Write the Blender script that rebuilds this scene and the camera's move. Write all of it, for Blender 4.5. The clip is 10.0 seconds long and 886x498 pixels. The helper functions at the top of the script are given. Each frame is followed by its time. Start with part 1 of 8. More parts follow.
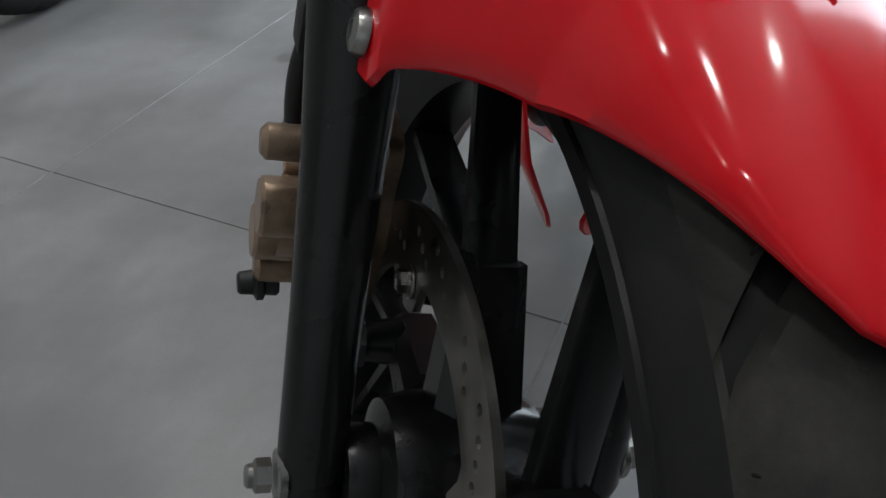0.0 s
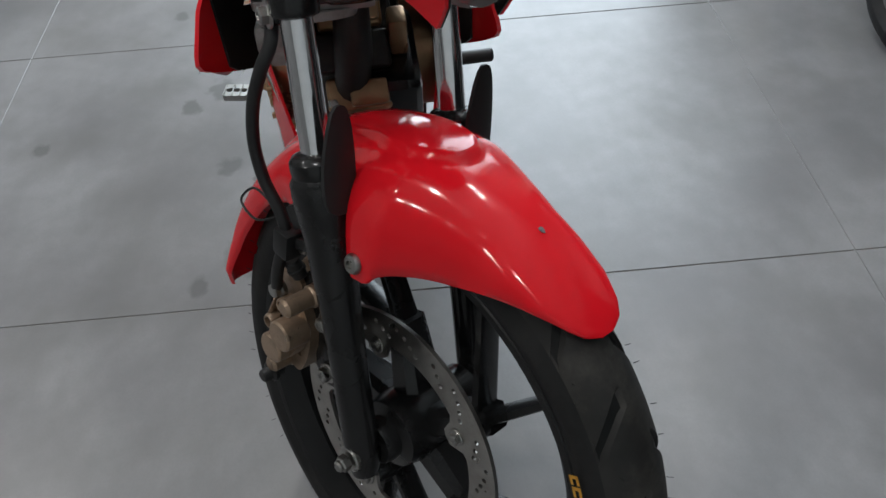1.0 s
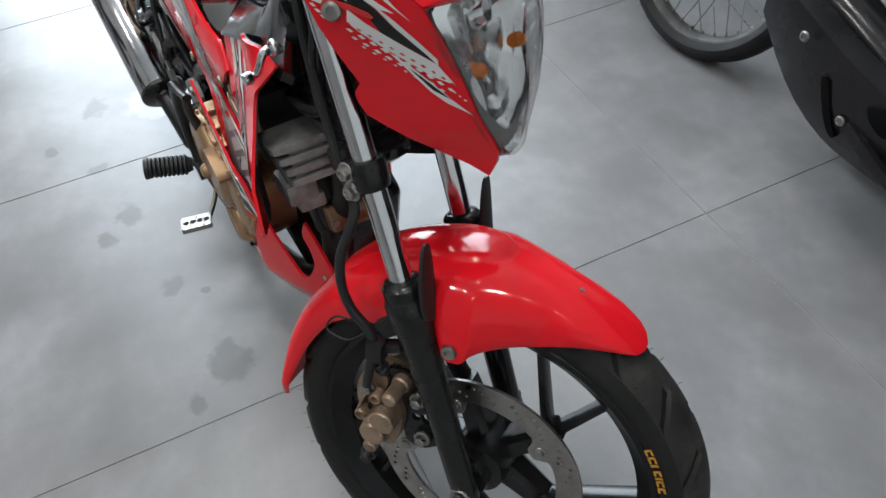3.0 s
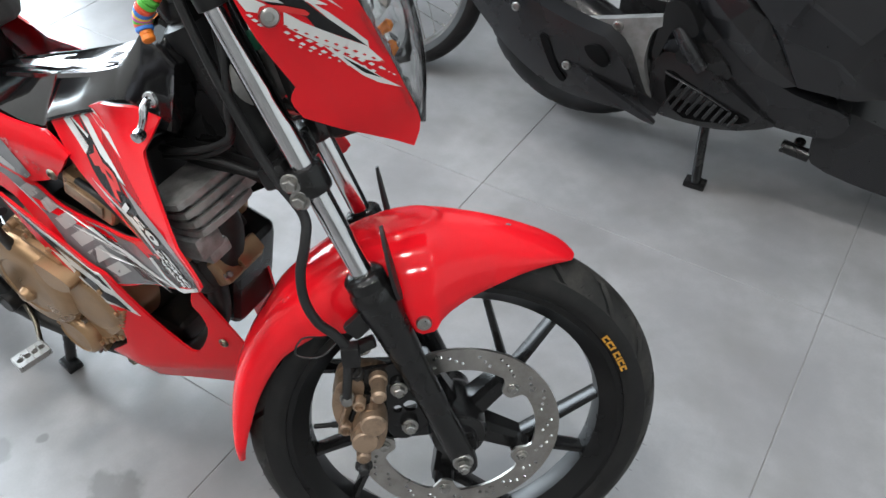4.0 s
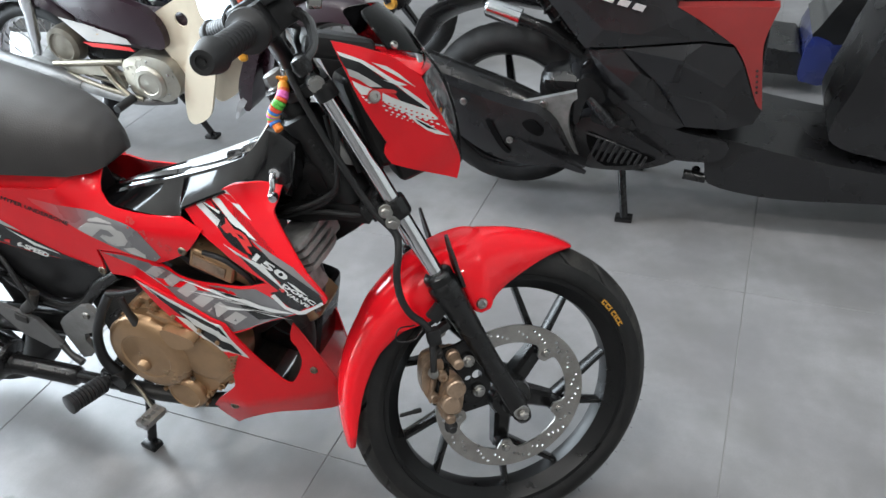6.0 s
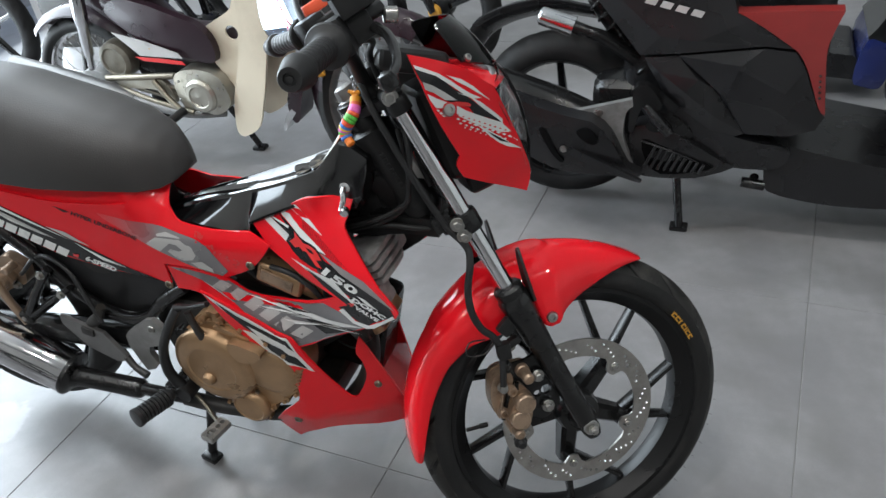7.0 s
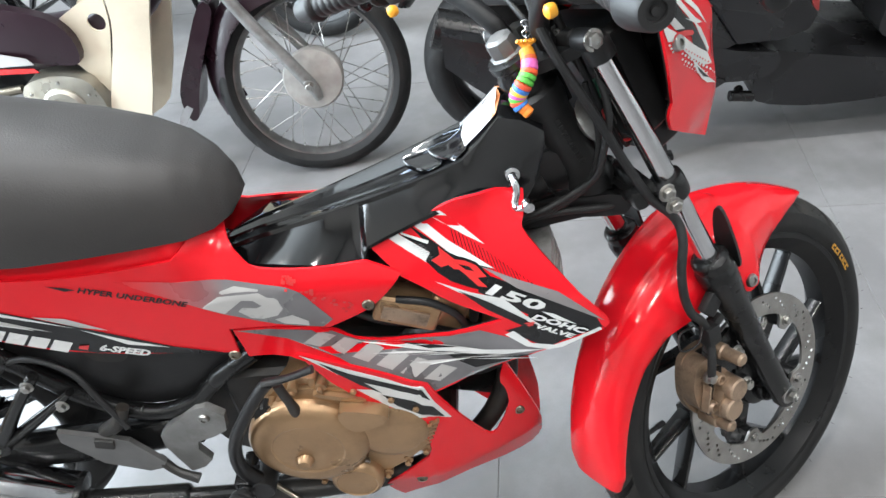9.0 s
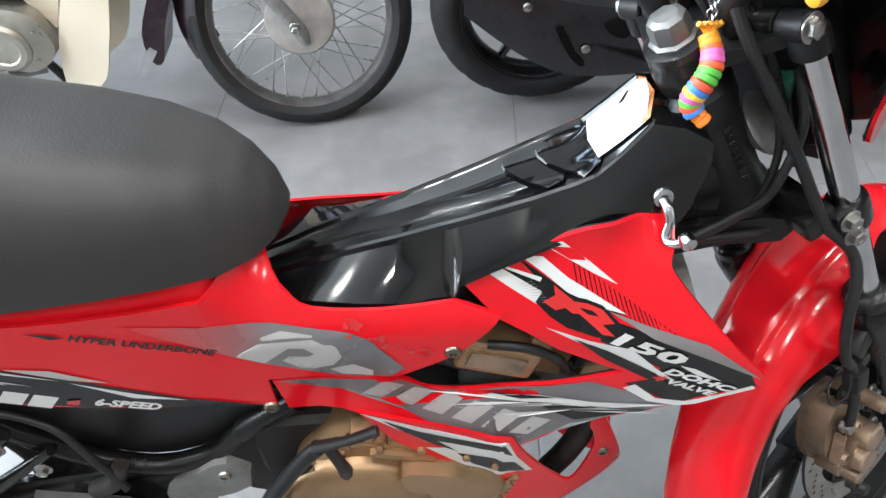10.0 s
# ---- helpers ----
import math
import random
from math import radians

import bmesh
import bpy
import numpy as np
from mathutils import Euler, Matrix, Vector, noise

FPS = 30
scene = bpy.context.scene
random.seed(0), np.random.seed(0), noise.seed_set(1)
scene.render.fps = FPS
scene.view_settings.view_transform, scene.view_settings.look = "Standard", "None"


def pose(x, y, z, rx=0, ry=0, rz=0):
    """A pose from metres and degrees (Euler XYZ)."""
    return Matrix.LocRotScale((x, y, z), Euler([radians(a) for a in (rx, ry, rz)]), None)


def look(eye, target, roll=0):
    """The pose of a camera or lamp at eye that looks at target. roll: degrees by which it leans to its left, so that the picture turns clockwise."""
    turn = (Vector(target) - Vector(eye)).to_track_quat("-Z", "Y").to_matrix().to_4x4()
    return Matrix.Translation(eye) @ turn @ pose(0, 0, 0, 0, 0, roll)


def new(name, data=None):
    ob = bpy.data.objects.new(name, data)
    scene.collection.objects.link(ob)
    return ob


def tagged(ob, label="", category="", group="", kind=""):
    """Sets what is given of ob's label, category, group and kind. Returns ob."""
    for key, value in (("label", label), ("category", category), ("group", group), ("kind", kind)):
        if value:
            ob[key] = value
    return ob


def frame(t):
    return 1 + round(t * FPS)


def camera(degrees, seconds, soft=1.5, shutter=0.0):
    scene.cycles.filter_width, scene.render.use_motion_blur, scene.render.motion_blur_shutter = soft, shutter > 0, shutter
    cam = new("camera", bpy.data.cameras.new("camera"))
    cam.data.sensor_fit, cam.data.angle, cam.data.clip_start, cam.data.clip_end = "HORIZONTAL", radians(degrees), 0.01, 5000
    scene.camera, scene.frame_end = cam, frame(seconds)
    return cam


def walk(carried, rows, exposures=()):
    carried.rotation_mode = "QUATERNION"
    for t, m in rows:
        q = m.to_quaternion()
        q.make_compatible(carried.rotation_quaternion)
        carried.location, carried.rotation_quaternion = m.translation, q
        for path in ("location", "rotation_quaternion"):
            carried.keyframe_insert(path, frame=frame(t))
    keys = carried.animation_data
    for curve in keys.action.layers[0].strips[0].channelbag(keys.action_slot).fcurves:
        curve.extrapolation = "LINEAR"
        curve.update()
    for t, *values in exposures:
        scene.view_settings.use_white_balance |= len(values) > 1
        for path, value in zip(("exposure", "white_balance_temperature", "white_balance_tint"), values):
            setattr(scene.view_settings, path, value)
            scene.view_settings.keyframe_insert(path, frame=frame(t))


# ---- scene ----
import mathutils

cam = camera(59.1, 10.0, soft=1.5)
PATH = [
    (0, (0.177, 0.113, 0.628), (-1.245, -0.491, -0.643), -2.2),
    (0.1, (0.169, 0.096, 0.662), (-1.222, -0.446, -0.668), -3.0),
    (0.2, (0.163, 0.082, 0.699), (-1.193, -0.367, -0.702), -3.5),
    (0.3, (0.167, 0.068, 0.743), (-1.17, -0.274, -0.704), -3.5),
    (0.4, (0.179, 0.059, 0.787), (-1.155, -0.181, -0.684), -3.5),
    (0.5, (0.205, 0.047, 0.831), (-1.136, -0.077, -0.648), -3.3),
    (1, (0.372, 0.014, 0.997), (-0.965, 0.141, -0.485), -3.8),
    (1.5, (0.5, -0.002, 1.17), (-0.829, 0.166, -0.316), -4.5),
    (2, (0.58, -0.074, 1.264), (-0.721, 0.183, -0.232), -5.1),
    (2.5, (0.48, -0.144, 1.223), (-0.791, 0.215, -0.278), -4.4),
    (2.7, (0.428, -0.161, 1.226), (-0.821, 0.258, -0.279), -4.6),
    (3.8, (0.282, -0.492, 1.22), (-0.554, 0.648, -0.195), -2.5),
    (4, (0.255, -0.51, 1.205), (-0.477, 0.709, -0.201), -2.2),
    (4.5, (0.187, -0.577, 1.221), (-0.407, 0.736, -0.166), -4.6),
    (5, (0.205, -0.739, 1.268), (-0.382, 0.692, 0.0), -6.2),
    (5.2, (0.224, -0.815, 1.294), (-0.361, 0.658, 0.074), -6.1),
    (6.3, (0.241, -0.946, 1.338), (-0.373, 0.556, 0.168), -6.9),
    (6.5, (0.225, -0.945, 1.348), (-0.405, 0.551, 0.179), -7.4),
    (7, (0.177, -0.947, 1.334), (-0.496, 0.543, 0.182), -8.2),
    (7.5, (0.036, -0.923, 1.31), (-0.658, 0.563, 0.166), -9.5),
    (8, (-0.084, -0.887, 1.287), (-0.778, 0.574, 0.109), -11.2),
    (8.5, (-0.224, -0.864, 1.272), (-0.725, 0.638, 0.05), -11.3),
    (9, (-0.377, -0.788, 1.258), (-0.559, 0.734, -0.026), -9.8),
    (9.5, (-0.48, -0.645, 1.23), (-0.599, 0.806, -0.141), -6.2),
    (10, (-0.551, -0.551, 1.206), (-0.59, 0.845, -0.225), -5.7),
]
EXPOSURES = [(0, -0.58), (0.5, -0.18), (1, -0.42), (2, -0.46), (2.5, -0.27), (3.8, 0.53), (4.5, 0.77), (5, 0.75), (6.5, 0.36), (7, 0.18), (7.5, 0.23), (8.5, 0.55), (9, 1.02), (9.5, 0.92), (10, 0.72)]
walk(cam, [(t, look(eye, target, roll)) for t, eye, target, roll in PATH], EXPOSURES)

# ---- world, light ----
world = bpy.data.worlds.new("world")
scene.world = world
world.use_nodes = True
wn = world.node_tree.nodes
sky = wn.new("ShaderNodeTexSky")
sky.sky_type, sky.sun_disc = "NISHITA", False
sky.sun_elevation, sky.sun_rotation = radians(50), radians(200)
world.node_tree.links.new(sky.outputs[0], wn["Background"].inputs[0])
wn["Background"].inputs[1].default_value = 0.12
scene.view_settings.exposure = 0.0


def area_lamp(name, eye, target, sx, sy, watts, colour=(1, 1, 1)):
    lamp = bpy.data.lights.new(name, "AREA")
    lamp.shape, lamp.size, lamp.size_y, lamp.energy, lamp.color = "RECTANGLE", sx, sy, watts, colour
    ob = new(name, lamp)
    ob.matrix_world = look(eye, target)
    return ob


# daylight through the wide shop front behind the motorcycle
area_lamp("shop_front_daylight", (-3.72, 1.0, 1.95), (0, 1.0, 1.95), 3.1, 3.7, 360, (0.80, 0.915, 1.0))

# ---- materials ----


def mat(name, colour, rough=0.5, metal=0.0, var=0.12, scale=12.0, fine=140.0, bump=0.08, coat=0.0, dirt=None, dirt_amount=0.0, dirt_scale=6.0, spec=0.5, rough_var=0.08):
    m = bpy.data.materials.new(name)
    m.use_nodes = True
    nt = m.node_tree
    n, link = nt.nodes, nt.links.new
    bsdf = n["Principled BSDF"]
    co = n.new("ShaderNodeTexCoord")
    big = n.new("ShaderNodeTexNoise")
    big.inputs["Scale"].default_value, big.inputs["Detail"].default_value = scale, 5
    small = n.new("ShaderNodeTexNoise")
    small.inputs["Scale"].default_value, small.inputs["Detail"].default_value = fine, 3
    link(co.outputs["Object"], big.inputs["Vector"])
    link(co.outputs["Object"], small.inputs["Vector"])
    ramp = n.new("ShaderNodeMapRange")
    ramp.inputs["From Min"].default_value, ramp.inputs["From Max"].default_value = 0.3, 0.7
    ramp.inputs["To Min"].default_value, ramp.inputs["To Max"].default_value = 1 - var, 1 + var
    link(big.outputs["Fac"], ramp.inputs["Value"])
    mul = n.new("ShaderNodeMix")
    mul.data_type, mul.blend_type = "RGBA", "MULTIPLY"
    mul.inputs["Factor"].default_value = 1.0
    mul.inputs[6].default_value = (*colour, 1)
    link(ramp.outputs["Result"], mul.inputs[7])
    out = mul.outputs[2]
    if dirt:
        patch = n.new("ShaderNodeTexNoise")
        patch.inputs["Scale"].default_value, patch.inputs["Detail"].default_value = dirt_scale, 8
        patch.inputs["Roughness"].default_value = 0.7
        link(co.outputs["Object"], patch.inputs["Vector"])
        pr = n.new("ShaderNodeMapRange")
        pr.inputs["From Min"].default_value, pr.inputs["From Max"].default_value = 0.48, 0.72
        pr.inputs["To Max"].default_value = dirt_amount
        link(patch.outputs["Fac"], pr.inputs["Value"])
        dm = n.new("ShaderNodeMix")
        dm.data_type = "RGBA"
        dm.inputs[7].default_value = (*dirt, 1)
        link(pr.outputs["Result"], dm.inputs["Factor"])
        link(out, dm.inputs[6])
        out = dm.outputs[2]
    link(out, bsdf.inputs["Base Color"])
    rr = n.new("ShaderNodeMapRange")
    rr.inputs["From Min"].default_value, rr.inputs["From Max"].default_value = 0.3, 0.7
    rr.inputs["To Min"].default_value, rr.inputs["To Max"].default_value = max(0.02, rough - rough_var), min(1, rough + rough_var)
    link(big.outputs["Fac"], rr.inputs["Value"])
    link(rr.outputs["Result"], bsdf.inputs["Roughness"])
    bsdf.inputs["Metallic"].default_value = metal
    bsdf.inputs["Coat Weight"].default_value = coat
    bsdf.inputs["Coat Roughness"].default_value = 0.08
    bsdf.inputs["Specular IOR Level"].default_value = spec
    if bump:
        bp = n.new("ShaderNodeBump")
        bp.inputs["Strength"].default_value, bp.inputs["Distance"].default_value = bump, 0.001
        link(small.outputs["Fac"], bp.inputs["Height"])
        link(bp.outputs["Normal"], bsdf.inputs["Normal"])
    return m


RED = mat("red_paint", (0.72, 0.0085, 0.0165), 0.13, var=0.06, bump=0.008, coat=0.0, scale=5, rough_var=0.05, spec=0.38)
BLACK_GLOSS = mat("gloss_black_plastic", (0.0045, 0.0045, 0.005), 0.11, var=0.2, bump=0.006, coat=0.3, dirt=(0.02, 0.0195, 0.019), dirt_amount=0.12, dirt_scale=9)
BLACK = mat("black_plastic", (0.0115, 0.0115, 0.012), 0.40, var=0.25, bump=0.15, dirt=(0.03, 0.029, 0.027), dirt_amount=0.25, dirt_scale=14, spec=0.28)
SATIN = mat("satin_black_paint", (0.009, 0.009, 0.0093), 0.24, var=0.2, bump=0.04, dirt=(0.02, 0.019, 0.018), dirt_amount=0.2, dirt_scale=20, spec=0.35)
RUBBER = mat("tyre_rubber", (0.0135, 0.0135, 0.0137), 0.62, var=0.25, scale=18, bump=0.3, dirt=(0.04, 0.037, 0.034), dirt_amount=0.3, dirt_scale=16, spec=0.22)
RIM_BLACK = mat("black_rim_paint", (0.005, 0.005, 0.0053), 0.33, var=0.2, bump=0.03, dirt=(0.02, 0.019, 0.018), dirt_amount=0.2, dirt_scale=20, spec=0.28)
SCREW = mat("dull_brass_screw", (0.24, 0.215, 0.17), 0.4, 1.0, var=0.2, scale=60, bump=0.1, dirt=(0.08, 0.06, 0.045), dirt_amount=0.4, dirt_scale=60)
SOFT = mat("black_rubber", (0.014, 0.014, 0.0145), 0.5, var=0.2, bump=0.15, spec=0.4)
VINYL = mat("seat_vinyl", (0.036, 0.0338, 0.0330), 0.46, var=0.18, scale=6, fine=420, bump=0.35, dirt=(0.03, 0.029, 0.028), dirt_amount=0.25, dirt_scale=5, spec=0.4)
CHROME = mat("chrome", (0.62, 0.62, 0.63), 0.13, 1.0, var=0.06, bump=0.02, dirt=(0.22, 0.2, 0.18), dirt_amount=0.18, dirt_scale=30)
STEEL = mat("zinc_steel", (0.36, 0.355, 0.34), 0.32, 1.0, var=0.15, scale=60, bump=0.1, dirt=(0.18, 0.14, 0.1), dirt_amount=0.45, dirt_scale=60)
DISC = mat("brake_disc_steel", (0.40, 0.385, 0.36), 0.34, 1.0, var=0.14, scale=40, bump=0.15, dirt=(0.16, 0.13, 0.1), dirt_amount=0.4, dirt_scale=25)
BRONZE = mat("bronze_engine_paint", (0.36, 0.225, 0.122), 0.33, 0.6, var=0.16, scale=14, fine=260, bump=0.25, dirt=(0.10, 0.068, 0.04), dirt_amount=0.35, dirt_scale=18)
CALIPER = mat("bronze_caliper_paint", (0.33, 0.235, 0.165), 0.34, 0.6, var=0.18, scale=30, bump=0.3, dirt=(0.06, 0.047, 0.036), dirt_amount=0.65, dirt_scale=40)
ALLOY = mat("grey_cast_alloy", (0.27, 0.27, 0.265), 0.5, 0.6, var=0.18, scale=22, bump=0.3, dirt=(0.09, 0.08, 0.07), dirt_amount=0.5, dirt_scale=26)
DULL_ALLOY = mat("dull_grey_alloy", (0.16, 0.158, 0.155), 0.42, 0.6, var=0.2, scale=25, bump=0.1)
ENGINE_DARK = mat("dark_engine_metal", (0.026, 0.025, 0.024), 0.5, 0.3, var=0.3, scale=25, bump=0.3, dirt=(0.08, 0.062, 0.045), dirt_amount=0.4, dirt_scale=30)
WHITE_DECAL = mat("white_decal", (0.66, 0.66, 0.65), 0.32, var=0.07, bump=0.01, coat=0.3)
BLACK_DECAL = mat("black_decal", (0.006, 0.006, 0.0065), 0.22, var=0.1, bump=0.01, coat=0.1, spec=0.4)
GREY_DECAL = mat("grey_decal", (0.15, 0.145, 0.15), 0.32, var=0.3, scale=14, bump=0.01, coat=0.5)
DUST_RUBBER = mat("dusty_tread_rubber", (0.020, 0.0195, 0.0185), 0.55, var=0.3, scale=22, bump=0.4, dirt=(0.07, 0.064, 0.056), dirt_amount=0.55, dirt_scale=24, spec=0.25)


def fading_mat(name, colour, into, x0, x1):
    """A printed colour that fades along the machine into another."""
    m = mat(name, colour, 0.28, var=0.2, scale=14, bump=0.01, coat=0.4)
    nodes, links = m.node_tree.nodes, m.node_tree.links
    bsdf = next(q for q in nodes if q.type == "BSDF_PRINCIPLED")
    base = bsdf.inputs["Base Color"].links[0].from_socket
    where = nodes.new("ShaderNodeTexCoord")
    split = nodes.new("ShaderNodeSeparateXYZ")
    links.new(where.outputs["Object"], split.inputs["Vector"])
    ramp = nodes.new("ShaderNodeMapRange")
    ramp.inputs["From Min"].default_value, ramp.inputs["From Max"].default_value = x0, x1
    links.new(split.outputs["X"], ramp.inputs["Value"])
    mix = nodes.new("ShaderNodeMix")
    mix.data_type = "RGBA"
    mix.inputs[6].default_value = (*into, 1)
    links.new(ramp.outputs["Result"], mix.inputs["Factor"])
    links.new(base, mix.inputs[7])
    links.new(mix.outputs[2], bsdf.inputs["Base Color"])
    return m


GREY_FADE = fading_mat("grey_fading_decal", (0.15, 0.145, 0.15), (0.70, 0.0035, 0.010), -0.85, -0.735)
# rubber darkened to near black: groove shade put into the colour
GROOVE_SHADE = mat("groove_shade_rubber", (0.004, 0.004, 0.0042), 0.5, var=0.3, scale=22, bump=0.2, spec=0.2)
LIGHT_DECAL = mat("silver_grey_decal", (0.42, 0.41, 0.4), 0.32, var=0.1, bump=0.01, coat=0.5)
YELLOW_PAINT = mat("orange_yellow_print", (0.55, 0.27, 0.03), 0.6, var=0.2, scale=80, bump=0.05)
RED_DECAL = mat("red_decal", (0.6, 0.02, 0.02), 0.3, var=0.05, bump=0.01, coat=0.5)
# grey for unseen walls, set to dim what gloss and floor reflect
GREY_WALL = mat("dimmed_wall_grey", (0.30, 0.295, 0.285), 0.7, var=0.05, scale=2, bump=0.15)
WALL = mat("wall_paint", (0.72, 0.72, 0.70), 0.7, var=0.05, scale=2, bump=0.15)
CEIL = mat("ceiling_paint", (0.75, 0.75, 0.74), 0.8, var=0.04, scale=2, bump=0.1)


def glass_mat(name, tint=(1, 1, 1), rough=0.02):
    m = bpy.data.materials.new(name)
    m.use_nodes = True
    b = m.node_tree.nodes["Principled BSDF"]
    b.inputs["Base Color"].default_value = (*tint, 1)
    b.inputs["Transmission Weight"].default_value = 1.0
    b.inputs["Roughness"].default_value = rough
    b.inputs["IOR"].default_value = 1.45
    return m


LENS = glass_mat("clear_lens")
SMOKE = glass_mat("smoked_acrylic", (0.008, 0.008, 0.009), 0.05)


def lamp_mat(name, colour, strength):
    m = bpy.data.materials.new(name)
    m.use_nodes = True
    b = m.node_tree.nodes["Principled BSDF"]
    b.inputs["Base Color"].default_value = (*colour, 1)
    b.inputs["Emission Color"].default_value = (*colour, 1)
    b.inputs["Emission Strength"].default_value = strength
    return m


LED = lamp_mat("led_tube", (1, 0.98, 0.95), 14)


STAINS = [(-0.815, -0.272, 0.035, 0.030), (-1.075, -0.300, 0.048, 0.042), (-1.02, -0.365, 0.034, 0.026), (-1.515, -0.280, 0.05, 0.045), (-1.40, -0.415, 0.03, 0.02), (-0.77, -0.22, 0.012, 0.012), (-0.575, -0.235, 0.075, 0.05), (-0.515, -0.32, 0.03, 0.02), (-0.94, -0.66, 0.03, 0.025), (-1.27, -0.33, 0.02, 0.03)]


def tile_mat():
    """Grey stone-look porcelain: cloudy tone, fine speckle, faint scuffs and a few dark spots."""
    m = bpy.data.materials.new("grey_porcelain_tile")
    m.use_nodes = True
    nt = m.node_tree
    n, link = nt.nodes, nt.links.new
    bsdf = n["Principled BSDF"]
    geo = n.new("ShaderNodeNewGeometry")
    place = geo.outputs["Position"]

    def noise(scale, detail, rough, lo, hi, to0, to1):
        t = n.new("ShaderNodeTexNoise")
        t.inputs["Scale"].default_value, t.inputs["Detail"].default_value, t.inputs["Roughness"].default_value = scale, detail, rough
        link(place, t.inputs["Vector"])
        r = n.new("ShaderNodeMapRange")
        r.interpolation_type = "SMOOTHSTEP"
        for key, value in (("From Min", lo), ("From Max", hi), ("To Min", to0), ("To Max", to1)):
            r.inputs[key].default_value = value
        link(t.outputs["Fac"], r.inputs["Value"])
        return t.outputs["Fac"], r.outputs["Result"]

    def mix(fac, a, colour):
        x = n.new("ShaderNodeMix")
        x.data_type = "RGBA"
        link(fac, x.inputs["Factor"])
        if a is None:
            x.inputs[6].default_value = (0.160, 0.155, 0.157, 1)
        else:
            link(a, x.inputs[6])
        x.inputs[7].default_value = (*colour, 1)
        return x.outputs[2]

    _, cloud = noise(3.1, 5, 0.6, 0.3, 0.72, 0.0, 1.0)
    _, mottle = noise(24, 3, 0.5, 0.25, 0.8, 0.0, 0.4)
    grain_raw, grain = noise(210, 3, 0.6, 0.35, 0.7, 0.0, 0.12)
    _, wear = noise(5.5, 3, 0.5, 0.42, 0.78, 0.0, 0.6)
    _, gloss = noise(3.0, 3, 0.5, 0.2, 0.8, 0.27, 0.40)
    c = mix(cloud, None, (0.250, 0.244, 0.246))
    c = mix(mottle, c, (0.17, 0.165, 0.166))
    c = mix(grain, c, (0.13, 0.13, 0.132))
    c = mix(wear, c, (0.13, 0.126, 0.12))
    # dark spots with ragged rims
    wob = n.new("ShaderNodeTexNoise")
    wob.inputs["Scale"].default_value, wob.inputs["Detail"].default_value = 28, 4
    link(place, wob.inputs["Vector"])
    for x, y, rx, ry in STAINS:
        off = n.new("ShaderNodeVectorMath")
        off.operation = "SUBTRACT"
        link(place, off.inputs[0])
        off.inputs[1].default_value = (x, y, 0)
        sc = n.new("ShaderNodeVectorMath")
        sc.operation = "MULTIPLY"
        link(off.outputs[0], sc.inputs[0])
        sc.inputs[1].default_value = (1 / rx, 1 / ry, 0)
        ln = n.new("ShaderNodeVectorMath")
        ln.operation = "LENGTH"
        link(sc.outputs[0], ln.inputs[0])
        ad = n.new("ShaderNodeMath")
        ad.operation = "MULTIPLY_ADD"
        link(wob.outputs["Fac"], ad.inputs[0])
        ad.inputs[1].default_value = 1.6
        link(ln.outputs["Value"], ad.inputs[2])
        r = n.new("ShaderNodeMapRange")
        r.interpolation_type = "SMOOTHSTEP"
        for key, value in (("From Min", 1.25), ("From Max", 1.75), ("To Min", 0.62), ("To Max", 0.0)):
            r.inputs[key].default_value = value
        link(ad.outputs[0], r.inputs["Value"])
        c = mix(r.outputs["Result"], c, (0.075, 0.073, 0.07))
    # one pale dried puddle
    off = n.new("ShaderNodeVectorMath")
    off.operation = "SUBTRACT"
    link(place, off.inputs[0])
    off.inputs[1].default_value = (-1.462, -0.131, 0)
    ln = n.new("ShaderNodeVectorMath")
    ln.operation = "LENGTH"
    link(off.outputs[0], ln.inputs[0])
    ad = n.new("ShaderNodeMath")
    ad.operation = "MULTIPLY_ADD"
    link(wob.outputs["Fac"], ad.inputs[0])
    ad.inputs[1].default_value = 0.07
    link(ln.outputs["Value"], ad.inputs[2])
    r = n.new("ShaderNodeMapRange")
    r.interpolation_type = "SMOOTHSTEP"
    for key, value in (("From Min", 0.098), ("From Max", 0.125), ("To Min", 0.30), ("To Max", 0.0)):
        r.inputs[key].default_value = value
    link(ad.outputs[0], r.inputs["Value"])
    c = mix(r.outputs["Result"], c, (0.50, 0.49, 0.485))
    link(c, bsdf.inputs["Base Color"])
    link(gloss, bsdf.inputs["Roughness"])
    bp = n.new("ShaderNodeBump")
    bp.inputs["Strength"].default_value, bp.inputs["Distance"].default_value = 0.06, 0.001
    link(grain_raw, bp.inputs["Height"])
    link(bp.outputs["Normal"], bsdf.inputs["Normal"])
    return m


TILE = tile_mat()
GROUT = mat("grout", (0.205, 0.202, 0.198), 0.8, var=0.2, scale=9, bump=0.3)

# ---- geometry helpers ----


class Geo:
    """Verts and faces gathered for one mesh."""

    def __init__(self):
        self.v, self.f = [], []

    def add(self, verts, faces, m=None):
        k = len(self.v)
        self.v += [tuple(m @ Vector(p)) if m else tuple(p) for p in verts]
        self.f += [tuple(i + k for i in q) for q in faces]
        return self

    def moved(self, m):
        self.v = [tuple(m @ Vector(p)) for p in self.v]
        return self

    def mirrored(self):
        g = Geo()
        g.v = [(x, -y, z) for x, y, z in self.v]
        g.f = [tuple(reversed(q)) for q in self.f]
        return g


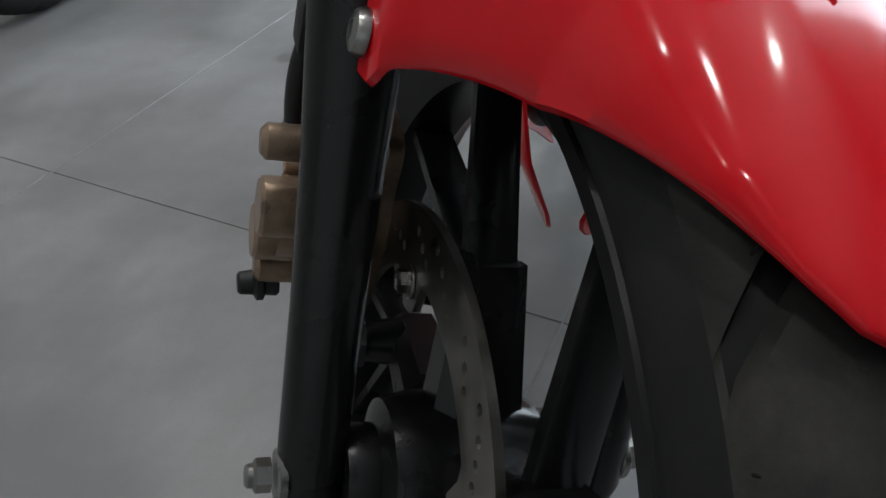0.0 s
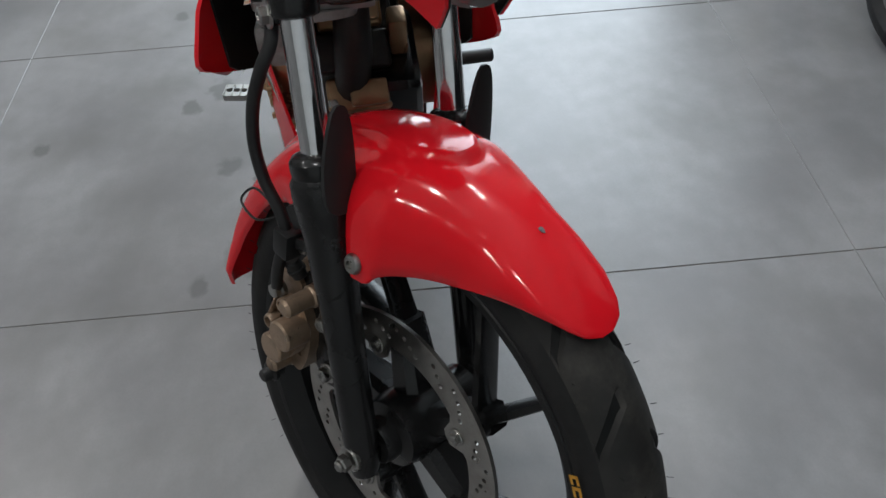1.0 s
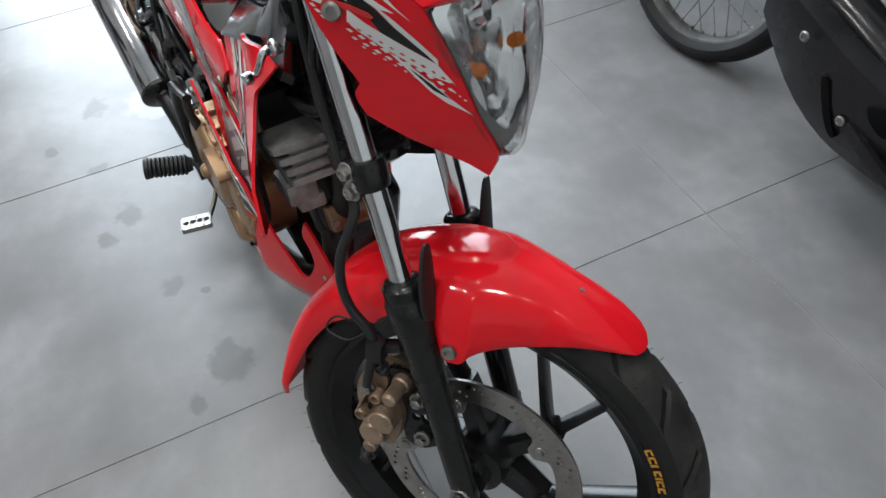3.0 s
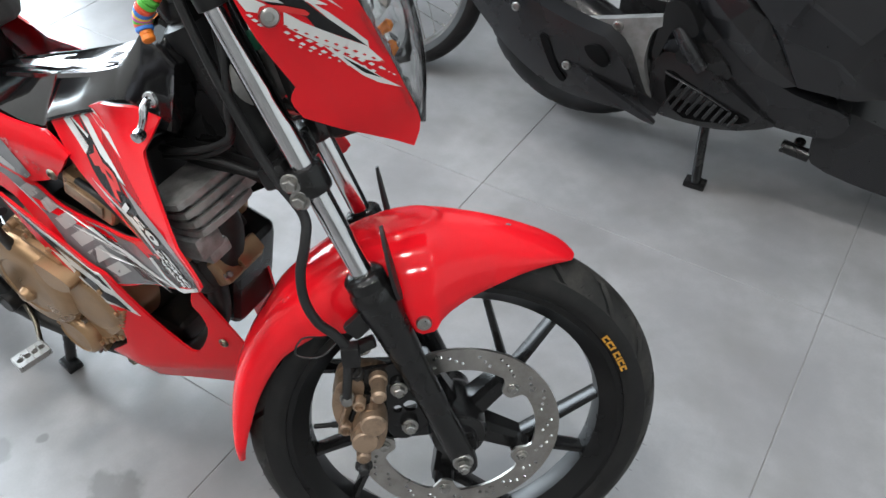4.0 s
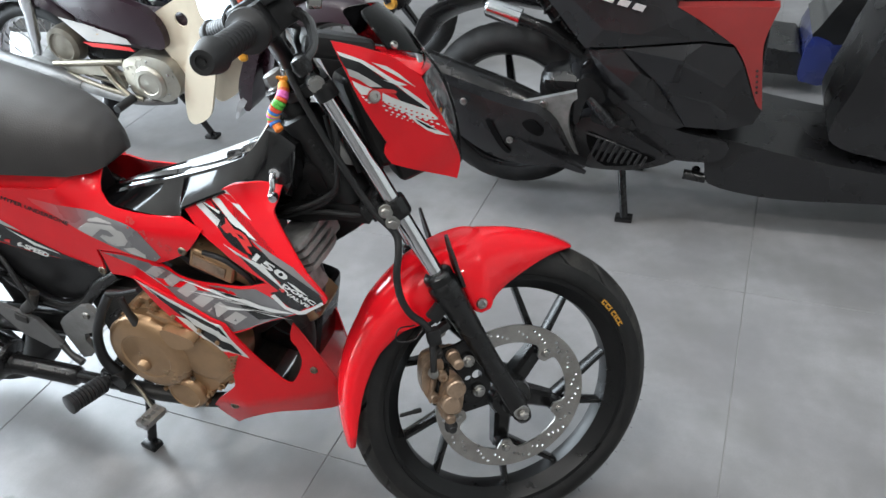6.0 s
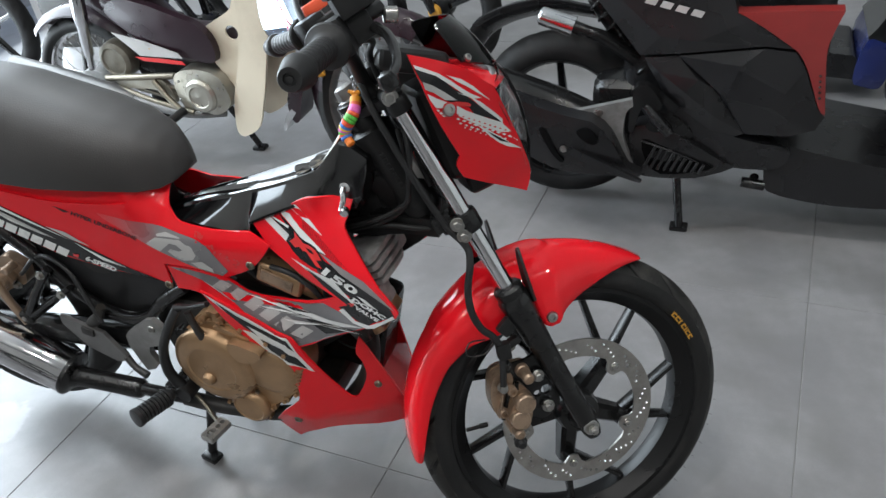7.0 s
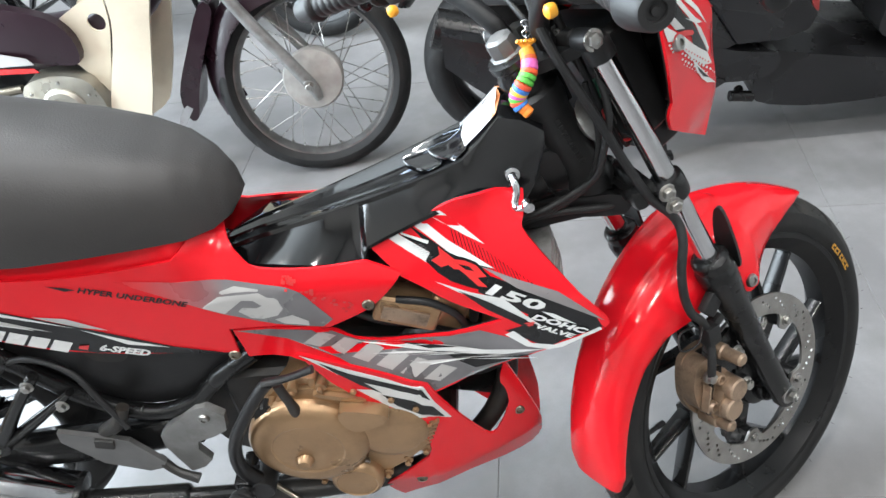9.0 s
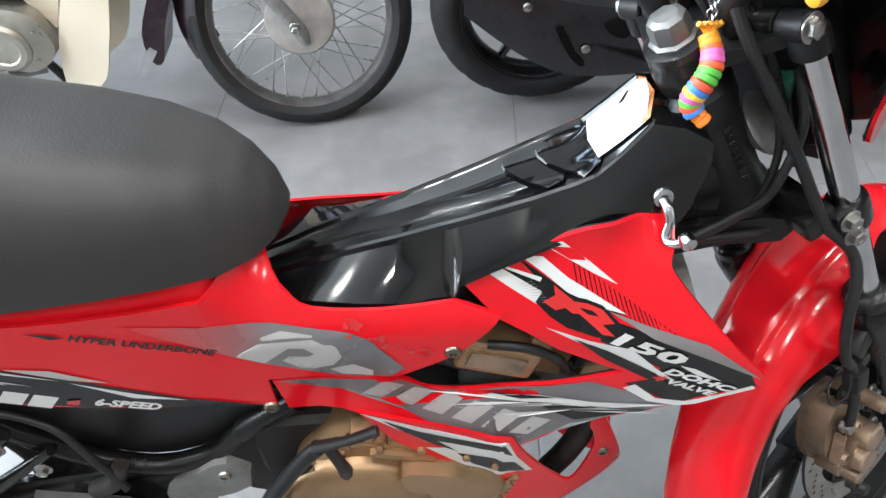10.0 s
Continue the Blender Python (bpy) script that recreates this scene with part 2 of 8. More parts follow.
def part(name, g, material, parent=None, label="", sharp=35):
    me = bpy.data.meshes.new(name)
    me.from_pydata(g.v, [], g.f)
    me.validate()
    me.materials.append(material)
    me.shade_smooth()
    me.set_sharp_from_angle(angle=radians(sharp))
    ob = new(name, me)
    if parent:
        ob.parent = parent
    if label:
        ob["label"] = label
    return ob


def thing(name, label, category, group="", kind=""):
    return tagged(new(name), label, category, group, kind)


def basis(p0, p1):
    """A pose with z along p0 to p1."""
    d = Vector(p1) - Vector(p0)
    return Matrix.Translation(p0) @ d.to_track_quat("Z", "Y").to_matrix().to_4x4(), d.length


def lathe(g, profile, seg=24, m=None, closed=False):
    """profile of (r, h) turned round z."""
    n = len(profile)
    v, f = [], []
    for i in range(seg):
        a = 2 * math.pi * i / seg
        v += [(r * math.cos(a), r * math.sin(a), h) for r, h in profile]
    for i in range(seg):
        j = (i + 1) % seg
        for k in range(n if closed else n - 1):
            l = (k + 1) % n
            f.append((i * n + k, j * n + k, j * n + l, i * n + l))
    if not closed:
        if profile[0][0] > 1e-5:
            f.append(tuple(i * n for i in reversed(range(seg))))
        if profile[-1][0] > 1e-5:
            f.append(tuple(i * n + n - 1 for i in range(seg)))
    return g.add(v, f, m)


def cyl(g, p0, p1, r0, r1=None, seg=20, bev=0.0015):
    r1 = r0 if r1 is None else r1
    m, h = basis(p0, p1)
    b = min(bev, h * 0.3, r0 * 0.5, r1 * 0.5)
    return lathe(g, [(r0 - b, 0), (r0, b), (r1, h - b), (r1 - b, h)], seg, m)


def bolt(g, p0, d, r=0.008, h=0.007, washer=True):
    """A hexagon bolt head with washer, standing along d on p0."""
    d = Vector(d).normalized()
    p0 = Vector(p0)
    if washer:
        cyl(g, p0, p0 + d * 0.0022, r * 1.45, seg=18, bev=0.0006)
    m, _ = basis(p0 + d * 0.002, p0 + d * (h + 0.002))
    lathe(g, [(r, 0), (r, h * 0.85), (r * 0.8, h), (r * 0.5, h), (r * 0.45, h * 0.85)], 6, m)
    return g


def round_screw(g, p0, d, r=0.009, h=0.005):
    d = Vector(d).normalized()
    m, _ = basis(Vector(p0), Vector(p0) + d)
    lathe(g, [(r, 0), (r, h * 0.3), (r * 0.85, h * 0.8), (r * 0.5, h), (r * 0.42, h), (r * 0.4, h * 0.5)], 20, m)
    return g


def smooth_path(pts, steps=6):
    """Catmull-Rom through pts."""
    p = [Vector(q) for q in pts]
    p = [p[0] * 2 - p[1]] + p + [p[-1] * 2 - p[-2]]
    out = []
    for i in range(1, len(p) - 2):
        for s in range(steps):
            t = s / steps
            out.append(0.5 * (2 * p[i] + (p[i + 1] - p[i - 1]) * t + (2 * p[i - 1] - 5 * p[i] + 4 * p[i + 1] - p[i + 2]) * t * t + (3 * p[i] - p[i - 1] - 3 * p[i + 1] + p[i + 2]) * t ** 3))
    return out + [p[-2]]


def tube(g, pts, r, seg=12, steps=6, flat=1.0):
    """A round bar along pts; r a number or one per point of pts."""
    path = smooth_path(pts, steps) if steps > 1 else [Vector(q) for q in pts]
    n = len(path)
    if not isinstance(r, (int, float)):
        r = np.interp(np.linspace(0, len(r) - 1, n), range(len(r)), r)
    else:
        r = [r] * n
    v, f = [], []
    up = Vector((0.13, 0.31, 0.94)).normalized()
    side = None
    for i, p in enumerate(path):
        d = (path[min(i + 1, n - 1)] - path[max(i - 1, 0)]).normalized()
        side = d.cross(up if side is None else side.cross(d)).normalized()
        nor = side.cross(d)
        for k in range(seg):
            a = 2 * math.pi * k / seg
            v.append(p + side * (math.cos(a) * r[i]) + nor * (math.sin(a) * r[i] * flat))
    for i in range(n - 1):
        for k in range(seg):
            l = (k + 1) % seg
            f.append((i * seg + k, i * seg + l, (i + 1) * seg + l, (i + 1) * seg + k))
    f.append(tuple(reversed(range(seg))))
    f.append(tuple((n - 1) * seg + k for k in range(seg)))
    return g.add(v, f)


def block(g, size, m=None, bev=0.004, seg=2, taper=None):
    """A bevelled box of that size about its centre."""
    bm = bmesh.new()
    bmesh.ops.create_cube(bm, size=1)
    for v in bm.verts:
        k = 1.0
        if taper and v.co.z > 0:
            k = taper
        v.co = Vector((v.co.x * size[0] * k, v.co.y * size[1] * k, v.co.z * size[2]))
    if bev:
        bmesh.ops.bevel(bm, geom=bm.edges[:], offset=min(bev, 0.45 * min(size)), segments=seg, affect="EDGES", profile=0.6)
    bm.verts.index_update()
    g.add([v.co for v in bm.verts], [[v.index for v in q.verts] for q in bm.faces], m)
    bm.free()
    return g


def rounded(outline, steps=3, corners=()):
    """A closed outline drawn smoothly through its points; points named in corners stay sharp."""
    n = len(outline)
    out = []
    for i in range(n):
        p0, p1, p2, p3 = (Vector(outline[(i + k) % n]).to_2d() for k in (-1, 0, 1, 2))
        if i in corners:
            p0 = p1
        if (i + 1) % n in corners:
            p3 = p2
        for s in range(steps):
            t = s / steps
            out.append(tuple(0.5 * (2 * p1 + (p2 - p0) * t + (2 * p0 - 5 * p1 + 4 * p2 - p3) * t * t + (3 * p1 - p0 - 3 * p2 + p3) * t ** 3)))
    return out


def inside(p, poly):
    x, y = p
    hit = False
    j = len(poly) - 1
    for i in range(len(poly)):
        xi, yi = poly[i]
        xj, yj = poly[j]
        if (yi > y) != (yj > y) and x < (xj - xi) * (y - yi) / (yj - yi) + xi:
            hit = not hit
        j = i
    return hit


def fill(outline, holes=(), grid=0.02):
    """Triangles of a flat shape with holes, with a grid of inner points."""
    pts, edges = [], []
    for loop in (outline, *holes):
        k = len(pts)
        pts += [Vector(p) for p in loop]
        edges += [(k + i, k + (i + 1) % len(loop)) for i in range(len(loop))]
    if grid:
        xs, ys = [p[0] for p in outline], [p[1] for p in outline]
        for i in range(int((max(xs) - min(xs)) / grid) + 1):
            for j in range(int((max(ys) - min(ys)) / grid) + 1):
                q = (min(xs) + (i + 0.5 + 0.25 * (j % 2)) * grid, min(ys) + (j + 0.5) * grid)
                if inside(q, outline) and not any(inside(q, h) for h in holes):
                    pts.append(Vector(q))
    v, _, f, *_ = mathutils.geometry.delaunay_2d_cdt(pts, edges, [], 0, 1e-6)
    keep = []
    for q in f:
        c = sum((v[i] for i in q), Vector((0, 0))) / len(q)
        if inside(c, outline) and not any(inside(c, h) for h in holes):
            a = (v[q[1]] - v[q[0]]).cross(v[q[2]] - v[q[0]])
            keep.append(tuple(q) if a > 0 else tuple(reversed(q)))
    return [tuple(p) for p in v], keep


def sheet(g, outline, place, thick, holes=(), grid=0.02):
    """A shell of that thickness: place(u, v, depth) gives its points, depth 0 outside."""
    v, f = fill(outline, holes, grid)
    n = len(v)
    edge = {}
    for q in f:
        for i in range(3):
            e = (q[i], q[(i + 1) % 3])
            if (e[1], e[0]) in edge:
                del edge[(e[1], e[0])]
            else:
                edge[e] = 1
    verts = [place(*p, 0) for p in v] + [place(*p, thick) for p in v]
    faces = list(f) + [tuple(i + n for i in reversed(q)) for q in f]
    faces += [(b, a, a + n, b + n) for a, b in edge]
    return g.add(verts, faces)


def prism(g, outline, h, m=None, holes=(), chamfer=0.0):
    """A flat plate of thickness h, its outline in x and y."""
    return g.add(*_plate(outline, h, holes), m)


def _plate(outline, h, holes):
    t = Geo()
    sheet(t, outline, lambda u, v, d: (u, v, h - d), h, holes, 0)
    return t.v, t.f


def circle(cx, cy, r, n=10, turn=0.0):
    return [(cx + r * math.cos(2 * math.pi * k / n + turn), cy + r * math.sin(2 * math.pi * k / n + turn)) for k in range(n)]


def lettering(text, size, shear=0.0, bold=0.0):
    """Flat outlines of a text in the built-in font: verts and faces in x and y."""
    cu = bpy.data.curves.new("text", "FONT")
    cu.body, cu.size, cu.shear = text, size, shear
    cu.resolution_u = 2
    cu.offset = bold
    ob = bpy.data.objects.new("text", cu)
    scene.collection.objects.link(ob)
    bpy.context.view_layer.update()
    me = bpy.data.meshes.new_from_object(ob.evaluated_get(bpy.context.evaluated_depsgraph_get()))
    v, f = [tuple(p.co) for p in me.vertices], [tuple(q.vertices) for q in me.polygons]
    bpy.data.objects.remove(ob)
    bpy.data.curves.remove(cu)
    bpy.data.meshes.remove(me)
    return v, f


# ---- the room ----
X0, X1, Y0, Y1, TOP = -3.7, 5.0, -4.2, 5.0, 4.0


def wall(name, x0, y0, x1, y1, z0=-0.1, z1=TOP + 0.1, paint=WALL, words="plain light painted showroom wall"):
    g = Geo()
    block(g, (x1 - x0, y1 - y0, z1 - z0), Matrix.Translation(((x0 + x1) / 2, (y0 + y1) / 2, (z0 + z1) / 2)), 0)
    return tagged(part(name, g, paint), words, "wall", kind="structure")


wall("wall_east", X1, Y0 - 0.2, X1 + 0.2, Y1 + 0.2)
# south and north walls are added out of view, greyed to shape reflections
wall("wall_south", X0 - 0.2, Y0 - 0.2, X1, Y0, paint=GREY_WALL, words="plain unseen wall that closes the room, greyed to cut reflections")
wall("wall_north", X0 - 0.2, Y1, X1, Y1 + 0.2, paint=GREY_WALL, words="plain unseen wall that closes the room, greyed to cut reflections")
wall("wall_west_pier", X0 - 0.2, Y0, X0, -0.6)
wall("wall_west_corner", X0 - 0.2, 2.6, X0, Y1)
wall("wall_west_lintel", X0 - 0.2, -0.6, X0, 2.6, 3.85)
g = Geo()
block(g, (X1 - X0 + 0.4, Y1 - Y0 + 0.4, 0.15), Matrix.Translation(((X0 + X1) / 2, (Y0 + Y1) / 2, TOP + 0.175)), 0)
tagged(part("ceiling", g, CEIL), "plain white painted ceiling over the showroom", "ceiling", kind="structure")
g = Geo()
block(g, (60, 60, 0.1), Matrix.Translation((-10, 0, -0.0516)), 0)
tagged(part("ground", g, GROUT), "grey cement bed and ground under the tiles", "ground", kind="structure")

# round ceiling lamps
LAMPS = [(x, y) for x in (-2.3, -0.5, 1.3) for y in (-2.6, -0.4, 1.8) if y < 1 or x < -1]
for x, y in LAMPS:
    lamp_thing = thing("downlight", "round white LED downlight fixed on the ceiling", "lamp", "ceiling downlights")
    g = Geo()
    lathe(g, [(0.12, 0.0), (0.125, -0.02), (0.115, -0.035), (0.10, -0.035), (0.10, -0.02)], 32, Matrix.Translation((x, y, TOP + 0.1)))
    part("housing", g, CEIL, lamp_thing)
    g = Geo()
    cyl(g, (x, y, TOP + 0.08), (x, y, TOP + 0.072), 0.098, seg=32)
    part("diffuser", g, LED, lamp_thing)
    glow = area_lamp("downlight_glow", (x, y, TOP + 0.06), (x, y + 0.001, 0), 0.18, 0.18, 21.0, (1.0, 0.98, 0.955))
    glow.data.shape = "DISK"
# ---- the red motorcycle ----
RAKE, STEER = radians(25.75), radians(38.7)
UP_FORK = Vector((-math.sin(RAKE), 0, math.cos(RAKE)))
LEFT = Vector((0, 1, 0)) * math.cos(STEER) + UP_FORK.cross(Vector((0, 1, 0))) * math.sin(STEER)
AHEAD = LEFT.cross(UP_FORK)
HUB = Vector((-0.0545, 0.0205, 0.2742))
# turns places given as ahead, left and up along the fork from the front hub into the room
ST = Matrix.Translation(HUB) @ Matrix((AHEAD, LEFT, UP_FORK)).transposed().to_4x4()

bike = thing("motorcycle", "glossy red underbone motorcycle with striped prints, front wheel turned", "motorcycle")


def spart(name, g, material, parent=bike, label="", sharp=35, drop=0.0):
    """A part of the steered front end, let down along the fork by drop."""
    return part(name, g.moved(ST @ Matrix.Translation((0, 0, -drop))), material, parent, label, sharp)


LAMP_DROP = 0.0045  # the headlamp cowl sits this much lower than its bracket


WHEEL_AXIS = Matrix.Rotation(radians(-90), 4, "X")  # z of a lathe to the wheel's left


def ring_point(deg, r, l=0.0):
    return (r * math.cos(radians(deg)), l, r * math.sin(radians(deg)))


def tyre_geo(R, half, bead, seg=300, wide=26, tread=True, depth=0.0045, lo=0.0, hi=2.0, grooves=None):
    """A tyre round y, with swept grooves cut in the tread."""
    g = Geo()
    v, f = [], []
    prof = []
    for i in range(wide + 1):
        u = -1 + 2 * i / wide
        a = u * radians(118)
        l = half * math.sin(a) if abs(a) < math.pi / 2 else half * math.copysign(1, a) * (1 - 0.28 * (abs(a) - math.pi / 2) ** 1.3 / 0.4)
        sect = R - bead
        r = R - sect * (1 - math.cos(a)) * 0.68 if abs(a) < 2.1 else bead
        prof.append((max(bead, r), l, u))
    for i in range(seg):
        t = i / seg
        for r, l, u in prof:
            cut = 0.0
            au = abs(u)
            if tread and 0.1 < au < 0.53:
                if abs((t * 20 + (0.5 if u > 0 else 0)) % 1 - 0.5) < 0.105:
                    cut = depth * min(1, (au - 0.1) / 0.06, (0.53 - au) / 0.06)
            a = 2 * math.pi * (t - 1.3 * min(au, 0.56) ** 1.4 / 20)
            v.append(((r - cut) * math.cos(a), l, (r - cut) * math.sin(a)))
    n = len(prof)
    sunk = [(p[0] ** 2 + p[2] ** 2) ** 0.5 < prof[q % n][0] - depth * 0.45 for q, p in enumerate(v)]
    for i in range(seg):
        j = (i + 1) % seg
        for k in range(n):
            q = (k + 1) % n
            if lo <= abs(prof[k][2] + prof[q][2]) / 2 < hi or (lo > 0 and q == 0):
                face = (i * n + k, i * n + q, j * n + q, j * n + k)
                if grooves is None or grooves == (sum(sunk[c] for c in face) >= 3):
                    f.append(face)
    return g.add(v, f)


# front wheel
front_wheel = spart("front_wheel", tyre_geo(0.2820, 0.0400, 0.221, 560, 44, lo=0.55), RUBBER, label="black road tyre on a black cast wheel")
tread = spart("tread", tyre_geo(0.2820, 0.0400, 0.221, 560, 44, hi=0.55, grooves=False), DUST_RUBBER, front_wheel, "dusty grooved tread")
# groove faces split off and coloured darker so their depth shows as shade
spart("tread_groove", tyre_geo(0.2820, 0.0400, 0.221, 560, 44, hi=0.55, grooves=True), GROOVE_SHADE, front_wheel, "swept tread grooves with shade put in their colour")
front_wheel.name = "front_tyre"
g = Geo()
for k in range(54):
    a = k * 360 / 54 + random.uniform(-2, 2)
    for s in (-1, 1):
        l = s * random.uniform(0.026, 0.04)
        p = Vector(ring_point(a, 0.262 + (0.04 - abs(l)) * 0.9, l))
        d = Vector(ring_point(a + random.uniform(-8, 8), 1, s * 0.5)).normalized()
        cyl(g, p, p + d * random.uniform(0.003, 0.007), 0.0005, 0.0003, 4, 0)
hairs = spart("tyre_vent_hairs", g, RUBBER, front_wheel)
hairs["kind"] = "stuff"
g = Geo()
# maker's mark on the right sidewall, as plain bars
for a0, wid in ((14.5, 2.2), (11.9, 2.4), (9.2, 1.0), (7.0, 2.0), (4.6, 0.9), (3.4, 2.2), (0.8, 2.0)):
    for r0, r1, w in ((0.2325, 0.2352, wid), (0.2388, 0.2415, wid), (0.2325, 0.2415, 0.8)):
        g.add([ring_point(a, r, -0.0436) for a, r in ((a0, r0), (a0 - w, r0), (a0 - w, r1), (a0, r1))], [(0, 1, 2, 3)])
spart("tyre_marking", g, YELLOW_PAINT, front_wheel, "orange-yellow printed bars on the tyre's side")

g = Geo()
rim = [(0.2285, -0.0365), (0.2305, -0.0345), (0.2285, -0.031), (0.220, -0.029), (0.210, -0.020), (0.206, -0.010), (0.206, 0.010), (0.210, 0.020), (0.220, 0.029), (0.2285, 0.031), (0.2305, 0.0345), (0.2285, 0.0365), (0.221, 0.0355), (0.212, 0.026), (0.2000, 0.016), (0.1975, 0.0), (0.2000, -0.016), (0.212, -0.026), (0.221, -0.0355)]
lathe(g, rim, 120, WHEEL_AXIS, True)
front_rim = spart("rim", g, RIM_BLACK, label="black painted cast rim with scuffs")


def bar_between(g, p0, p1, w0, w1, d0, d1, m=None):
    """A tapered square bar, w across and d deep along the wheel's axle."""
    p0, p1 = Vector(p0), Vector(p1)
    d = (p1 - p0).normalized()
    ax = Vector((0, 1, 0))
    s = d.cross(ax).normalized()
    v = []
    for p, w, t in ((p0, w0, d0), (p1, w1, d1)):
        for a, b in ((-1, -0.6), (-0.6, -1), (0.6, -1), (1, -0.6), (1, 0.6), (0.6, 1), (-0.6, 1), (-1, 0.6)):
            v.append(p + s * a * w / 2 + ax * b * t / 2)
    f = [(i, (i + 1) % 8, 8 + (i + 1) % 8, 8 + i) for i in range(8)] + [tuple(reversed(range(8))), tuple(range(8, 16))]
    return g.add(v, f)


for k in range(5):
    g = Geo()
    a = 20 + 72 * k
    bar_between(g, ring_point(a - 6, 0.02), ring_point(a, 0.113), 0.034, 0.028, 0.052, 0.034)
    bar_between(g, ring_point(a - 1, 0.100), ring_point(a + 6, 0.203), 0.0135, 0.0095, 0.028, 0.024)
    bar_between(g, ring_point(a + 2, 0.100), ring_point(a + 36, 0.203), 0.0135, 0.0095, 0.028, 0.024)
    cyl(g, ring_point(a, 0.102, -0.036), ring_point(a, 0.102, -0.01), 0.012, 0.016, 16)
    spart("spoke_arm", g, SATIN, front_rim)
g = Geo()
lathe(g, [(0.012, -0.066), (0.022, -0.066), (0.024, -0.06), (0.024, -0.05), (0.036, -0.046), (0.040, -0.03), (0.040, 0.02), (0.034, 0.036), (0.028, 0.04), (0.028, 0.062), (0.012, 0.064)], 32, WHEEL_AXIS)
spart("hub", g, SATIN, front_rim)
g = Geo()
cyl(g, ring_point(158, 0.196), ring_point(158, 0.160), 0.0035)
cyl(g, ring_point(158, 0.172), ring_point(158, 0.156), 0.0045)
spart("valve", g, SOFT, front_rim)

# brake disc
outer = circle(0, 0, 0.1385, 120)
inner = []
for k in range(100):
    a = 360 * k / 100
    off = min(abs((a - 20 - 72 * j + 180) % 360 - 180) for j in range(5))
    r = 0.106 - 0.020 * max(0, 1 - (off / 9.5) ** 4) if off < 9.5 else 0.106
    inner.append((r * math.cos(radians(a)), r * math.sin(radians(a))))
holes = [inner]
for k in range(10):
    for da, r in ((-12, 0.116), (-8, 0.1205), (-4, 0.1255), (1, 0.130), (6, 0.1165), (10, 0.1215), (14, 0.127)):
        a = 36 * k + da + 4
        holes.append(circle(r * math.cos(radians(a)), r * math.sin(radians(a)), 0.0027, 8))
for k in range(5):
    a = radians(20 + 72 * k)
    holes.append(circle(0.101 * math.cos(a), 0.101 * math.sin(a), 0.004, 8))
g = Geo()
sheet(g, outer, lambda u, v, d: (u, -0.0405 + d, v), 0.0042, holes, 0)
disc = spart("brake_disc", g, DISC, label="drilled steel brake disc with worn face")
for k in range(5):
    g = Geo()
    bolt(g, ring_point(20 + 72 * k, 0.101, -0.0405), (0, -1, 0), 0.0062, 0.005)
    spart("disc_bolt", g, STEEL, disc)

# fork, its legs leaning a little ahead of the axle line
LEAN = pose(0, 0, 0, 0, 1.5, 0)
for s in (-1, 1):
    l = 0.081 * s
    g = Geo()
    m = Matrix.Translation((0, l, 0))
    lathe(g, [(0.006, -0.026), (0.013, -0.024), (0.0165, -0.013), (0.0172, 0.02), (0.0176, 0.10), (0.0190, 0.16), (0.0208, 0.20), (0.0222, 0.232), (0.0248, 0.252), (0.0265, 0.270), (0.0266, 0.281), (0.0235, 0.287), (0.0243, 0.292), (0.0243, 0.300), (0.0210, 0.3045), (0.0145, 0.307)], 36, m)
    leg = spart("fork_slider", g.moved(LEAN), SATIN, label="satin black fork slider with rubber dust seal")
    g = Geo()
    cyl(g, (0, l, 0.29), (0, l, 0.645), 0.0132, seg=28)
    spart("fork_tube", g.moved(LEAN), CHROME, label="chrome fork tube")
    g = Geo()
    cyl(g, (0, s * 0.092, 0), (0, s * 0.0985, 0), 0.0135, seg=20)
    bolt(g, (0, s * 0.0985, 0), (0, s, 0), 0.0085, 0.0085, False)
    cyl(g, (0, s * 0.107, 0), (0, s * 0.113, 0), 0.006, seg=12)
    spart("axle_nut", g, STEEL, leg)
    # fender guard fin before the seal
    g = Geo()
    fin = rounded([(-0.012, 0.262), (0.012, 0.26), (0.017, 0.29), (0.012, 0.33), (0.004, 0.349), (-0.008, 0.345), (-0.016, 0.30)], 3)
    sheet(g, fin, lambda u, v, d, l=l, s=s: (0.030 + 0.016 * (v - 0.26) / 0.09 - d - 2.2 * u * u * 6, l + u + s * 0.003, v), 0.004, (), 0.012)
    spart("guard_fin", g.moved(LEAN), SOFT, leg, "thin black plastic fin beside the fork seal")
g = Geo()
cyl(g, (0, -0.09, 0), (0, 0.09, 0), 0.0075)
spart("front_axle", g, STEEL)

# lower and upper fork bridges
g = Geo()
for s in (-1, 1):
    lathe(g, [(0.0135, 0.414), (0.0185, 0.416), (0.0198, 0.42), (0.0198, 0.441), (0.0185, 0.447), (0.0135, 0.448)], 28, Matrix.Translation((0, 0.081 * s, 0)))
    block(g, (0.034, 0.085, 0.028), pose(-0.022, s * 0.040, 0.446, 0, 0, 18 * s), 0.007)
    block(g, (0.016, 0.060, 0.040), pose(-0.024, s * 0.040, 0.442, 0, 0, 18 * s), 0.005)
    block(g, (0.018, 0.016, 0.040), pose(-0.018, s * 0.085, 0.429, 0, 0, 12 * s), 0.005)
lathe(g, [(0.02, 0.415), (0.03, 0.42), (0.03, 0.455), (0.024, 0.46)], 28, Matrix.Translation((-0.031, 0, 0)))
lower_bridge = spart("lower_fork_bridge", g.moved(LEAN), SATIN)
for s in (-1, 1):
    for a in (0.439, 0.418):
        g = Geo()
        bolt(g, (-0.017, s * 0.094, a), (-0.3, s, 0), 0.0078, 0.007)
        spart("clamp_bolt", g.moved(LEAN), STEEL, lower_bridge)
g = Geo()
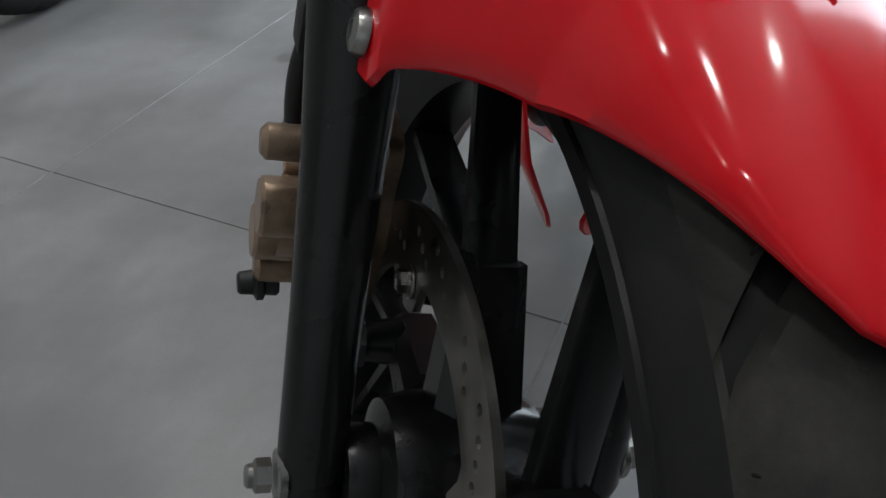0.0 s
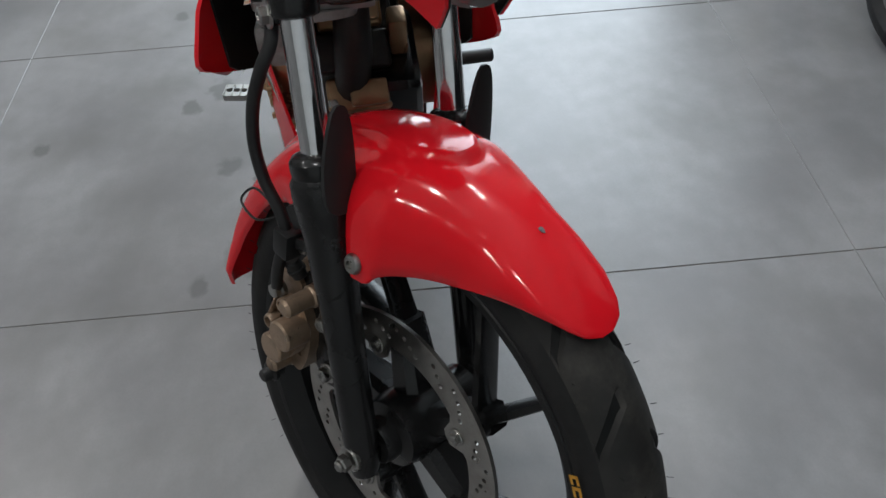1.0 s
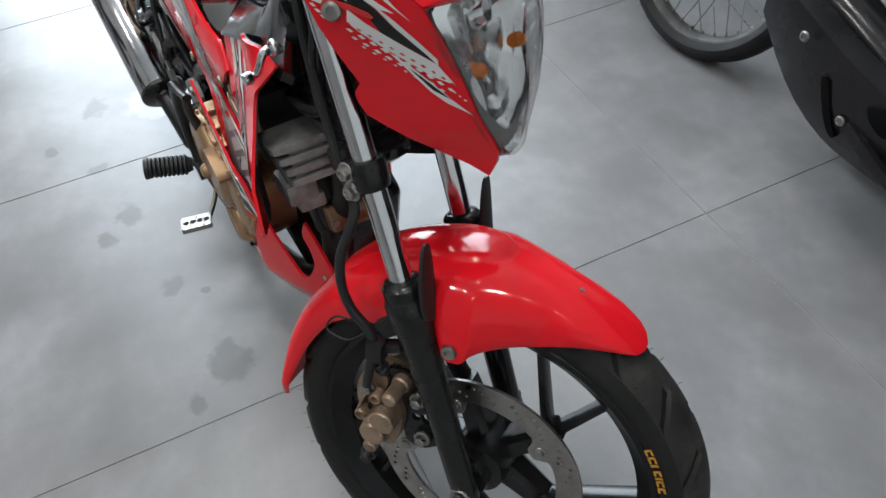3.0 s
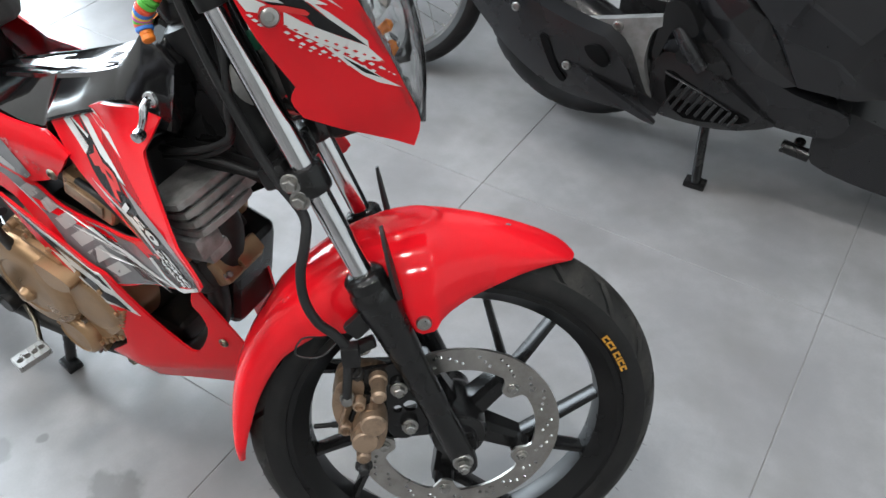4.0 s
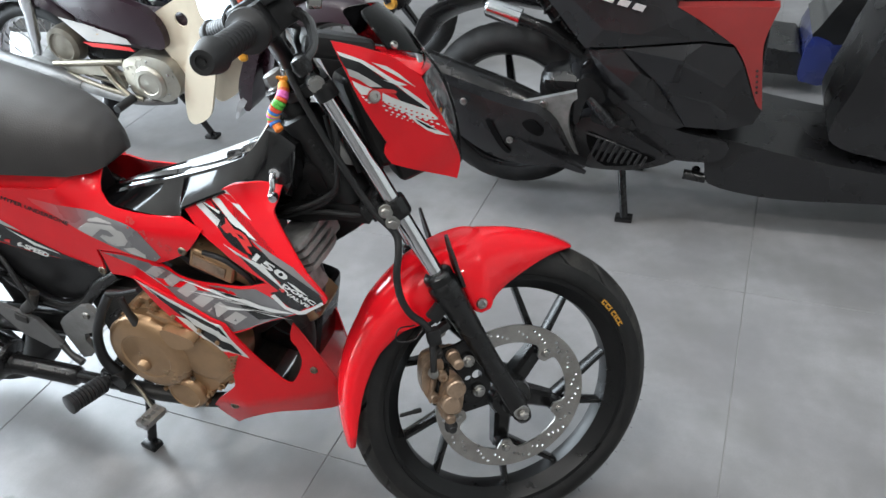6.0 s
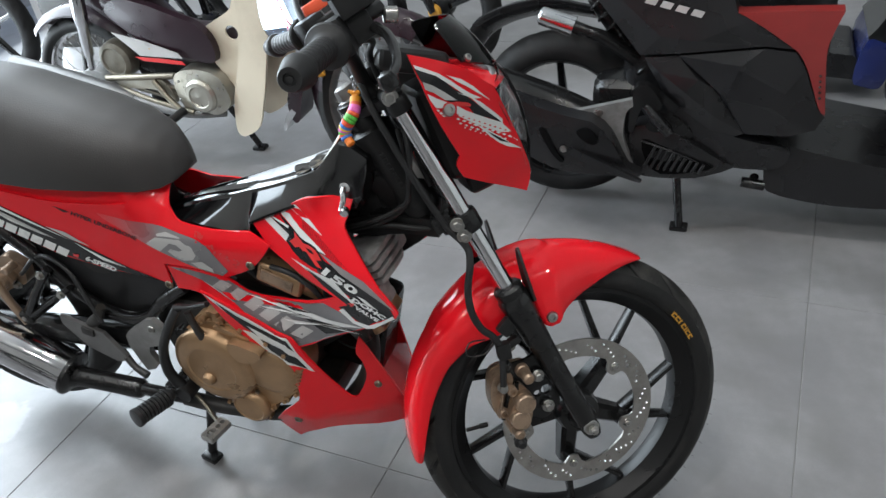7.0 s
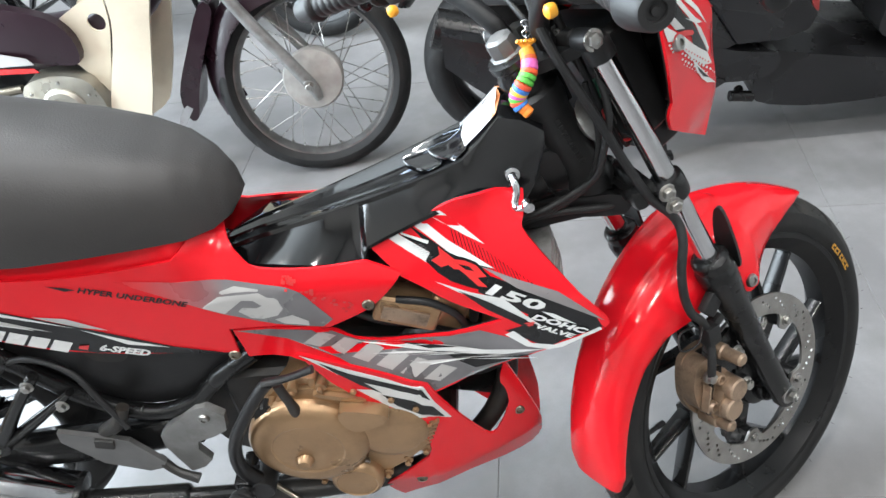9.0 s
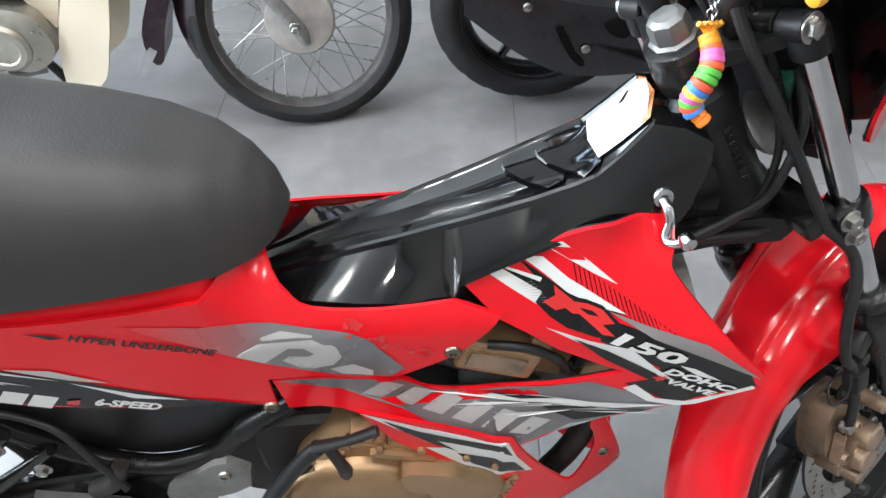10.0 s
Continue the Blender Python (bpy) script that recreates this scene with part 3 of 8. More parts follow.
top_plate = rounded([(0.016, -0.070), (0.016, 0.070), (0.004, 0.078), (-0.014, 0.074), (-0.048, 0.035), (-0.060, 0.0), (-0.048, -0.035), (-0.014, -0.074), (0.004, -0.078)], 4)
prism(g, top_plate, 0.014, Matrix.Translation((0, 0, 0.636)))
for s in (-1, 1):
    lathe(g, [(0.0145, 0.622), (0.0170, 0.623), (0.0170, 0.640), (0.0145, 0.645)], 24, Matrix.Translation((0, 0.081 * s, 0)))
upper_bridge = spart("upper_fork_bridge", g.moved(LEAN), BLACK)
for s in (-1, 1):
    g = Geo()
    bolt(g, (-0.006, 0.0905 * s, 0.650), (-0.1, s, 0), 0.0085, 0.006)
    spart("bridge_bolt", g.moved(LEAN), STEEL, upper_bridge)
    g = Geo()
    lathe(g, [(0.0130, 0.650), (0.0130, 0.660), (0.011, 0.664), (0.006, 0.664)], 6, Matrix.Translation((-0.004, 0.036 * s, 0)))
    spart("fork_cap", g.moved(LEAN), STEEL, upper_bridge)
    g = Geo()
    cyl(g, (-0.006, 0.042 * s, 0.650), (-0.006, 0.064 * s, 0.650), 0.0115, seg=22)
    cyl(g, (-0.006, 0.066 * s, 0.650), (-0.006, 0.0905 * s, 0.650), 0.0125, seg=22)
    spart("bridge_clamp", g.moved(LEAN), BLACK, upper_bridge)
g = Geo()
lathe(g, [(0.0270, 0.622), (0.0275, 0.640), (0.0245, 0.646), (0.0245, 0.652), (0.0265, 0.654), (0.0265, 0.662), (0.020, 0.664)], 32, Matrix.Translation((-0.031, 0, 0)))
stem = spart("stem_collar", g, SATIN, label="black collar round the steering stem")
g = Geo()
lathe(g, [(0.0205, 0.660), (0.0208, 0.666), (0.0175, 0.668), (0.0175, 0.679), (0.0160, 0.685), (0.011, 0.688), (0.0, 0.689)], 8, Matrix.Translation((-0.031, 0, 0)))
spart("stem_nut", g, DULL_ALLOY, stem, "grey domed steering stem nut", sharp=25)
g = Geo()
lathe(g, [(0.018, 0.455), (0.031, 0.458), (0.033, 0.468), (0.033, 0.482), (0.030, 0.490), (0.029, 0.50), (0.029, 0.575), (0.031, 0.585), (0.033, 0.592), (0.033, 0.612), (0.024, 0.618), (0.022, 0.636)], 32, Matrix.Translation((-0.031, 0, 0)))
head = spart("steering_head", g, BLACK)
for k in range(8):
    g = Geo()
    block(g, (0.007, 0.0016, 0.0055), pose(-0.040, -0.0284, 0.512 + 0.0088 * k, 0, 0, -18), 0.0005, 1)
    spart("embossed_mark", g, BLACK, head)

# front fender: a shell over the tyre
FEN = [(35.5, 0.2905, 0.2890, 0.008), (36.6, 0.2912, 0.2880, 0.022), (39, 0.292, 0.2860, 0.032), (44, 0.2935, 0.2770, 0.0435), (51, 0.297, 0.2585, 0.0515), (57, 0.301, 0.2415, 0.055), (64, 0.305, 0.230, 0.065), (70, 0.310, 0.2205, 0.0755), (73.2, 0.312, 0.2145, 0.083), (74.6, 0.3125, 0.207, 0.085), (76, 0.313, 0.203, 0.0855), (80, 0.314, 0.203, 0.086), (82, 0.3145, 0.208, 0.084), (83.5, 0.315, 0.218, 0.078), (93, 0.315, 0.2255, 0.070), (103, 0.312, 0.2365, 0.064), (111, 0.310, 0.255, 0.0575), (122, 0.307, 0.2665, 0.052), (134, 0.305, 0.270, 0.050), (146, 0.302, 0.275, 0.0505), (155, 0.300, 0.283, 0.053), (160, 0.299, 0.288, 0.044)]
FEN = np.array(FEN)


def fender_point(deg, u, depth):
    rc, re, w = (np.interp(deg, FEN[:, 0], FEN[:, i]) for i in (1, 2, 3))
    a = abs(u) * math.pi / 2
    l = w * math.copysign(math.sin(a) ** 0.85, u)
    r = re + (rc - re) * max(0.0, math.cos(a)) ** 0.62
    # raised tongue in the middle, rounded at its front end
    d = math.hypot(max(0.0, (82 - deg) / 11.5), u / 0.24) if deg < 82 else abs(u) / 0.24
    if d < 1.12 and deg < 118:
        r += 0.0045 * min(1, (1.12 - d) / 0.14) * min(1, (118 - deg) / 8)
    k = 1 - depth / 0.3
    return (r * k * math.cos(radians(deg)), l * (1 - depth / max(w, 0.02)), r * k * math.sin(radians(deg)))


g = Geo()
na, nu = 190, 72
v = []
for depth in (0.0, 0.003):
    for i in range(na + 1):
        deg = 35.5 + 124.5 * i / na
        v += [fender_point(deg, -1 + 2 * j / nu, depth) for j in range(nu + 1)]
n1 = (na + 1) * (nu + 1)
f = []
for i in range(na):
    for j in range(nu):
        a, b = i * (nu + 1) + j, (i + 1) * (nu + 1) + j
        f.append((a, a + 1, b + 1, b))
        f.append((n1 + a, n1 + b, n1 + b + 1, n1 + a + 1))
for i in range(na):
    for j in (0, nu):
        a, b = i * (nu + 1) + j, (i + 1) * (nu + 1) + j
        f.append((a, b, b + n1, a + n1) if j == 0 else (a, a + n1, b + n1, b))
for j in range(nu):
    f.append((j, j + n1, j + 1 + n1, j + 1))
    b = na * (nu + 1) + j
    f.append((b, b + 1, b + 1 + n1, b + n1))
g.add(v, f)
fender = spart("front_fender", g, RED, label="glossy red front fender with a small chip", sharp=50)
for s in (-1, 1):
    g = Geo()
    round_screw(g, (0.043, s * 0.086, 0.2145), (0, s, 0.1), 0.0095, 0.006)
    spart("fender_bolt", g, STEEL, fender)
g = Geo()
p = Vector(fender_point(53.8, 0.0, -0.0006))
prism(g, [(0.0022 * math.cos(a) * random.uniform(0.7, 1.3), 0.0030 * math.sin(a) * random.uniform(0.7, 1.3)) for a in np.linspace(0, 6.0, 14)], 0.0006, basis(p, p * 1.1)[0])
spart("paint_chip", g, GREY_DECAL, fender, "dark chipped spot in the paint")

# brake caliper, bracket and hose
g = Geo()
bracket = rounded([(-0.008, 0.162), (-0.03, 0.168), (-0.06, 0.175), (-0.072, 0.15), (-0.06, 0.11), (-0.07, 0.07), (-0.055, 0.052), (-0.03, 0.056), (-0.016, 0.068), (-0.012, 0.09), (-0.016, 0.12)], 3)
prism(g, bracket, 0.007, pose(0, -0.064, 0, 90, 0, 0), [circle(-0.044, 0.101, 0.006, 12), circle(-0.028, 0.098, 0.009, 14), circle(-0.046, 0.155, 0.006, 12)])
for x, z in ((-0.027, 0.134), (-0.040, 0.074)):
    cyl(g, (x, -0.064, z), (x, -0.078, z), 0.0115, seg=20)
caliper_bracket = spart("caliper_bracket", g, SATIN, label="black caliper bracket with round openings")
CAL = [(-0.112, 0.150), (-0.093, 0.177), (-0.078, 0.182), (-0.050, 0.172), (-0.038, 0.158), (-0.046, 0.135), (-0.050, 0.112), (-0.060, 0.088), (-0.080, 0.058), (-0.102, 0.058), (-0.120, 0.085), (-0.122, 0.122)]
mid = (-0.082, 0.12)


def caliper_plate(g, k, l0, l1, dx=0.0, dz=0.0):
    return prism(g, rounded([(mid[0] + dx + (x - mid[0]) * k, mid[1] + dz + (z - mid[1]) * k) for x, z in CAL], 3), l0 - l1, pose(0, l0, 0, 90, 0, 0))


g = Geo()
caliper_plate(g, 0.95, -0.040, -0.050)
prism(g, rounded([(-0.112, 0.148), (-0.094, 0.172), (-0.078, 0.176), (-0.062, 0.164), (-0.070, 0.146), (-0.088, 0.132), (-0.098, 0.112), (-0.112, 0.104), (-0.119, 0.118)], 3), 0.026, pose(0, -0.050, 0, 90, 0, 0))
prism(g, rounded([(-0.058, 0.140), (-0.070, 0.141), (-0.088, 0.128), (-0.108, 0.112), (-0.112, 0.086), (-0.098, 0.066), (-0.084, 0.064), (-0.066, 0.086), (-0.055, 0.112)], 3), 0.024, pose(0, -0.058, 0, 90, 0, 0), [circle(-0.101, 0.084, 0.005, 12)])
prism(g, rounded([(-0.058, 0.128), (-0.070, 0.136), (-0.086, 0.125), (-0.106, 0.110), (-0.108, 0.092), (-0.095, 0.083), (-0.078, 0.088), (-0.060, 0.106)], 3), 0.016, pose(0, -0.080, 0, 90, 0, 0))
caliper = spart("brake_caliper", g, CALIPER, label="bronze two-piston brake caliper, dusty")
g = Geo()
caliper_plate(g, 0.82, -0.050, -0.060, 0.004, 0.0)
spart("brake_pad", g, SATIN, caliper, "black brake pads in the gap")
for x0, z0, x1, z1 in ((-0.062, 0.146, -0.074, 0.128), (-0.097, 0.124, -0.115, 0.103), (-0.082, 0.140, -0.101, 0.120)):
    g = Geo()
    tube(g, [(x0, -0.079, z0), (x1, -0.081, z1)], 0.0035, 8, 1)
    spart("pad_pin", g, SATIN, caliper)
for x, z in ((-0.070, 0.118), (-0.091, 0.099)):
    g = Geo()
    cyl(g, (x, -0.08, z), (x, -0.108, z), 0.0172, 0.0165, 32, 0.002)
    spart("piston_housing", g, CALIPER, caliper)
for x, z, l1 in ((-0.044, 0.157, -0.112), (-0.106, 0.073, -0.104)):
    g = Geo()
    cyl(g, (x, -0.05, z), (x, l1, z), 0.0098, 0.0092, 24, 0.003)
    cyl(g, (x, -0.05, z), (x, -0.082, z), 0.0125, 0.0115, 24, 0.002)
    spart("slide_pin_boss", g, CALIPER, caliper)
for x, z in ((-0.077, 0.144), (-0.108, 0.118)):
    g = Geo()
    lathe(g, [(0.0085, 0), (0.0085, 0.012), (0.007, 0.015), (0.0052, 0.015), (0.0048, 0.009), (0.0, 0.009)], 18, Matrix.Translation((x, -0.08, z)) @ pose(0, 0, 0, 90, 0, 0))
    spart("socket_plug", g, CALIPER, caliper)
for k in range(3):
    g = Geo()
    block(g, (0.003, 0.014, 0.022), pose(-0.100 - 0.006 * k, -0.084, 0.138 - 0.007 * k, 0, 38, 0), 0.001, 1)
    spart("cast_rib", g, CALIPER, caliper)
for x, z in ((-0.027, 0.134), (-0.040, 0.074)):
    g = Geo()
    bolt(g, (x, -0.078, z), (0, -1, 0), 0.0075, 0.008)
    spart("caliper_bolt", g, STEEL, caliper)
for p0, p1, r0, r1 in (((-0.112, -0.088, 0.062), (-0.112, -0.112, 0.060), 0.009, 0.007), ((-0.062, -0.075, 0.172), (-0.062, -0.082, 0.192), 0.0075, 0.0085)):
    g = Geo()
    cyl(g, p0, p1, r0, r1, 14)
    m, h = basis(p0, p1)
    lathe(g, [(r0 * 0.8, h * 0.3), (r0 * 1.25, h * 0.4), (r0 * 1.25, h * 0.55), (r0 * 0.8, h * 0.65)], 14, m)
    spart("rubber_boot", g, SOFT, caliper)
g = Geo()
lathe(g, [(0.009, 0), (0.009, 0.005), (0.007, 0.006), (0.007, 0.012), (0.005, 0.013)], 16, Matrix.Translation((-0.086, -0.083, 0.158)) @ pose(0, 0, 0, 90, 0, 0))
spart("banjo_bolt", g, STEEL, caliper)
g = Geo()
tube(g, [(-0.02, -0.08, 0.44), (-0.012, -0.092, 0.40), (-0.024, -0.1, 0.375), (-0.046, -0.1, 0.345), (-0.060, -0.098, 0.31), (-0.062, -0.094, 0.275), (-0.054, -0.09, 0.248), (-0.053, -0.088, 0.222), (-0.066, -0.092, 0.195), (-0.076, -0.092, 0.177), (-0.085, -0.09, 0.160)], 0.0058, 12)
hose = spart("brake_hose", g, SOFT)
g = Geo()
block(g, (0.022, 0.02, 0.028), pose(-0.052, -0.088, 0.215, 0, 20, 0), 0.004)
block(g, (0.03, 0.016, 0.012), pose(-0.035, -0.08, 0.215, 0, 0, 0), 0.003)
block(g, (0.034, 0.014, 0.024), pose(-0.024, -0.083, 0.246, 0, -20, 0), 0.004)
spart("hose_clamp", g, BLACK, hose)
g = Geo()
bolt(g, (-0.039, -0.076, 0.21), (0, -1, 0), 0.0075, 0.006)
spart("hose_clamp_bolt", g, STEEL, hose)
g = Geo()
tube(g, [(-0.055, -0.09, 0.24), (-0.08, -0.1, 0.236), (-0.104, -0.098, 0.25), (-0.09, -0.09, 0.262), (-0.066, -0.088, 0.25)], 0.0013, 6)
spart("wire_guide", g, BLACK, hose)

# handlebar
for s in (-1, 1):
    p_end, p_in = Vector((-0.086, s * 0.319, 0.768)), Vector((-0.026, s * 0.187, 0.762))
    d = (p_end - p_in).normalized()
    g = Geo()
    tube(g, [p_end - d * 0.01, p_in, (-0.012, s * 0.135, 0.757), (-0.004, s * 0.082, 0.722), (-0.004, s * 0.042, 0.682), (-0.004, s * 0.036, 0.655)], 0.011, 14)
    bar = spart("handlebar", g, BLACK)
    g = Geo()
    m, _ = basis(p_in, p_end)
    prof = [(0.012, -0.002), (0.0275, 0.0), (0.0295, 0.004), (0.028, 0.009), (0.021, 0.013), (0.0175, 0.016)]
    for i in range(8):
        z0 = 0.019 + i * 0.0115
        prof += [(0.0158, z0), (0.0167, z0 + 0.002), (0.0169, z0 + 0.0085), (0.0158, z0 + 0.0105)]
    prof += [(0.0160, 0.1125), (0.0198, 0.1145), (0.0212, 0.118), (0.0210, 0.121), (0.0152, 0.1475), (0.0135, 0.150), (0.008, 0.150), (0.0075, 0.147), (0.004, 0.147), (0.0035, 0.149), (0.0, 0.149)]
    lathe(g, prof, 28, m)
    spart("grip", g, SOFT, bar, "black rubber grip")
    # switch and lever block
    g = Geo()
    q = p_in - d * 0.03
    block(g, (0.045, 0.045, 0.05), Matrix.Translation(q) @ pose(0, 0, 0, 0, 0, 20 * s), 0.008)
    block(g, (0.05, 0.028, 0.036), Matrix.Translation(q + Vector((0.028, s * -0.008, -0.004))), 0.006)
    spart("switch_housing", g, BLACK, bar)
    g = Geo()
    ball = Vector((-0.002, s * 0.337, 0.712))
    root = q + Vector((0.05, 0, -0.012))
    tube(g, [root, root.lerp(ball, 0.3) + Vector((0.014, 0, -0.002)), root.lerp(ball, 0.7) + Vector((0.014, 0, -0.006)), ball], [0.0085, 0.0068, 0.0055, 0.007], 12, flat=0.7)
    lathe(g, [(0.002, -0.012), (0.009, -0.009), (0.0118, 0), (0.009, 0.009), (0.002, 0.012)], 18, Matrix.Translation(ball))
    spart("lever", g, SATIN, bar, "black hand lever with ball end")
g = Geo()
block(g, (0.05, 0.055, 0.03), pose(0.03, -0.155, 0.79), 0.004)
block(g, (0.058, 0.062, 0.008), pose(0.03, -0.155, 0.809), 0.002)
cyl(g, (0.01, -0.155, 0.768), (0.06, -0.125, 0.762), 0.011, seg=16)
spart("master_cylinder", g, BLACK, label="black front brake fluid reservoir")
g = Geo()
cyl(g, (0.02, -0.118, 0.775), (0.02, -0.1, 0.775), 0.012, seg=18)
bolt(g, (0.02, -0.1, 0.775), (0, 1, 0), 0.008, 0.008)
spart("banjo_bolt", g, STEEL)
g = Geo()
cyl(g, (0.058, -0.13, 0.752), (0.074, -0.13, 0.742), 0.011, seg=18)
spart("lever_pivot", g, STEEL)
# cables and brake hose at the bars
for pts, r in (([(0.02, -0.1, 0.775), (0.035, -0.07, 0.79), (0.03, -0.03, 0.76), (-0.01, -0.05, 0.68), (-0.02, -0.07, 0.58), (-0.022, -0.078, 0.48), (-0.02, -0.08, 0.44)], 0.0055), ([(0.0, -0.15, 0.75), (0.03, -0.11, 0.73), (0.02, -0.05, 0.70), (0.008, -0.050, 0.60), (-0.004, -0.052, 0.50)], 0.0045), ([(0.0, 0.15, 0.75), (0.04, 0.1, 0.76), (0.03, 0.02, 0.70), (0.020, -0.030, 0.60), (0.010, -0.040, 0.50)], 0.0045), ([(-0.01, 0.16, 0.76), (0.03, 0.08, 0.72), (0.01, 0.0, 0.66), (0.010, 0.010, 0.56)], 0.004)):
    g = Geo()
    tube(g, pts, r, 10)
    spart("control_cable", g, SOFT)
YELLOW_PLASTIC = mat("yellow_plastic", (0.8, 0.36, 0.03), 0.4)
for s, name, words in ((1, "horn_button", "yellow horn button"), (-1, "starter_button", "yellow starter button")):
    g = Geo()
    lathe(g, [(0.0062, -0.004), (0.0072, 0.0), (0.0066, 0.004), (0.004, 0.006), (0.0, 0.0065)], 20, Matrix.Translation((-0.050, s * 0.150, 0.738)) @ pose(0, 0, 0, 0, -70, 15 * s))
    spart(name, g, YELLOW_PLASTIC, label=words)
g = Geo()
block(g, (0.05, 0.03, 0.02), pose(0.012, 0.232, 0.79, 0, 0, 15), 0.006)
spart("switch_button", g, mat("orange_red_plastic", (0.75, 0.09, 0.03), 0.4), label="orange-red switch lever")
# left mirror
g = Geo()
tube(g, [(-0.02, 0.17, 0.78), (-0.012, 0.21, 0.81), (0.0, 0.27, 0.822), (-0.016, 0.325, 0.822)], 0.006)
mirror = spart("mirror_stem", g, BLACK)
g = Geo()
mo = rounded([(-0.075, -0.02), (-0.04, 0.04), (0.03, 0.05), (0.075, 0.03), (0.07, -0.02), (0.02, -0.055), (-0.03, -0.05)], 4)
MX = Vector((0.55, -0.82, 0.13)).normalized()
MN = MX.cross(Vector((0.2, 0.1, 0.97))).normalized()
mm = Matrix.Translation((-0.034, 0.338, 0.822)) @ Matrix((MX, MN.cross(MX), MN)).transposed().to_4x4()
prism(g, [(x * 1.07, y * 1.09) for x, y in mo], 0.022, mm @ Matrix.Translation((0, 0, -0.0225)))
spart("mirror_shell", g, BLACK, mirror)
g = Geo()
prism(g, mo, 0.002, mm)
# blue of a reflected sky is put into the silver's colour
spart("mirror_glass", g, mat("mirror_sky_tint", (0.75, 0.85, 1.0), 0.02, 1.0, var=0.01, bump=0.0, rough_var=0.0), mirror, "mirror glass with the blue of reflected sky in its colour")

# ---- bodywork of the red motorcycle ----


def ramp01(v):
    return min(1.0, max(0.0, v))


def w_cowl(x, z):
    return 0.092 + 0.055 * ramp01((x + 0.52) / 0.25) ** 1.3 - 0.03 * ramp01((z - 0.62) / 0.08) - 0.035 * ramp01((z - 0.70) / 0.03) * ramp01((x + 0.42) / 0.05) + 0.022 * ramp01((0.52 - z) / 0.06) * ramp01((-0.45 - x) / 0.08)


def w_tail(x, z):
    return 0.094 - (0.55 * max(0, z - 0.63) + 1.1 * max(0, z - 0.683)) * ramp01((x + 0.785) / 0.05) + 0.02 * ramp01((-x - 0.8) / 0.4) - 0.5 * max(0, z - 0.715) * ramp01((x + 1.2) / 0.1)


def w_belly(x, z):
    return 0.035 + 0.087 * ramp01((-0.36 - x) / 0.16) ** 0.8 - 0.05 * ramp01((0.26 - z) / 0.12)


def on_side(width, lift=0.0):
    """Lays x and z on the machine's right side at that half width."""
    return lambda u, v, d: (u, -(width(u, v) + lift - d), v)


def both_sides(name, outline, width, material, label="", grid=0.02, thick=0.004, corners=(), steps=3, top=9.0):
    g = Geo()
    sheet(g, rounded(outline, steps, corners), on_side(width), thick, (), grid)
    made = part(name, g, material, bike, label, 40)
    low = Geo()
    sheet(low, [(x, min(z, top + 0.5 * max(0.0, -0.80 - x))) for x, z in rounded(outline, steps, corners)], on_side(width), thick, (), grid)
    part(name, low.mirrored(), material, bike, label, 40)
    return made


COWL = [(-0.548, 0.668), (-0.503, 0.691), (-0.462, 0.715), (-0.427, 0.731), (-0.390, 0.730), (-0.361, 0.724), (-0.363, 0.708), (-0.366, 0.692), (-0.347, 0.665), (-0.319, 0.633), (-0.279, 0.589), (-0.280, 0.570), (-0.347, 0.522), (-0.415, 0.480), (-0.471, 0.445), (-0.515, 0.428), (-0.61, 0.471), (-0.685, 0.513), (-0.740, 0.518), (-0.747, 0.567), (-0.696, 0.567), (-0.622, 0.556), (-0.593, 0.535), (-0.545, 0.527), (-0.468, 0.535), (-0.400, 0.566), (-0.460, 0.592), (-0.493, 0.617), (-0.518, 0.631)]
side_cowl = both_sides("side_cowl", COWL, w_cowl, RED, "glossy red side cowl with printed stripes", 0.018, corners=(0, 5, 10, 15, 18, 19, 25, 28))
for s in (-1, 1):
    g = Geo()
    sheet(g, [(min(x, -0.33), z) for x, z in rounded(COWL, 3, (0, 5, 10, 15, 18, 19, 25, 28))], on_side(w_cowl, -0.0042), 0.002, (), 0.03)
    part("cowl_lining", g if s < 0 else g.mirrored(), BLACK, bike, "", 40)
BELLY = [(-0.664, 0.546), (-0.646, 0.537), (-0.602, 0.515), (-0.557, 0.492), (-0.509, 0.461), (-0.493, 0.415), (-0.471, 0.363), (-0.453, 0.326), (-0.439, 0.301), (-0.428, 0.301), (-0.414, 0.325), (-0.406, 0.351), (-0.409, 0.383), (-0.415, 0.401), (-0.412, 0.421), (-0.406, 0.438), (-0.395, 0.405), (-0.372, 0.321), (-0.36, 0.264), (-0.361, 0.214), (-0.378, 0.187), (-0.421, 0.192), (-0.474, 0.21), (-0.526, 0.202), (-0.593, 0.14), (-0.602, 0.175), (-0.606, 0.222), (-0.573, 0.266), (-0.528, 0.307), (-0.522, 0.34), (-0.529, 0.363), (-0.554, 0.4), (-0.58, 0.428), (-0.613, 0.463), (-0.633, 0.487), (-0.646, 0.51)]
belly = both_sides("belly_panel", BELLY, w_belly, RED, "red lower fairing panel with an opening", 0.014, corners=(0, 4, 15, 19, 24, 26), steps=2)
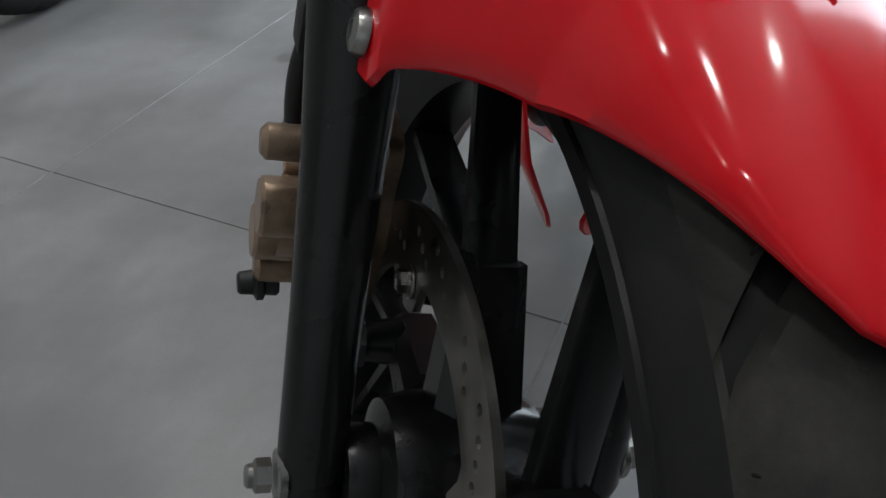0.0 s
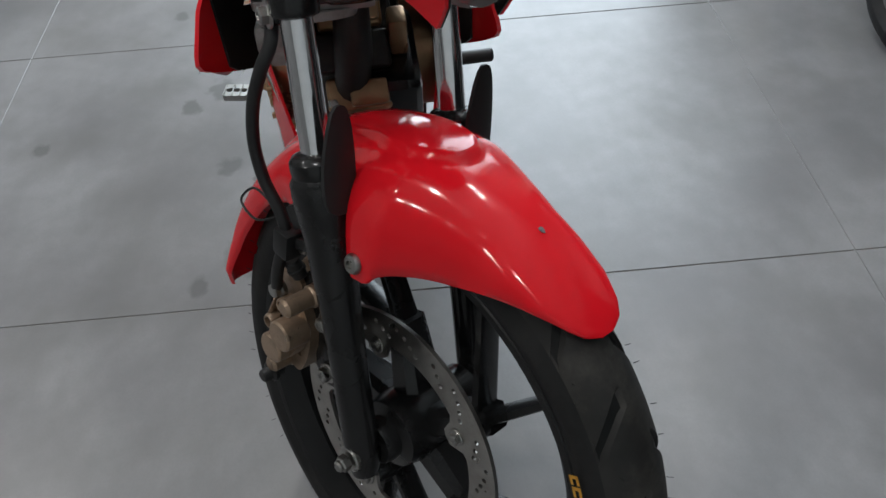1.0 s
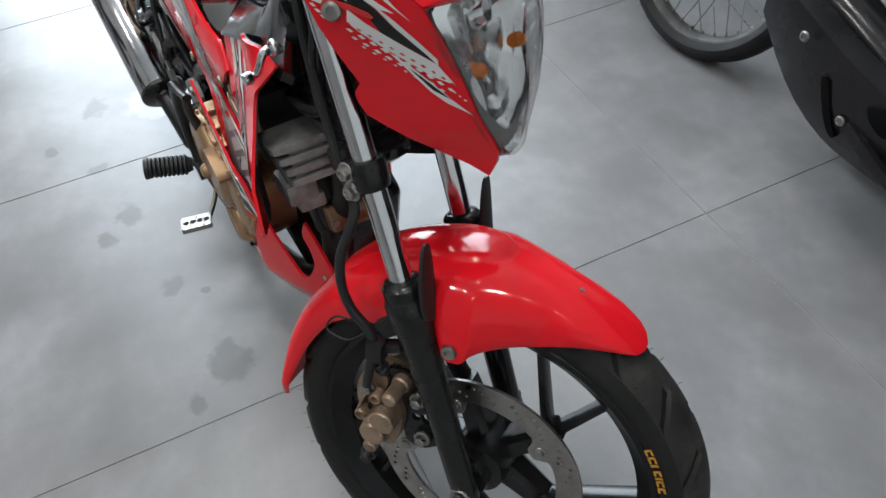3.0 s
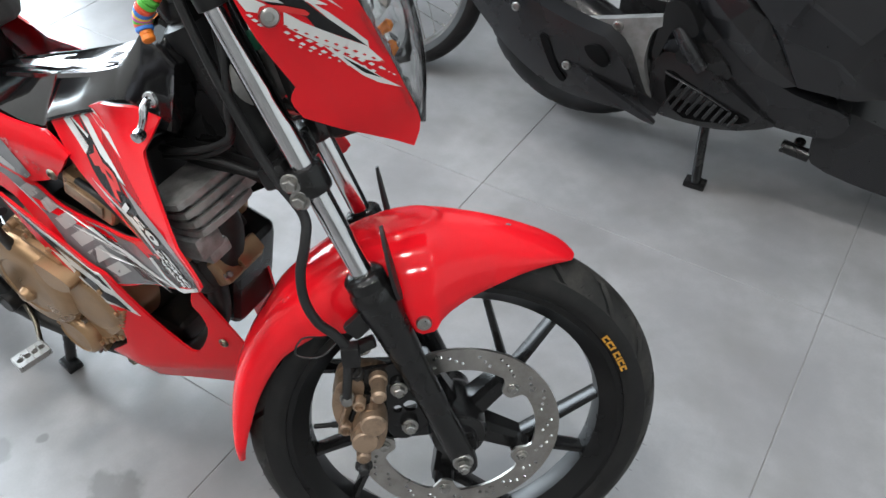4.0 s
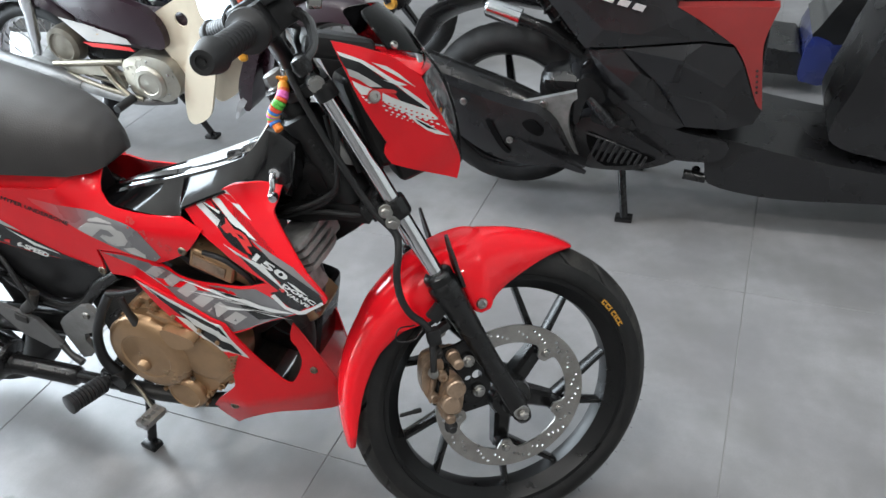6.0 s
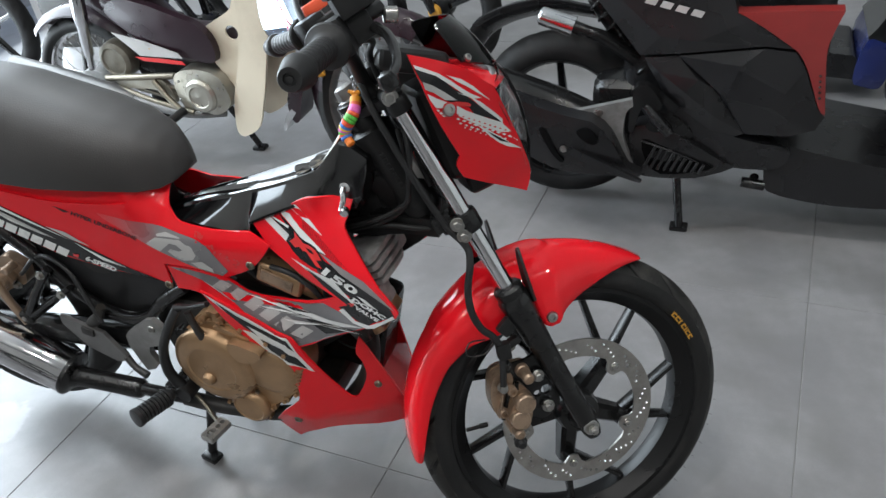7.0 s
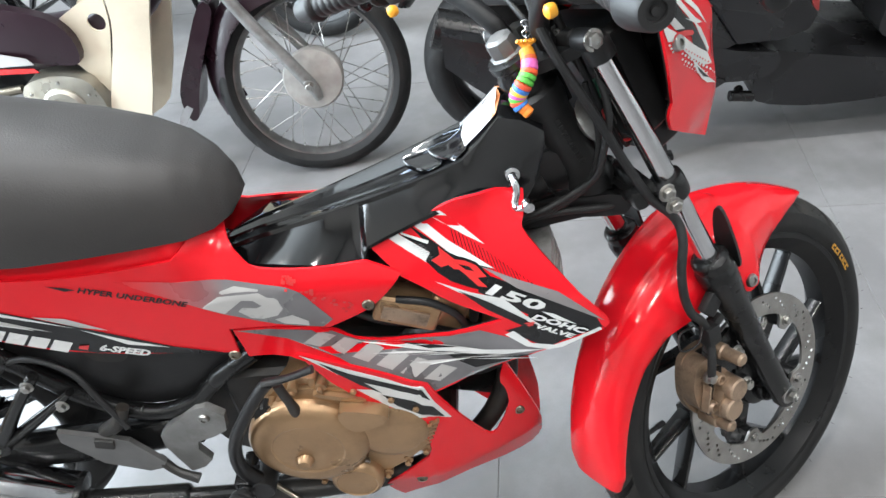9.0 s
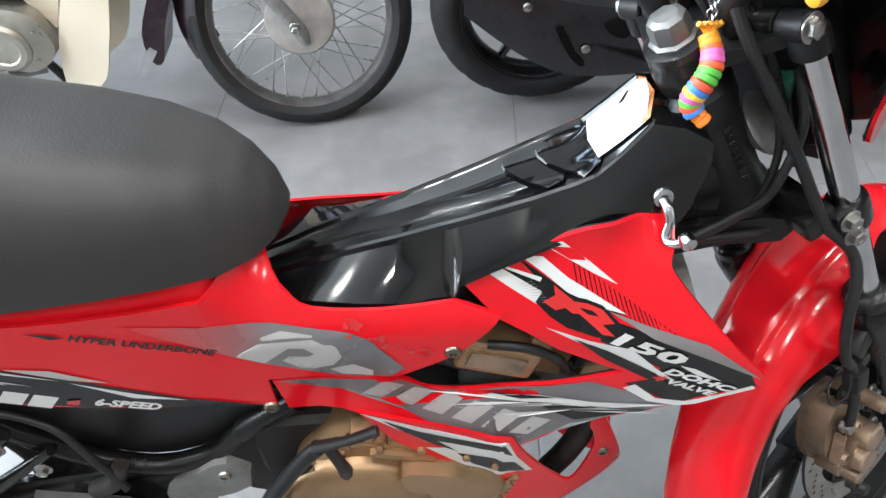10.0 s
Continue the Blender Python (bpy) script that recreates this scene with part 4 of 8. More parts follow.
TAIL = [(-1.42, 0.84), (-1.25, 0.762), (-1.141, 0.722), (-1.02, 0.698), (-0.938, 0.688), (-0.85, 0.688), (-0.785, 0.693), (-0.766, 0.705), (-0.752, 0.720), (-0.736, 0.716), (-0.728, 0.695), (-0.712, 0.672), (-0.692, 0.657), (-0.626, 0.651), (-0.557, 0.654), (-0.516, 0.638), (-0.537, 0.612), (-0.568, 0.585), (-0.622, 0.56), (-0.69, 0.571), (-0.75, 0.572), (-0.75, 0.528), (-0.843, 0.54), (-0.93, 0.556), (-1.018, 0.585), (-1.115, 0.645), (-1.25, 0.745), (-1.42, 0.82)]
tail = both_sides("tail_panel", TAIL, w_tail, RED, "red tail and side panel with printed stripes", 0.016, corners=(0, 6, 14, 15, 18, 20, 21, 27), top=0.655)
UNDER = [(-1.42, 0.875), (-1.25, 0.80), (-1.141, 0.765), (-1.02, 0.748), (-0.9, 0.745), (-0.80, 0.748), (-0.765, 0.735), (-0.745, 0.705), (-0.76, 0.68), (-0.85, 0.675), (-0.94, 0.675), (-1.02, 0.685), (-1.14, 0.708), (-1.25, 0.75), (-1.42, 0.83)]
both_sides("seat_base_panel", UNDER, lambda x, z: w_tail(x, min(z, 0.7)) - 0.006 - 0.22 * max(0, z - 0.685), RED, "red recessed panel below the seat edge", 0.016, corners=(0, 14), top=0.662)

# spine cover between seat and steering head
# x, lower edge z and half width, ridge z and half width, middle z
SPINE = np.array([(-0.775, 0.612, 0.012, 0.629, 0.008, 0.632), (-0.76, 0.626, 0.036, 0.640, 0.014, 0.643), (-0.74, 0.634, 0.050, 0.650, 0.018, 0.652), (-0.70, 0.650, 0.066, 0.665, 0.022, 0.666), (-0.65, 0.648, 0.074, 0.680, 0.026, 0.679), (-0.60, 0.645, 0.077, 0.695, 0.030, 0.690), (-0.562, 0.643, 0.079, 0.708, 0.033, 0.701), (-0.552, 0.668, 0.077, 0.711, 0.034, 0.704), (-0.526, 0.680, 0.075, 0.720, 0.036, 0.712), (-0.48, 0.700, 0.073, 0.737, 0.040, 0.729), (-0.445, 0.713, 0.070, 0.751, 0.042, 0.744), (-0.427, 0.716, 0.069, 0.759, 0.042, 0.757), (-0.405, 0.716, 0.068, 0.780, 0.040, 0.784), (-0.382, 0.712, 0.066, 0.806, 0.036, 0.813), (-0.357, 0.710, 0.062, 0.802, 0.040, 0.806), (-0.346, 0.728, 0.058, 0.796, 0.042, 0.799), (-0.333, 0.772, 0.052, 0.788, 0.044, 0.789)])


def spine_row(x):
    return [float(np.interp(x, SPINE[:, 0], SPINE[:, i])) for i in range(1, 6)]


def spine_half(x):
    zl, wl, zr, wr, zc = spine_row(x)
    return [(wl - 0.012, zl - 0.012), (wl, zl), (wl - 0.001, zl + 0.004), (wr + (wl - wr) * 0.60, zl + (zr - zl) * 0.50), (wr + 0.004, zr - 0.005), (wr + 0.0015, zr), (wr - 0.0025, zr + 0.0006), (wr - 0.006, zr - 0.002), (wr * 0.40, zc + (zr - zc) * 0.25 - 0.001), (wr * 0.32, zc + 0.0018), (0.0, zc + 0.002)]


g = Geo()
v, f = [], []
xs = np.concatenate([np.linspace(SPINE[i, 0], SPINE[i + 1, 0], 4, endpoint=False) for i in range(len(SPINE) - 1)] + [SPINE[-1:, 0]])
for x in xs:
    half = spine_half(x)
    v += [(x, -w, z) for w, z in half] + [(x, w, z) for w, z in reversed(half[:-1])]
ns = 2 * len(half) - 1
for i in range(len(xs) - 1):
    for k in range(ns - 1):
        f.append((i * ns + k, i * ns + k + 1, (i + 1) * ns + k + 1, (i + 1) * ns + k))
f += [tuple(range(ns)), tuple(reversed(range((len(xs) - 1) * ns, len(xs) * ns)))]
for i in range(len(xs) - 1):
    f.append((i * ns + ns - 1, i * ns, (i + 1) * ns, (i + 1) * ns + ns - 1))
g.add(v, f)
spine = part("spine_cover", g, BLACK_GLOSS, bike, "glossy black spine cover, scratched", 22)

# seat
SEAT = np.array([(-0.706, 0.733, 0.720, 0.012), (-0.716, 0.758, 0.710, 0.033), (-0.735, 0.781, 0.706, 0.055), (-0.765, 0.800, 0.710, 0.079), (-0.81, 0.818, 0.718, 0.097), (-0.87, 0.837, 0.721, 0.108), (-0.95, 0.858, 0.721, 0.114), (-1.03, 0.880, 0.726, 0.116), (-1.13, 0.894, 0.744, 0.113), (-1.28, 0.907, 0.79, 0.106), (-1.42, 0.922, 0.845, 0.09), (-1.47, 0.91, 0.87, 0.065)])
g = Geo()
v, f = [], []
xs = np.concatenate([np.linspace(SEAT[i, 0], SEAT[i + 1, 0], 4, endpoint=False) for i in range(len(SEAT) - 1)] + [SEAT[-1:, 0]])
ns = 25
for x in xs:
    zt, zl, w = (np.interp(-x, -SEAT[:, 0], SEAT[:, i]) for i in (1, 2, 3))
    for k in range(ns):
        a = math.pi * k / (ns - 1)
        c, s = math.cos(a), math.sin(a)
        v.append((x, w * math.copysign(abs(c) ** 0.72, c), zl + (zt - zl) * abs(s) ** 0.92))
for i in range(len(xs) - 1):
    for k in range(ns - 1):
        f.append((i * ns + k, i * ns + k + 1, (i + 1) * ns + k + 1, (i + 1) * ns + k))
    f.append((i * ns + ns - 1, i * ns, (i + 1) * ns, (i + 1) * ns + ns - 1))
f += [tuple(reversed(range(ns))), tuple(range((len(xs) - 1) * ns, len(xs) * ns))]
g.add(v, f)
part("seat", g, VINYL, bike, "long black vinyl seat", 60)

# headlamp cowl
CW = np.array([(0.40, 0.047), (0.426, 0.055), (0.47, 0.083), (0.512, 0.098), (0.53, 0.104), (0.588, 0.131), (0.605, 0.137), (0.66, 0.152), (0.70, 0.150)])


def w_lamp(f_, a_):
    return float(np.interp(a_, CW[:, 0], CW[:, 1])) - 0.15 * (f_ - 0.045)


LCOWL = [(0.055, 0.700), (0.086, 0.671), (0.115, 0.638), (0.130, 0.609), (0.140, 0.586), (0.142, 0.54), (0.142, 0.48), (0.139, 0.43), (0.120, 0.404), (0.066, 0.468), (0.040, 0.500), (0.039, 0.522), (0.050, 0.533), (0.046, 0.595), (0.050, 0.658)]
for s in (-1, 1):
    g = Geo()
    sheet(g, rounded(LCOWL, 3, (0, 4, 8, 10, 12)), lambda u, v, d: (u, -(w_lamp(u, v) - d), v), 0.004, (), 0.015)
    if s > 0:
        g = g.mirrored()
    headlamp_cowl = spart("headlamp_cowl", g, RED, label="red headlamp cowl with white and black stripes", drop=LAMP_DROP)
    g = Geo()
    sheet(g, rounded(LCOWL, 3, (0, 4, 8, 10, 12)), lambda u, v, d: (u, -(w_lamp(u, v) - 0.0044 - d), v), 0.002, (), 0.025)
    spart("cowl_lining", g.mirrored() if s > 0 else g, BLACK, headlamp_cowl, drop=LAMP_DROP)
    if s < 0:
        right_lamp_cowl = headlamp_cowl
g = Geo()
round_screw(g, (0.066, -0.134, 0.605), (0.25, -1, 0), 0.0095, 0.006)
spart("cowl_screw", g, STEEL, right_lamp_cowl, drop=LAMP_DROP)
LENSO = [(0.0, 0.612), (0.055, 0.608), (0.092, 0.599), (0.113, 0.584), (0.083, 0.512), (0.069, 0.470), (0.037, 0.427), (0.0, 0.414), (-0.037, 0.427), (-0.069, 0.470), (-0.083, 0.512), (-0.113, 0.584), (-0.092, 0.599), (-0.055, 0.608)]


def lens_f(u, v):
    lm = float(np.interp(v, (0.41, 0.427, 0.47, 0.512, 0.588, 0.66), (0.03, 0.04, 0.07, 0.085, 0.117, 0.117)))
    k = float(np.interp(v, (0.41, 0.433, 0.458, 0.484, 0.51, 0.54, 0.62), (0.002, 0.012, 0.024, 0.034, 0.041, 0.046, 0.042)))
    return 0.138 + k * max(0, 1 - abs(u / lm) ** 3.6) - 0.25 * max(0, v - 0.59)


g = Geo()
sheet(g, rounded(LENSO, 4), lambda u, v, d: (lens_f(u, v) - d, u, v), 0.003, (), 0.015)
LENS_BEZEL = Geo()
sheet(LENS_BEZEL, rounded(LENSO, 4), lambda u, v, d: (lens_f(u, v) - 0.012 - d, u, v), 0.003, (rounded([(u * 0.92, 0.572 + (v - 0.572) * 0.82) for u, v in LENSO], 3),), 0.03)
headlamp = spart("headlamp_lens", g, LENS, label="clear headlamp lens over a faceted reflector", sharp=60, drop=LAMP_DROP)
g = Geo()
bowl = []
rings = [(0.95, 0.006), (0.88, 0.016), (0.80, 0.017), (0.72, 0.030), (0.62, 0.031), (0.52, 0.044), (0.40, 0.045), (0.28, 0.054), (0.16, 0.056)]
rim_line = rounded(LENSO, 2)
nb = len(rim_line)
for i, (sc, dp) in enumerate(rings):
    for k, (u, v_) in enumerate(rim_line):
        bowl.append((lens_f(u * sc, 0.54 + (v_ - 0.54) * sc) - dp + 0.0016 * (1 if (k // 2 + i) % 2 else -1), u * sc, 0.54 + (v_ - 0.54) * sc))
f = [(i * nb + k, i * nb + (k + 1) % nb, (i + 1) * nb + (k + 1) % nb, (i + 1) * nb + k) for i in range(len(rings) - 1) for k in range(nb)]
f.append(tuple(reversed(range((len(rings) - 1) * nb, len(rings) * nb))))
g.add(bowl, f)
back = Geo()
back.add([(x - 0.014, y * 1.04, 0.54 + (z - 0.54) * 1.04) for x, y, z in bowl], [tuple(reversed(q)) for q in f])
back.add([(x - 0.010, y * 1.02, 0.54 + (z - 0.54) * 1.02) for x, y, z in bowl], f)
spart("lamp_shell", back, BLACK, headlamp, "black shell behind the reflector", sharp=60, drop=LAMP_DROP)
spart("bezel", LENS_BEZEL, ALLOY, headlamp, drop=LAMP_DROP)
spart("reflector", g, mat("bright_reflector", (0.95, 0.95, 0.95), 0.22, 1.0, var=0.04, scale=60, bump=0.0), headlamp, sharp=25, drop=LAMP_DROP)
g = Geo()
cyl(g, (0.075, 0, 0.56), (0.135, 0, 0.56), 0.010, 0.008)
lathe(g, [(0.0, 0.018), (0.012, 0.014), (0.018, 0.004), (0.018, 0.0), (0.0, 0.0)], 20, Matrix.Translation((0.13, 0, 0.56)) @ pose(0, 0, 0, 0, 90, 0))
spart("bulb_shield", g, CHROME, headlamp, drop=LAMP_DROP)
AMBER = mat("amber_plastic", (0.8, 0.22, 0.02), 0.3)
for s in (-1, 1):
    g = Geo()
    lathe(g, [(0.008, 0), (0.0078, 0.010), (0.003, 0.015)], 16, Matrix.Translation((0.138, 0.052 * s, 0.515)) @ pose(0, 0, 0, 0, 90, 0))
    spart("indicator_bulb", g, AMBER, headlamp, "amber bulb cover", drop=LAMP_DROP)
g = Geo()
block(g, (0.055, 0.13, 0.15), pose(0.06, 0, 0.56, 0, 8, 0), 0.02, 3)
block(g, (0.05, 0.09, 0.05), pose(0.07, 0, 0.47, 0, 8, 0), 0.012, 3)
spart("headlamp_case", g, BLACK, drop=LAMP_DROP)
# red brow that joins the two cowl halves above the lens
BROW = [(0.098, 0.657), (0.108, 0.646), (0.119, 0.631), (0.130, 0.609), (0.141, 0.590)]


def brow_point(i, j, depth, ni=16, nj=28):
    k = i / ni
    a, u = (float(np.interp(k * 4, range(5), [p[c] for p in BROW])) for c in (0, 1))
    c = -1 + 2 * j / nj
    full = 1 - abs(c) ** 2.4
    return (a + (0.002 + 0.038 * k) * full - depth, c * (w_lamp(a, u) - depth), u - 0.006 * full - depth)


g = Geo()
v, f = [], []
for depth in (0.0, 0.003):
    v += [brow_point(i, j, depth) for i in range(17) for j in range(29)]
n1 = 17 * 29
for i in range(16):
    for j in range(28):
        a, b = i * 29 + j, (i + 1) * 29 + j
        f += [(a, b, b + 1, a + 1), (n1 + a, n1 + a + 1, n1 + b + 1, n1 + b)]
    a, b = i * 29, (i + 1) * 29
    f += [(a, n1 + a, n1 + b, b), (a + 28, b + 28, n1 + b + 28, n1 + a + 28)]
for j in range(28):
    b = 16 * 29 + j
    f += [(j, j + 1, n1 + j + 1, n1 + j), (b, n1 + b, n1 + b + 1, b + 1)]
g.add(v, f)
spart("cowl_brow", g, RED, label="red hood above the headlamp", sharp=50, drop=LAMP_DROP)
# smoked visor above the lamp
g = Geo()
VIS = [(-1, 0), (-0.5, 0), (0, 0), (0.5, 0), (1, 0), (0.98, 0.45), (0.86, 0.85), (0.45, 1.0), (0, 1.03), (-0.45, 1.0), (-0.86, 0.85), (-0.98, 0.45)]
sheet(g, rounded(VIS, 4, (0, 4)), lambda u, v, d: ((0.184 - 0.062 * u * u) * (1 - v) + (0.160 - 0.061 * u * u) * v + 0.024 * v * (1 - v) - d, (0.102 - 0.014 * v) * u, (0.582 + 0.060 * abs(u) ** 1.5) * (1 - v) + (0.690 + 0.033 * u * u) * v + 0.006 * v * (1 - v)), 0.003, (), 0.12)
visor = spart("visor", g, SMOKE, label="small smoked visor above the headlamp", drop=LAMP_DROP)
for s in (-1, 1):
    g = Geo()
    round_screw(g, (0.132, 0.0945 * s, 0.642), (0.6, s, 0.3), 0.006, 0.004)
    spart("visor_screw", g, STEEL, visor, drop=LAMP_DROP)
g = Geo()
block(g, (0.10, 0.20, 0.035), pose(0.066, 0, 0.678, 0, 38, 0), 0.014, 3)
spart("instrument_panel", g, BLACK, drop=LAMP_DROP)

# ---- engine, frame and exhaust of the red motorcycle ----


def flat(g, outline, y0, y1, steps=4, corners=(), holes=()):
    """A plate upright along the machine, its outline in x and z, from y0 outwards to y1."""
    return prism(g, rounded(outline, steps, corners) if steps else outline, abs(y1 - y0), pose(0, y0, 0, 90, 0, 0), holes)


def dome(g, x, z, y0, prof, seg=40):
    """A turned boss on the right side: prof of (r, height outwards)."""
    return lathe(g, prof, seg, Matrix.Translation((x, y0, z)) @ pose(0, 0, 0, 90, 0, 0))


COVER = [(-0.757, 0.403), (-0.763, 0.346), (-0.744, 0.313), (-0.696, 0.258), (-0.660, 0.240), (-0.60, 0.262), (-0.533, 0.313), (-0.508, 0.38), (-0.521, 0.424), (-0.555, 0.45), (-0.61, 0.472), (-0.685, 0.478), (-0.733, 0.445)]
mid = (-0.64, 0.36)
g = Geo()
flat(g, [(mid[0] + (x - mid[0]) * 1.0, mid[1] + (z - mid[1]) * 1.0) for x, z in COVER], -0.05, -0.104)
flat(g, [(mid[0] + (x - mid[0]) * 0.93, mid[1] + (z - mid[1]) * 0.93) for x, z in COVER], -0.10, -0.117)
engine = part("clutch_cover", g, BRONZE, bike, "bronze painted clutch cover, stained")
g = Geo()
dome(g, -0.690, 0.366, -0.115, [(0.087, 0), (0.086, 0.010), (0.081, 0.0175), (0.073, 0.0220), (0.064, 0.0238), (0.052, 0.0250), (0.0495, 0.0232), (0.046, 0.0232), (0.03, 0.0245), (0.012, 0.025), (0.0, 0.025)], 56)
dome(g, -0.700, 0.345, -0.138, [(0.014, 0), (0.0130, 0.006), (0.009, 0.012), (0.004, 0.013)], 14)
part("clutch_dome", g, BRONZE, engine)
g = Geo()
dome(g, -0.574, 0.372, -0.115, [(0.056, 0), (0.055, 0.006), (0.050, 0.0105), (0.042, 0.012), (0.02, 0.0125), (0.0, 0.0125)], 40)
flat(g, [(-0.618, 0.405), (-0.632, 0.432), (-0.622, 0.448), (-0.575, 0.436), (-0.566, 0.424), (-0.585, 0.408)], -0.115, -0.142, 3)
flat(g, [(-0.60, 0.452), (-0.655, 0.468), (-0.655, 0.461), (-0.60, 0.445)], -0.115, -0.126, 2)
block(g, (0.05, 0.02, 0.022), pose(-0.545, -0.116, 0.335, 0, -45, 0), 0.006)
part("cover_swell", g, BRONZE, engine)
# lugs and webs along the upper edge of the cover
for x, z, w, deg in ((-0.668, 0.482, 0.026, 6), (-0.632, 0.474, 0.022, 14), (-0.600, 0.464, 0.024, 20), (-0.566, 0.446, 0.022, 30), (-0.540, 0.424, 0.020, 42)):
    g = Geo()
    block(g, (w, 0.030, 0.014), pose(x, -0.098, z, 0, deg, 0), 0.003, 2)
    block(g, (w * 0.4, 0.036, 0.020), pose(x + w * 0.25, -0.098, z - 0.002, 0, deg, 0), 0.003, 2)
    part("edge_lug", g, BRONZE, engine)
for k in range(7):
    g = Geo()
    block(g, (0.005, 0.02, 0.042), pose(-0.541 + 0.0032 * k, -0.112, 0.352 + 0.0085 * k - 0.028, 0, 60, 0), 0.0015)
    part("cooling_rib", g, BRONZE, engine)
g = Geo()
dome(g, -0.640, 0.270, -0.1, [(0.040, 0), (0.040, 0.024), (0.037, 0.031), (0.031, 0.035), (0.029, 0.033), (0.0, 0.034)], 36)
for a in (60, 180, 300):
    flat(g, circle(-0.640 + 0.041 * math.cos(radians(a)), 0.270 + 0.041 * math.sin(radians(a)), 0.009, 14), -0.1, -0.116, 0)
oil_cap = part("oil_filter_cap", g, BRONZE, engine)
for a in (60, 180, 300):
    g = Geo()
    bolt(g, (-0.640 + 0.041 * math.cos(radians(a)), -0.116, 0.270 + 0.041 * math.sin(radians(a))), (0, -1, 0), 0.005, 0.006, False)
    part("cap_bolt", g, STEEL, oil_cap)
for i, (x, z) in enumerate([(-0.75, 0.398), (-0.752, 0.345), (-0.735, 0.312), (-0.692, 0.266), (-0.594, 0.27), (-0.56, 0.298), (-0.53, 0.322), (-0.516, 0.38), (-0.53, 0.42), (-0.56, 0.443), (-0.607, 0.466), (-0.65, 0.474), (-0.69, 0.47), (-0.728, 0.44)]):
    g = Geo()
    dome(g, x, z, -0.1, [(0.0075, 0), (0.0075, 0.019), (0.006, 0.02)], 14)
    part("bolt_boss", g, BRONZE, engine)
    g = Geo()
    bolt(g, (x, -0.12, z), (0, -1, 0), 0.0045, 0.005, False)
    part("cover_bolt", g, BRONZE, engine)
g = Geo()
dome(g, -0.738, 0.432, -0.108, [(0.017, 0), (0.017, 0.012), (0.014, 0.018), (0.006, 0.018)], 24)
for k in range(10):
    a = k * 0.628
    block(g, (0.004, 0.016, 0.006), Matrix.Translation((-0.738 + 0.0165 * math.cos(a), -0.118, 0.432 + 0.0165 * math.sin(a))) @ pose(0, 0, 0, 0, -math.degrees(a), 0), 0.001, 1)
part("oil_filler_cap", g, BLACK, engine, "black oil filler cap")
g = Geo()
tube(g, [(-0.690, -0.128, 0.436), (-0.692, -0.135, 0.47), (-0.700, -0.132, 0.50)], [0.009, 0.0065, 0.0065], 12)
dome(g, -0.690, 0.434, -0.115, [(0.014, 0), (0.014, 0.016), (0.011, 0.02), (0.004, 0.02)], 20)
part("clutch_arm", g, ENGINE_DARK, engine)
g = Geo()
block(g, (0.22, 0.15, 0.17), pose(-0.64, 0.02, 0.35, 0, 24, 0), 0.03, 3)
block(g, (0.12, 0.16, 0.12), pose(-0.745, 0.0, 0.41, 0, 0, 0), 0.02, 3)
block(g, (0.30, 0.12, 0.05), pose(-0.64, 0.0, 0.265, 0, 0, 0), 0.018, 3)
flat(g, [(-0.88, 0.50), (-0.76, 0.53), (-0.735, 0.42), (-0.735, 0.29), (-0.82, 0.255), (-0.862, 0.30), (-0.875, 0.40)], -0.030, -0.046, 2)
part("crankcase", g, ENGINE_DARK, bike)
# left engine cover
g = Geo()
prism(g, rounded(COVER, 4), 0.05, pose(0, 0.115, 0, 90, 0, 0))
part("left_engine_cover", g, BRONZE, bike)

# leaning cylinder with fins and bronze head
AXC = Vector((0.78, 0, 0.62)).normalized()
CYL = Matrix.Translation((-0.52, 0, 0.40)) @ AXC.to_track_quat("Z", "Y").to_matrix().to_4x4()
g = Geo()
lathe(g, [(0.045, -0.02), (0.045, 0.09)], 28, CYL)
part("cylinder", g, ENGINE_DARK, bike)
g = Geo()
block(g, (0.10, 0.135, 0.034), CYL @ Matrix.Translation((0, 0, 0.098)), 0.010, 3)
cylinder_head = part("cylinder_head", g, ENGINE_DARK, bike, "dark cylinder head with bronze covers")
for y in (-0.048, 0.046):
    g = Geo()
    block(g, (0.075, 0.042, 0.034), CYL @ Matrix.Translation((0, y, 0.128)), 0.008, 3)
    block(g, (0.045, 0.030, 0.016), CYL @ Matrix.Translation((0.012, y, 0.150)), 0.006, 2)
    part("cam_cover", g, BRONZE, cylinder_head)
    g = Geo()
    block(g, (0.03, 0.022, 0.05), pose(-0.415, y * 1.15, 0.505, 0, 10, 0), 0.006)
    part("plug_boss", g, BRONZE, cylinder_head)
g = Geo()
block(g, (0.085, 0.045, 0.045), CYL @ Matrix.Translation((0.0, 0, 0.13)), 0.008, 3)
tube(g, [(-0.40, 0.005, 0.56), (-0.385, 0.0, 0.50), (-0.395, -0.01, 0.43)], [0.02, 0.022, 0.02], 14)
part("head_centre", g, ENGINE_DARK, cylinder_head)
for sx in (-1, 1):
    for sy in (-1, 1):
        g = Geo()
        bolt(g, CYL @ Vector((0.03 * sx, 0.056 * sy, 0.142)), AXC, 0.005, 0.006)
        part("head_bolt", g, STEEL, cylinder_head)
# bronze throttle body seen in the side opening
g = Geo()
block(g, (0.085, 0.06, 0.045), pose(-0.52, -0.06, 0.565, 0, 22, 0), 0.008, 3)
block(g, (0.05, 0.05, 0.05), pose(-0.47, -0.055, 0.55, 0, 22, 0), 0.008, 3)
valve_cover = part("valve_cover", g, BRONZE, bike, "bronze cover behind the side opening")
g = Geo()
block(g, (0.06, 0.004, 0.022), pose(-0.522, -0.0915, 0.566, 0, 22, 0), 0.001)
part("cover_plate", g, CALIPER, valve_cover)
g = Geo()
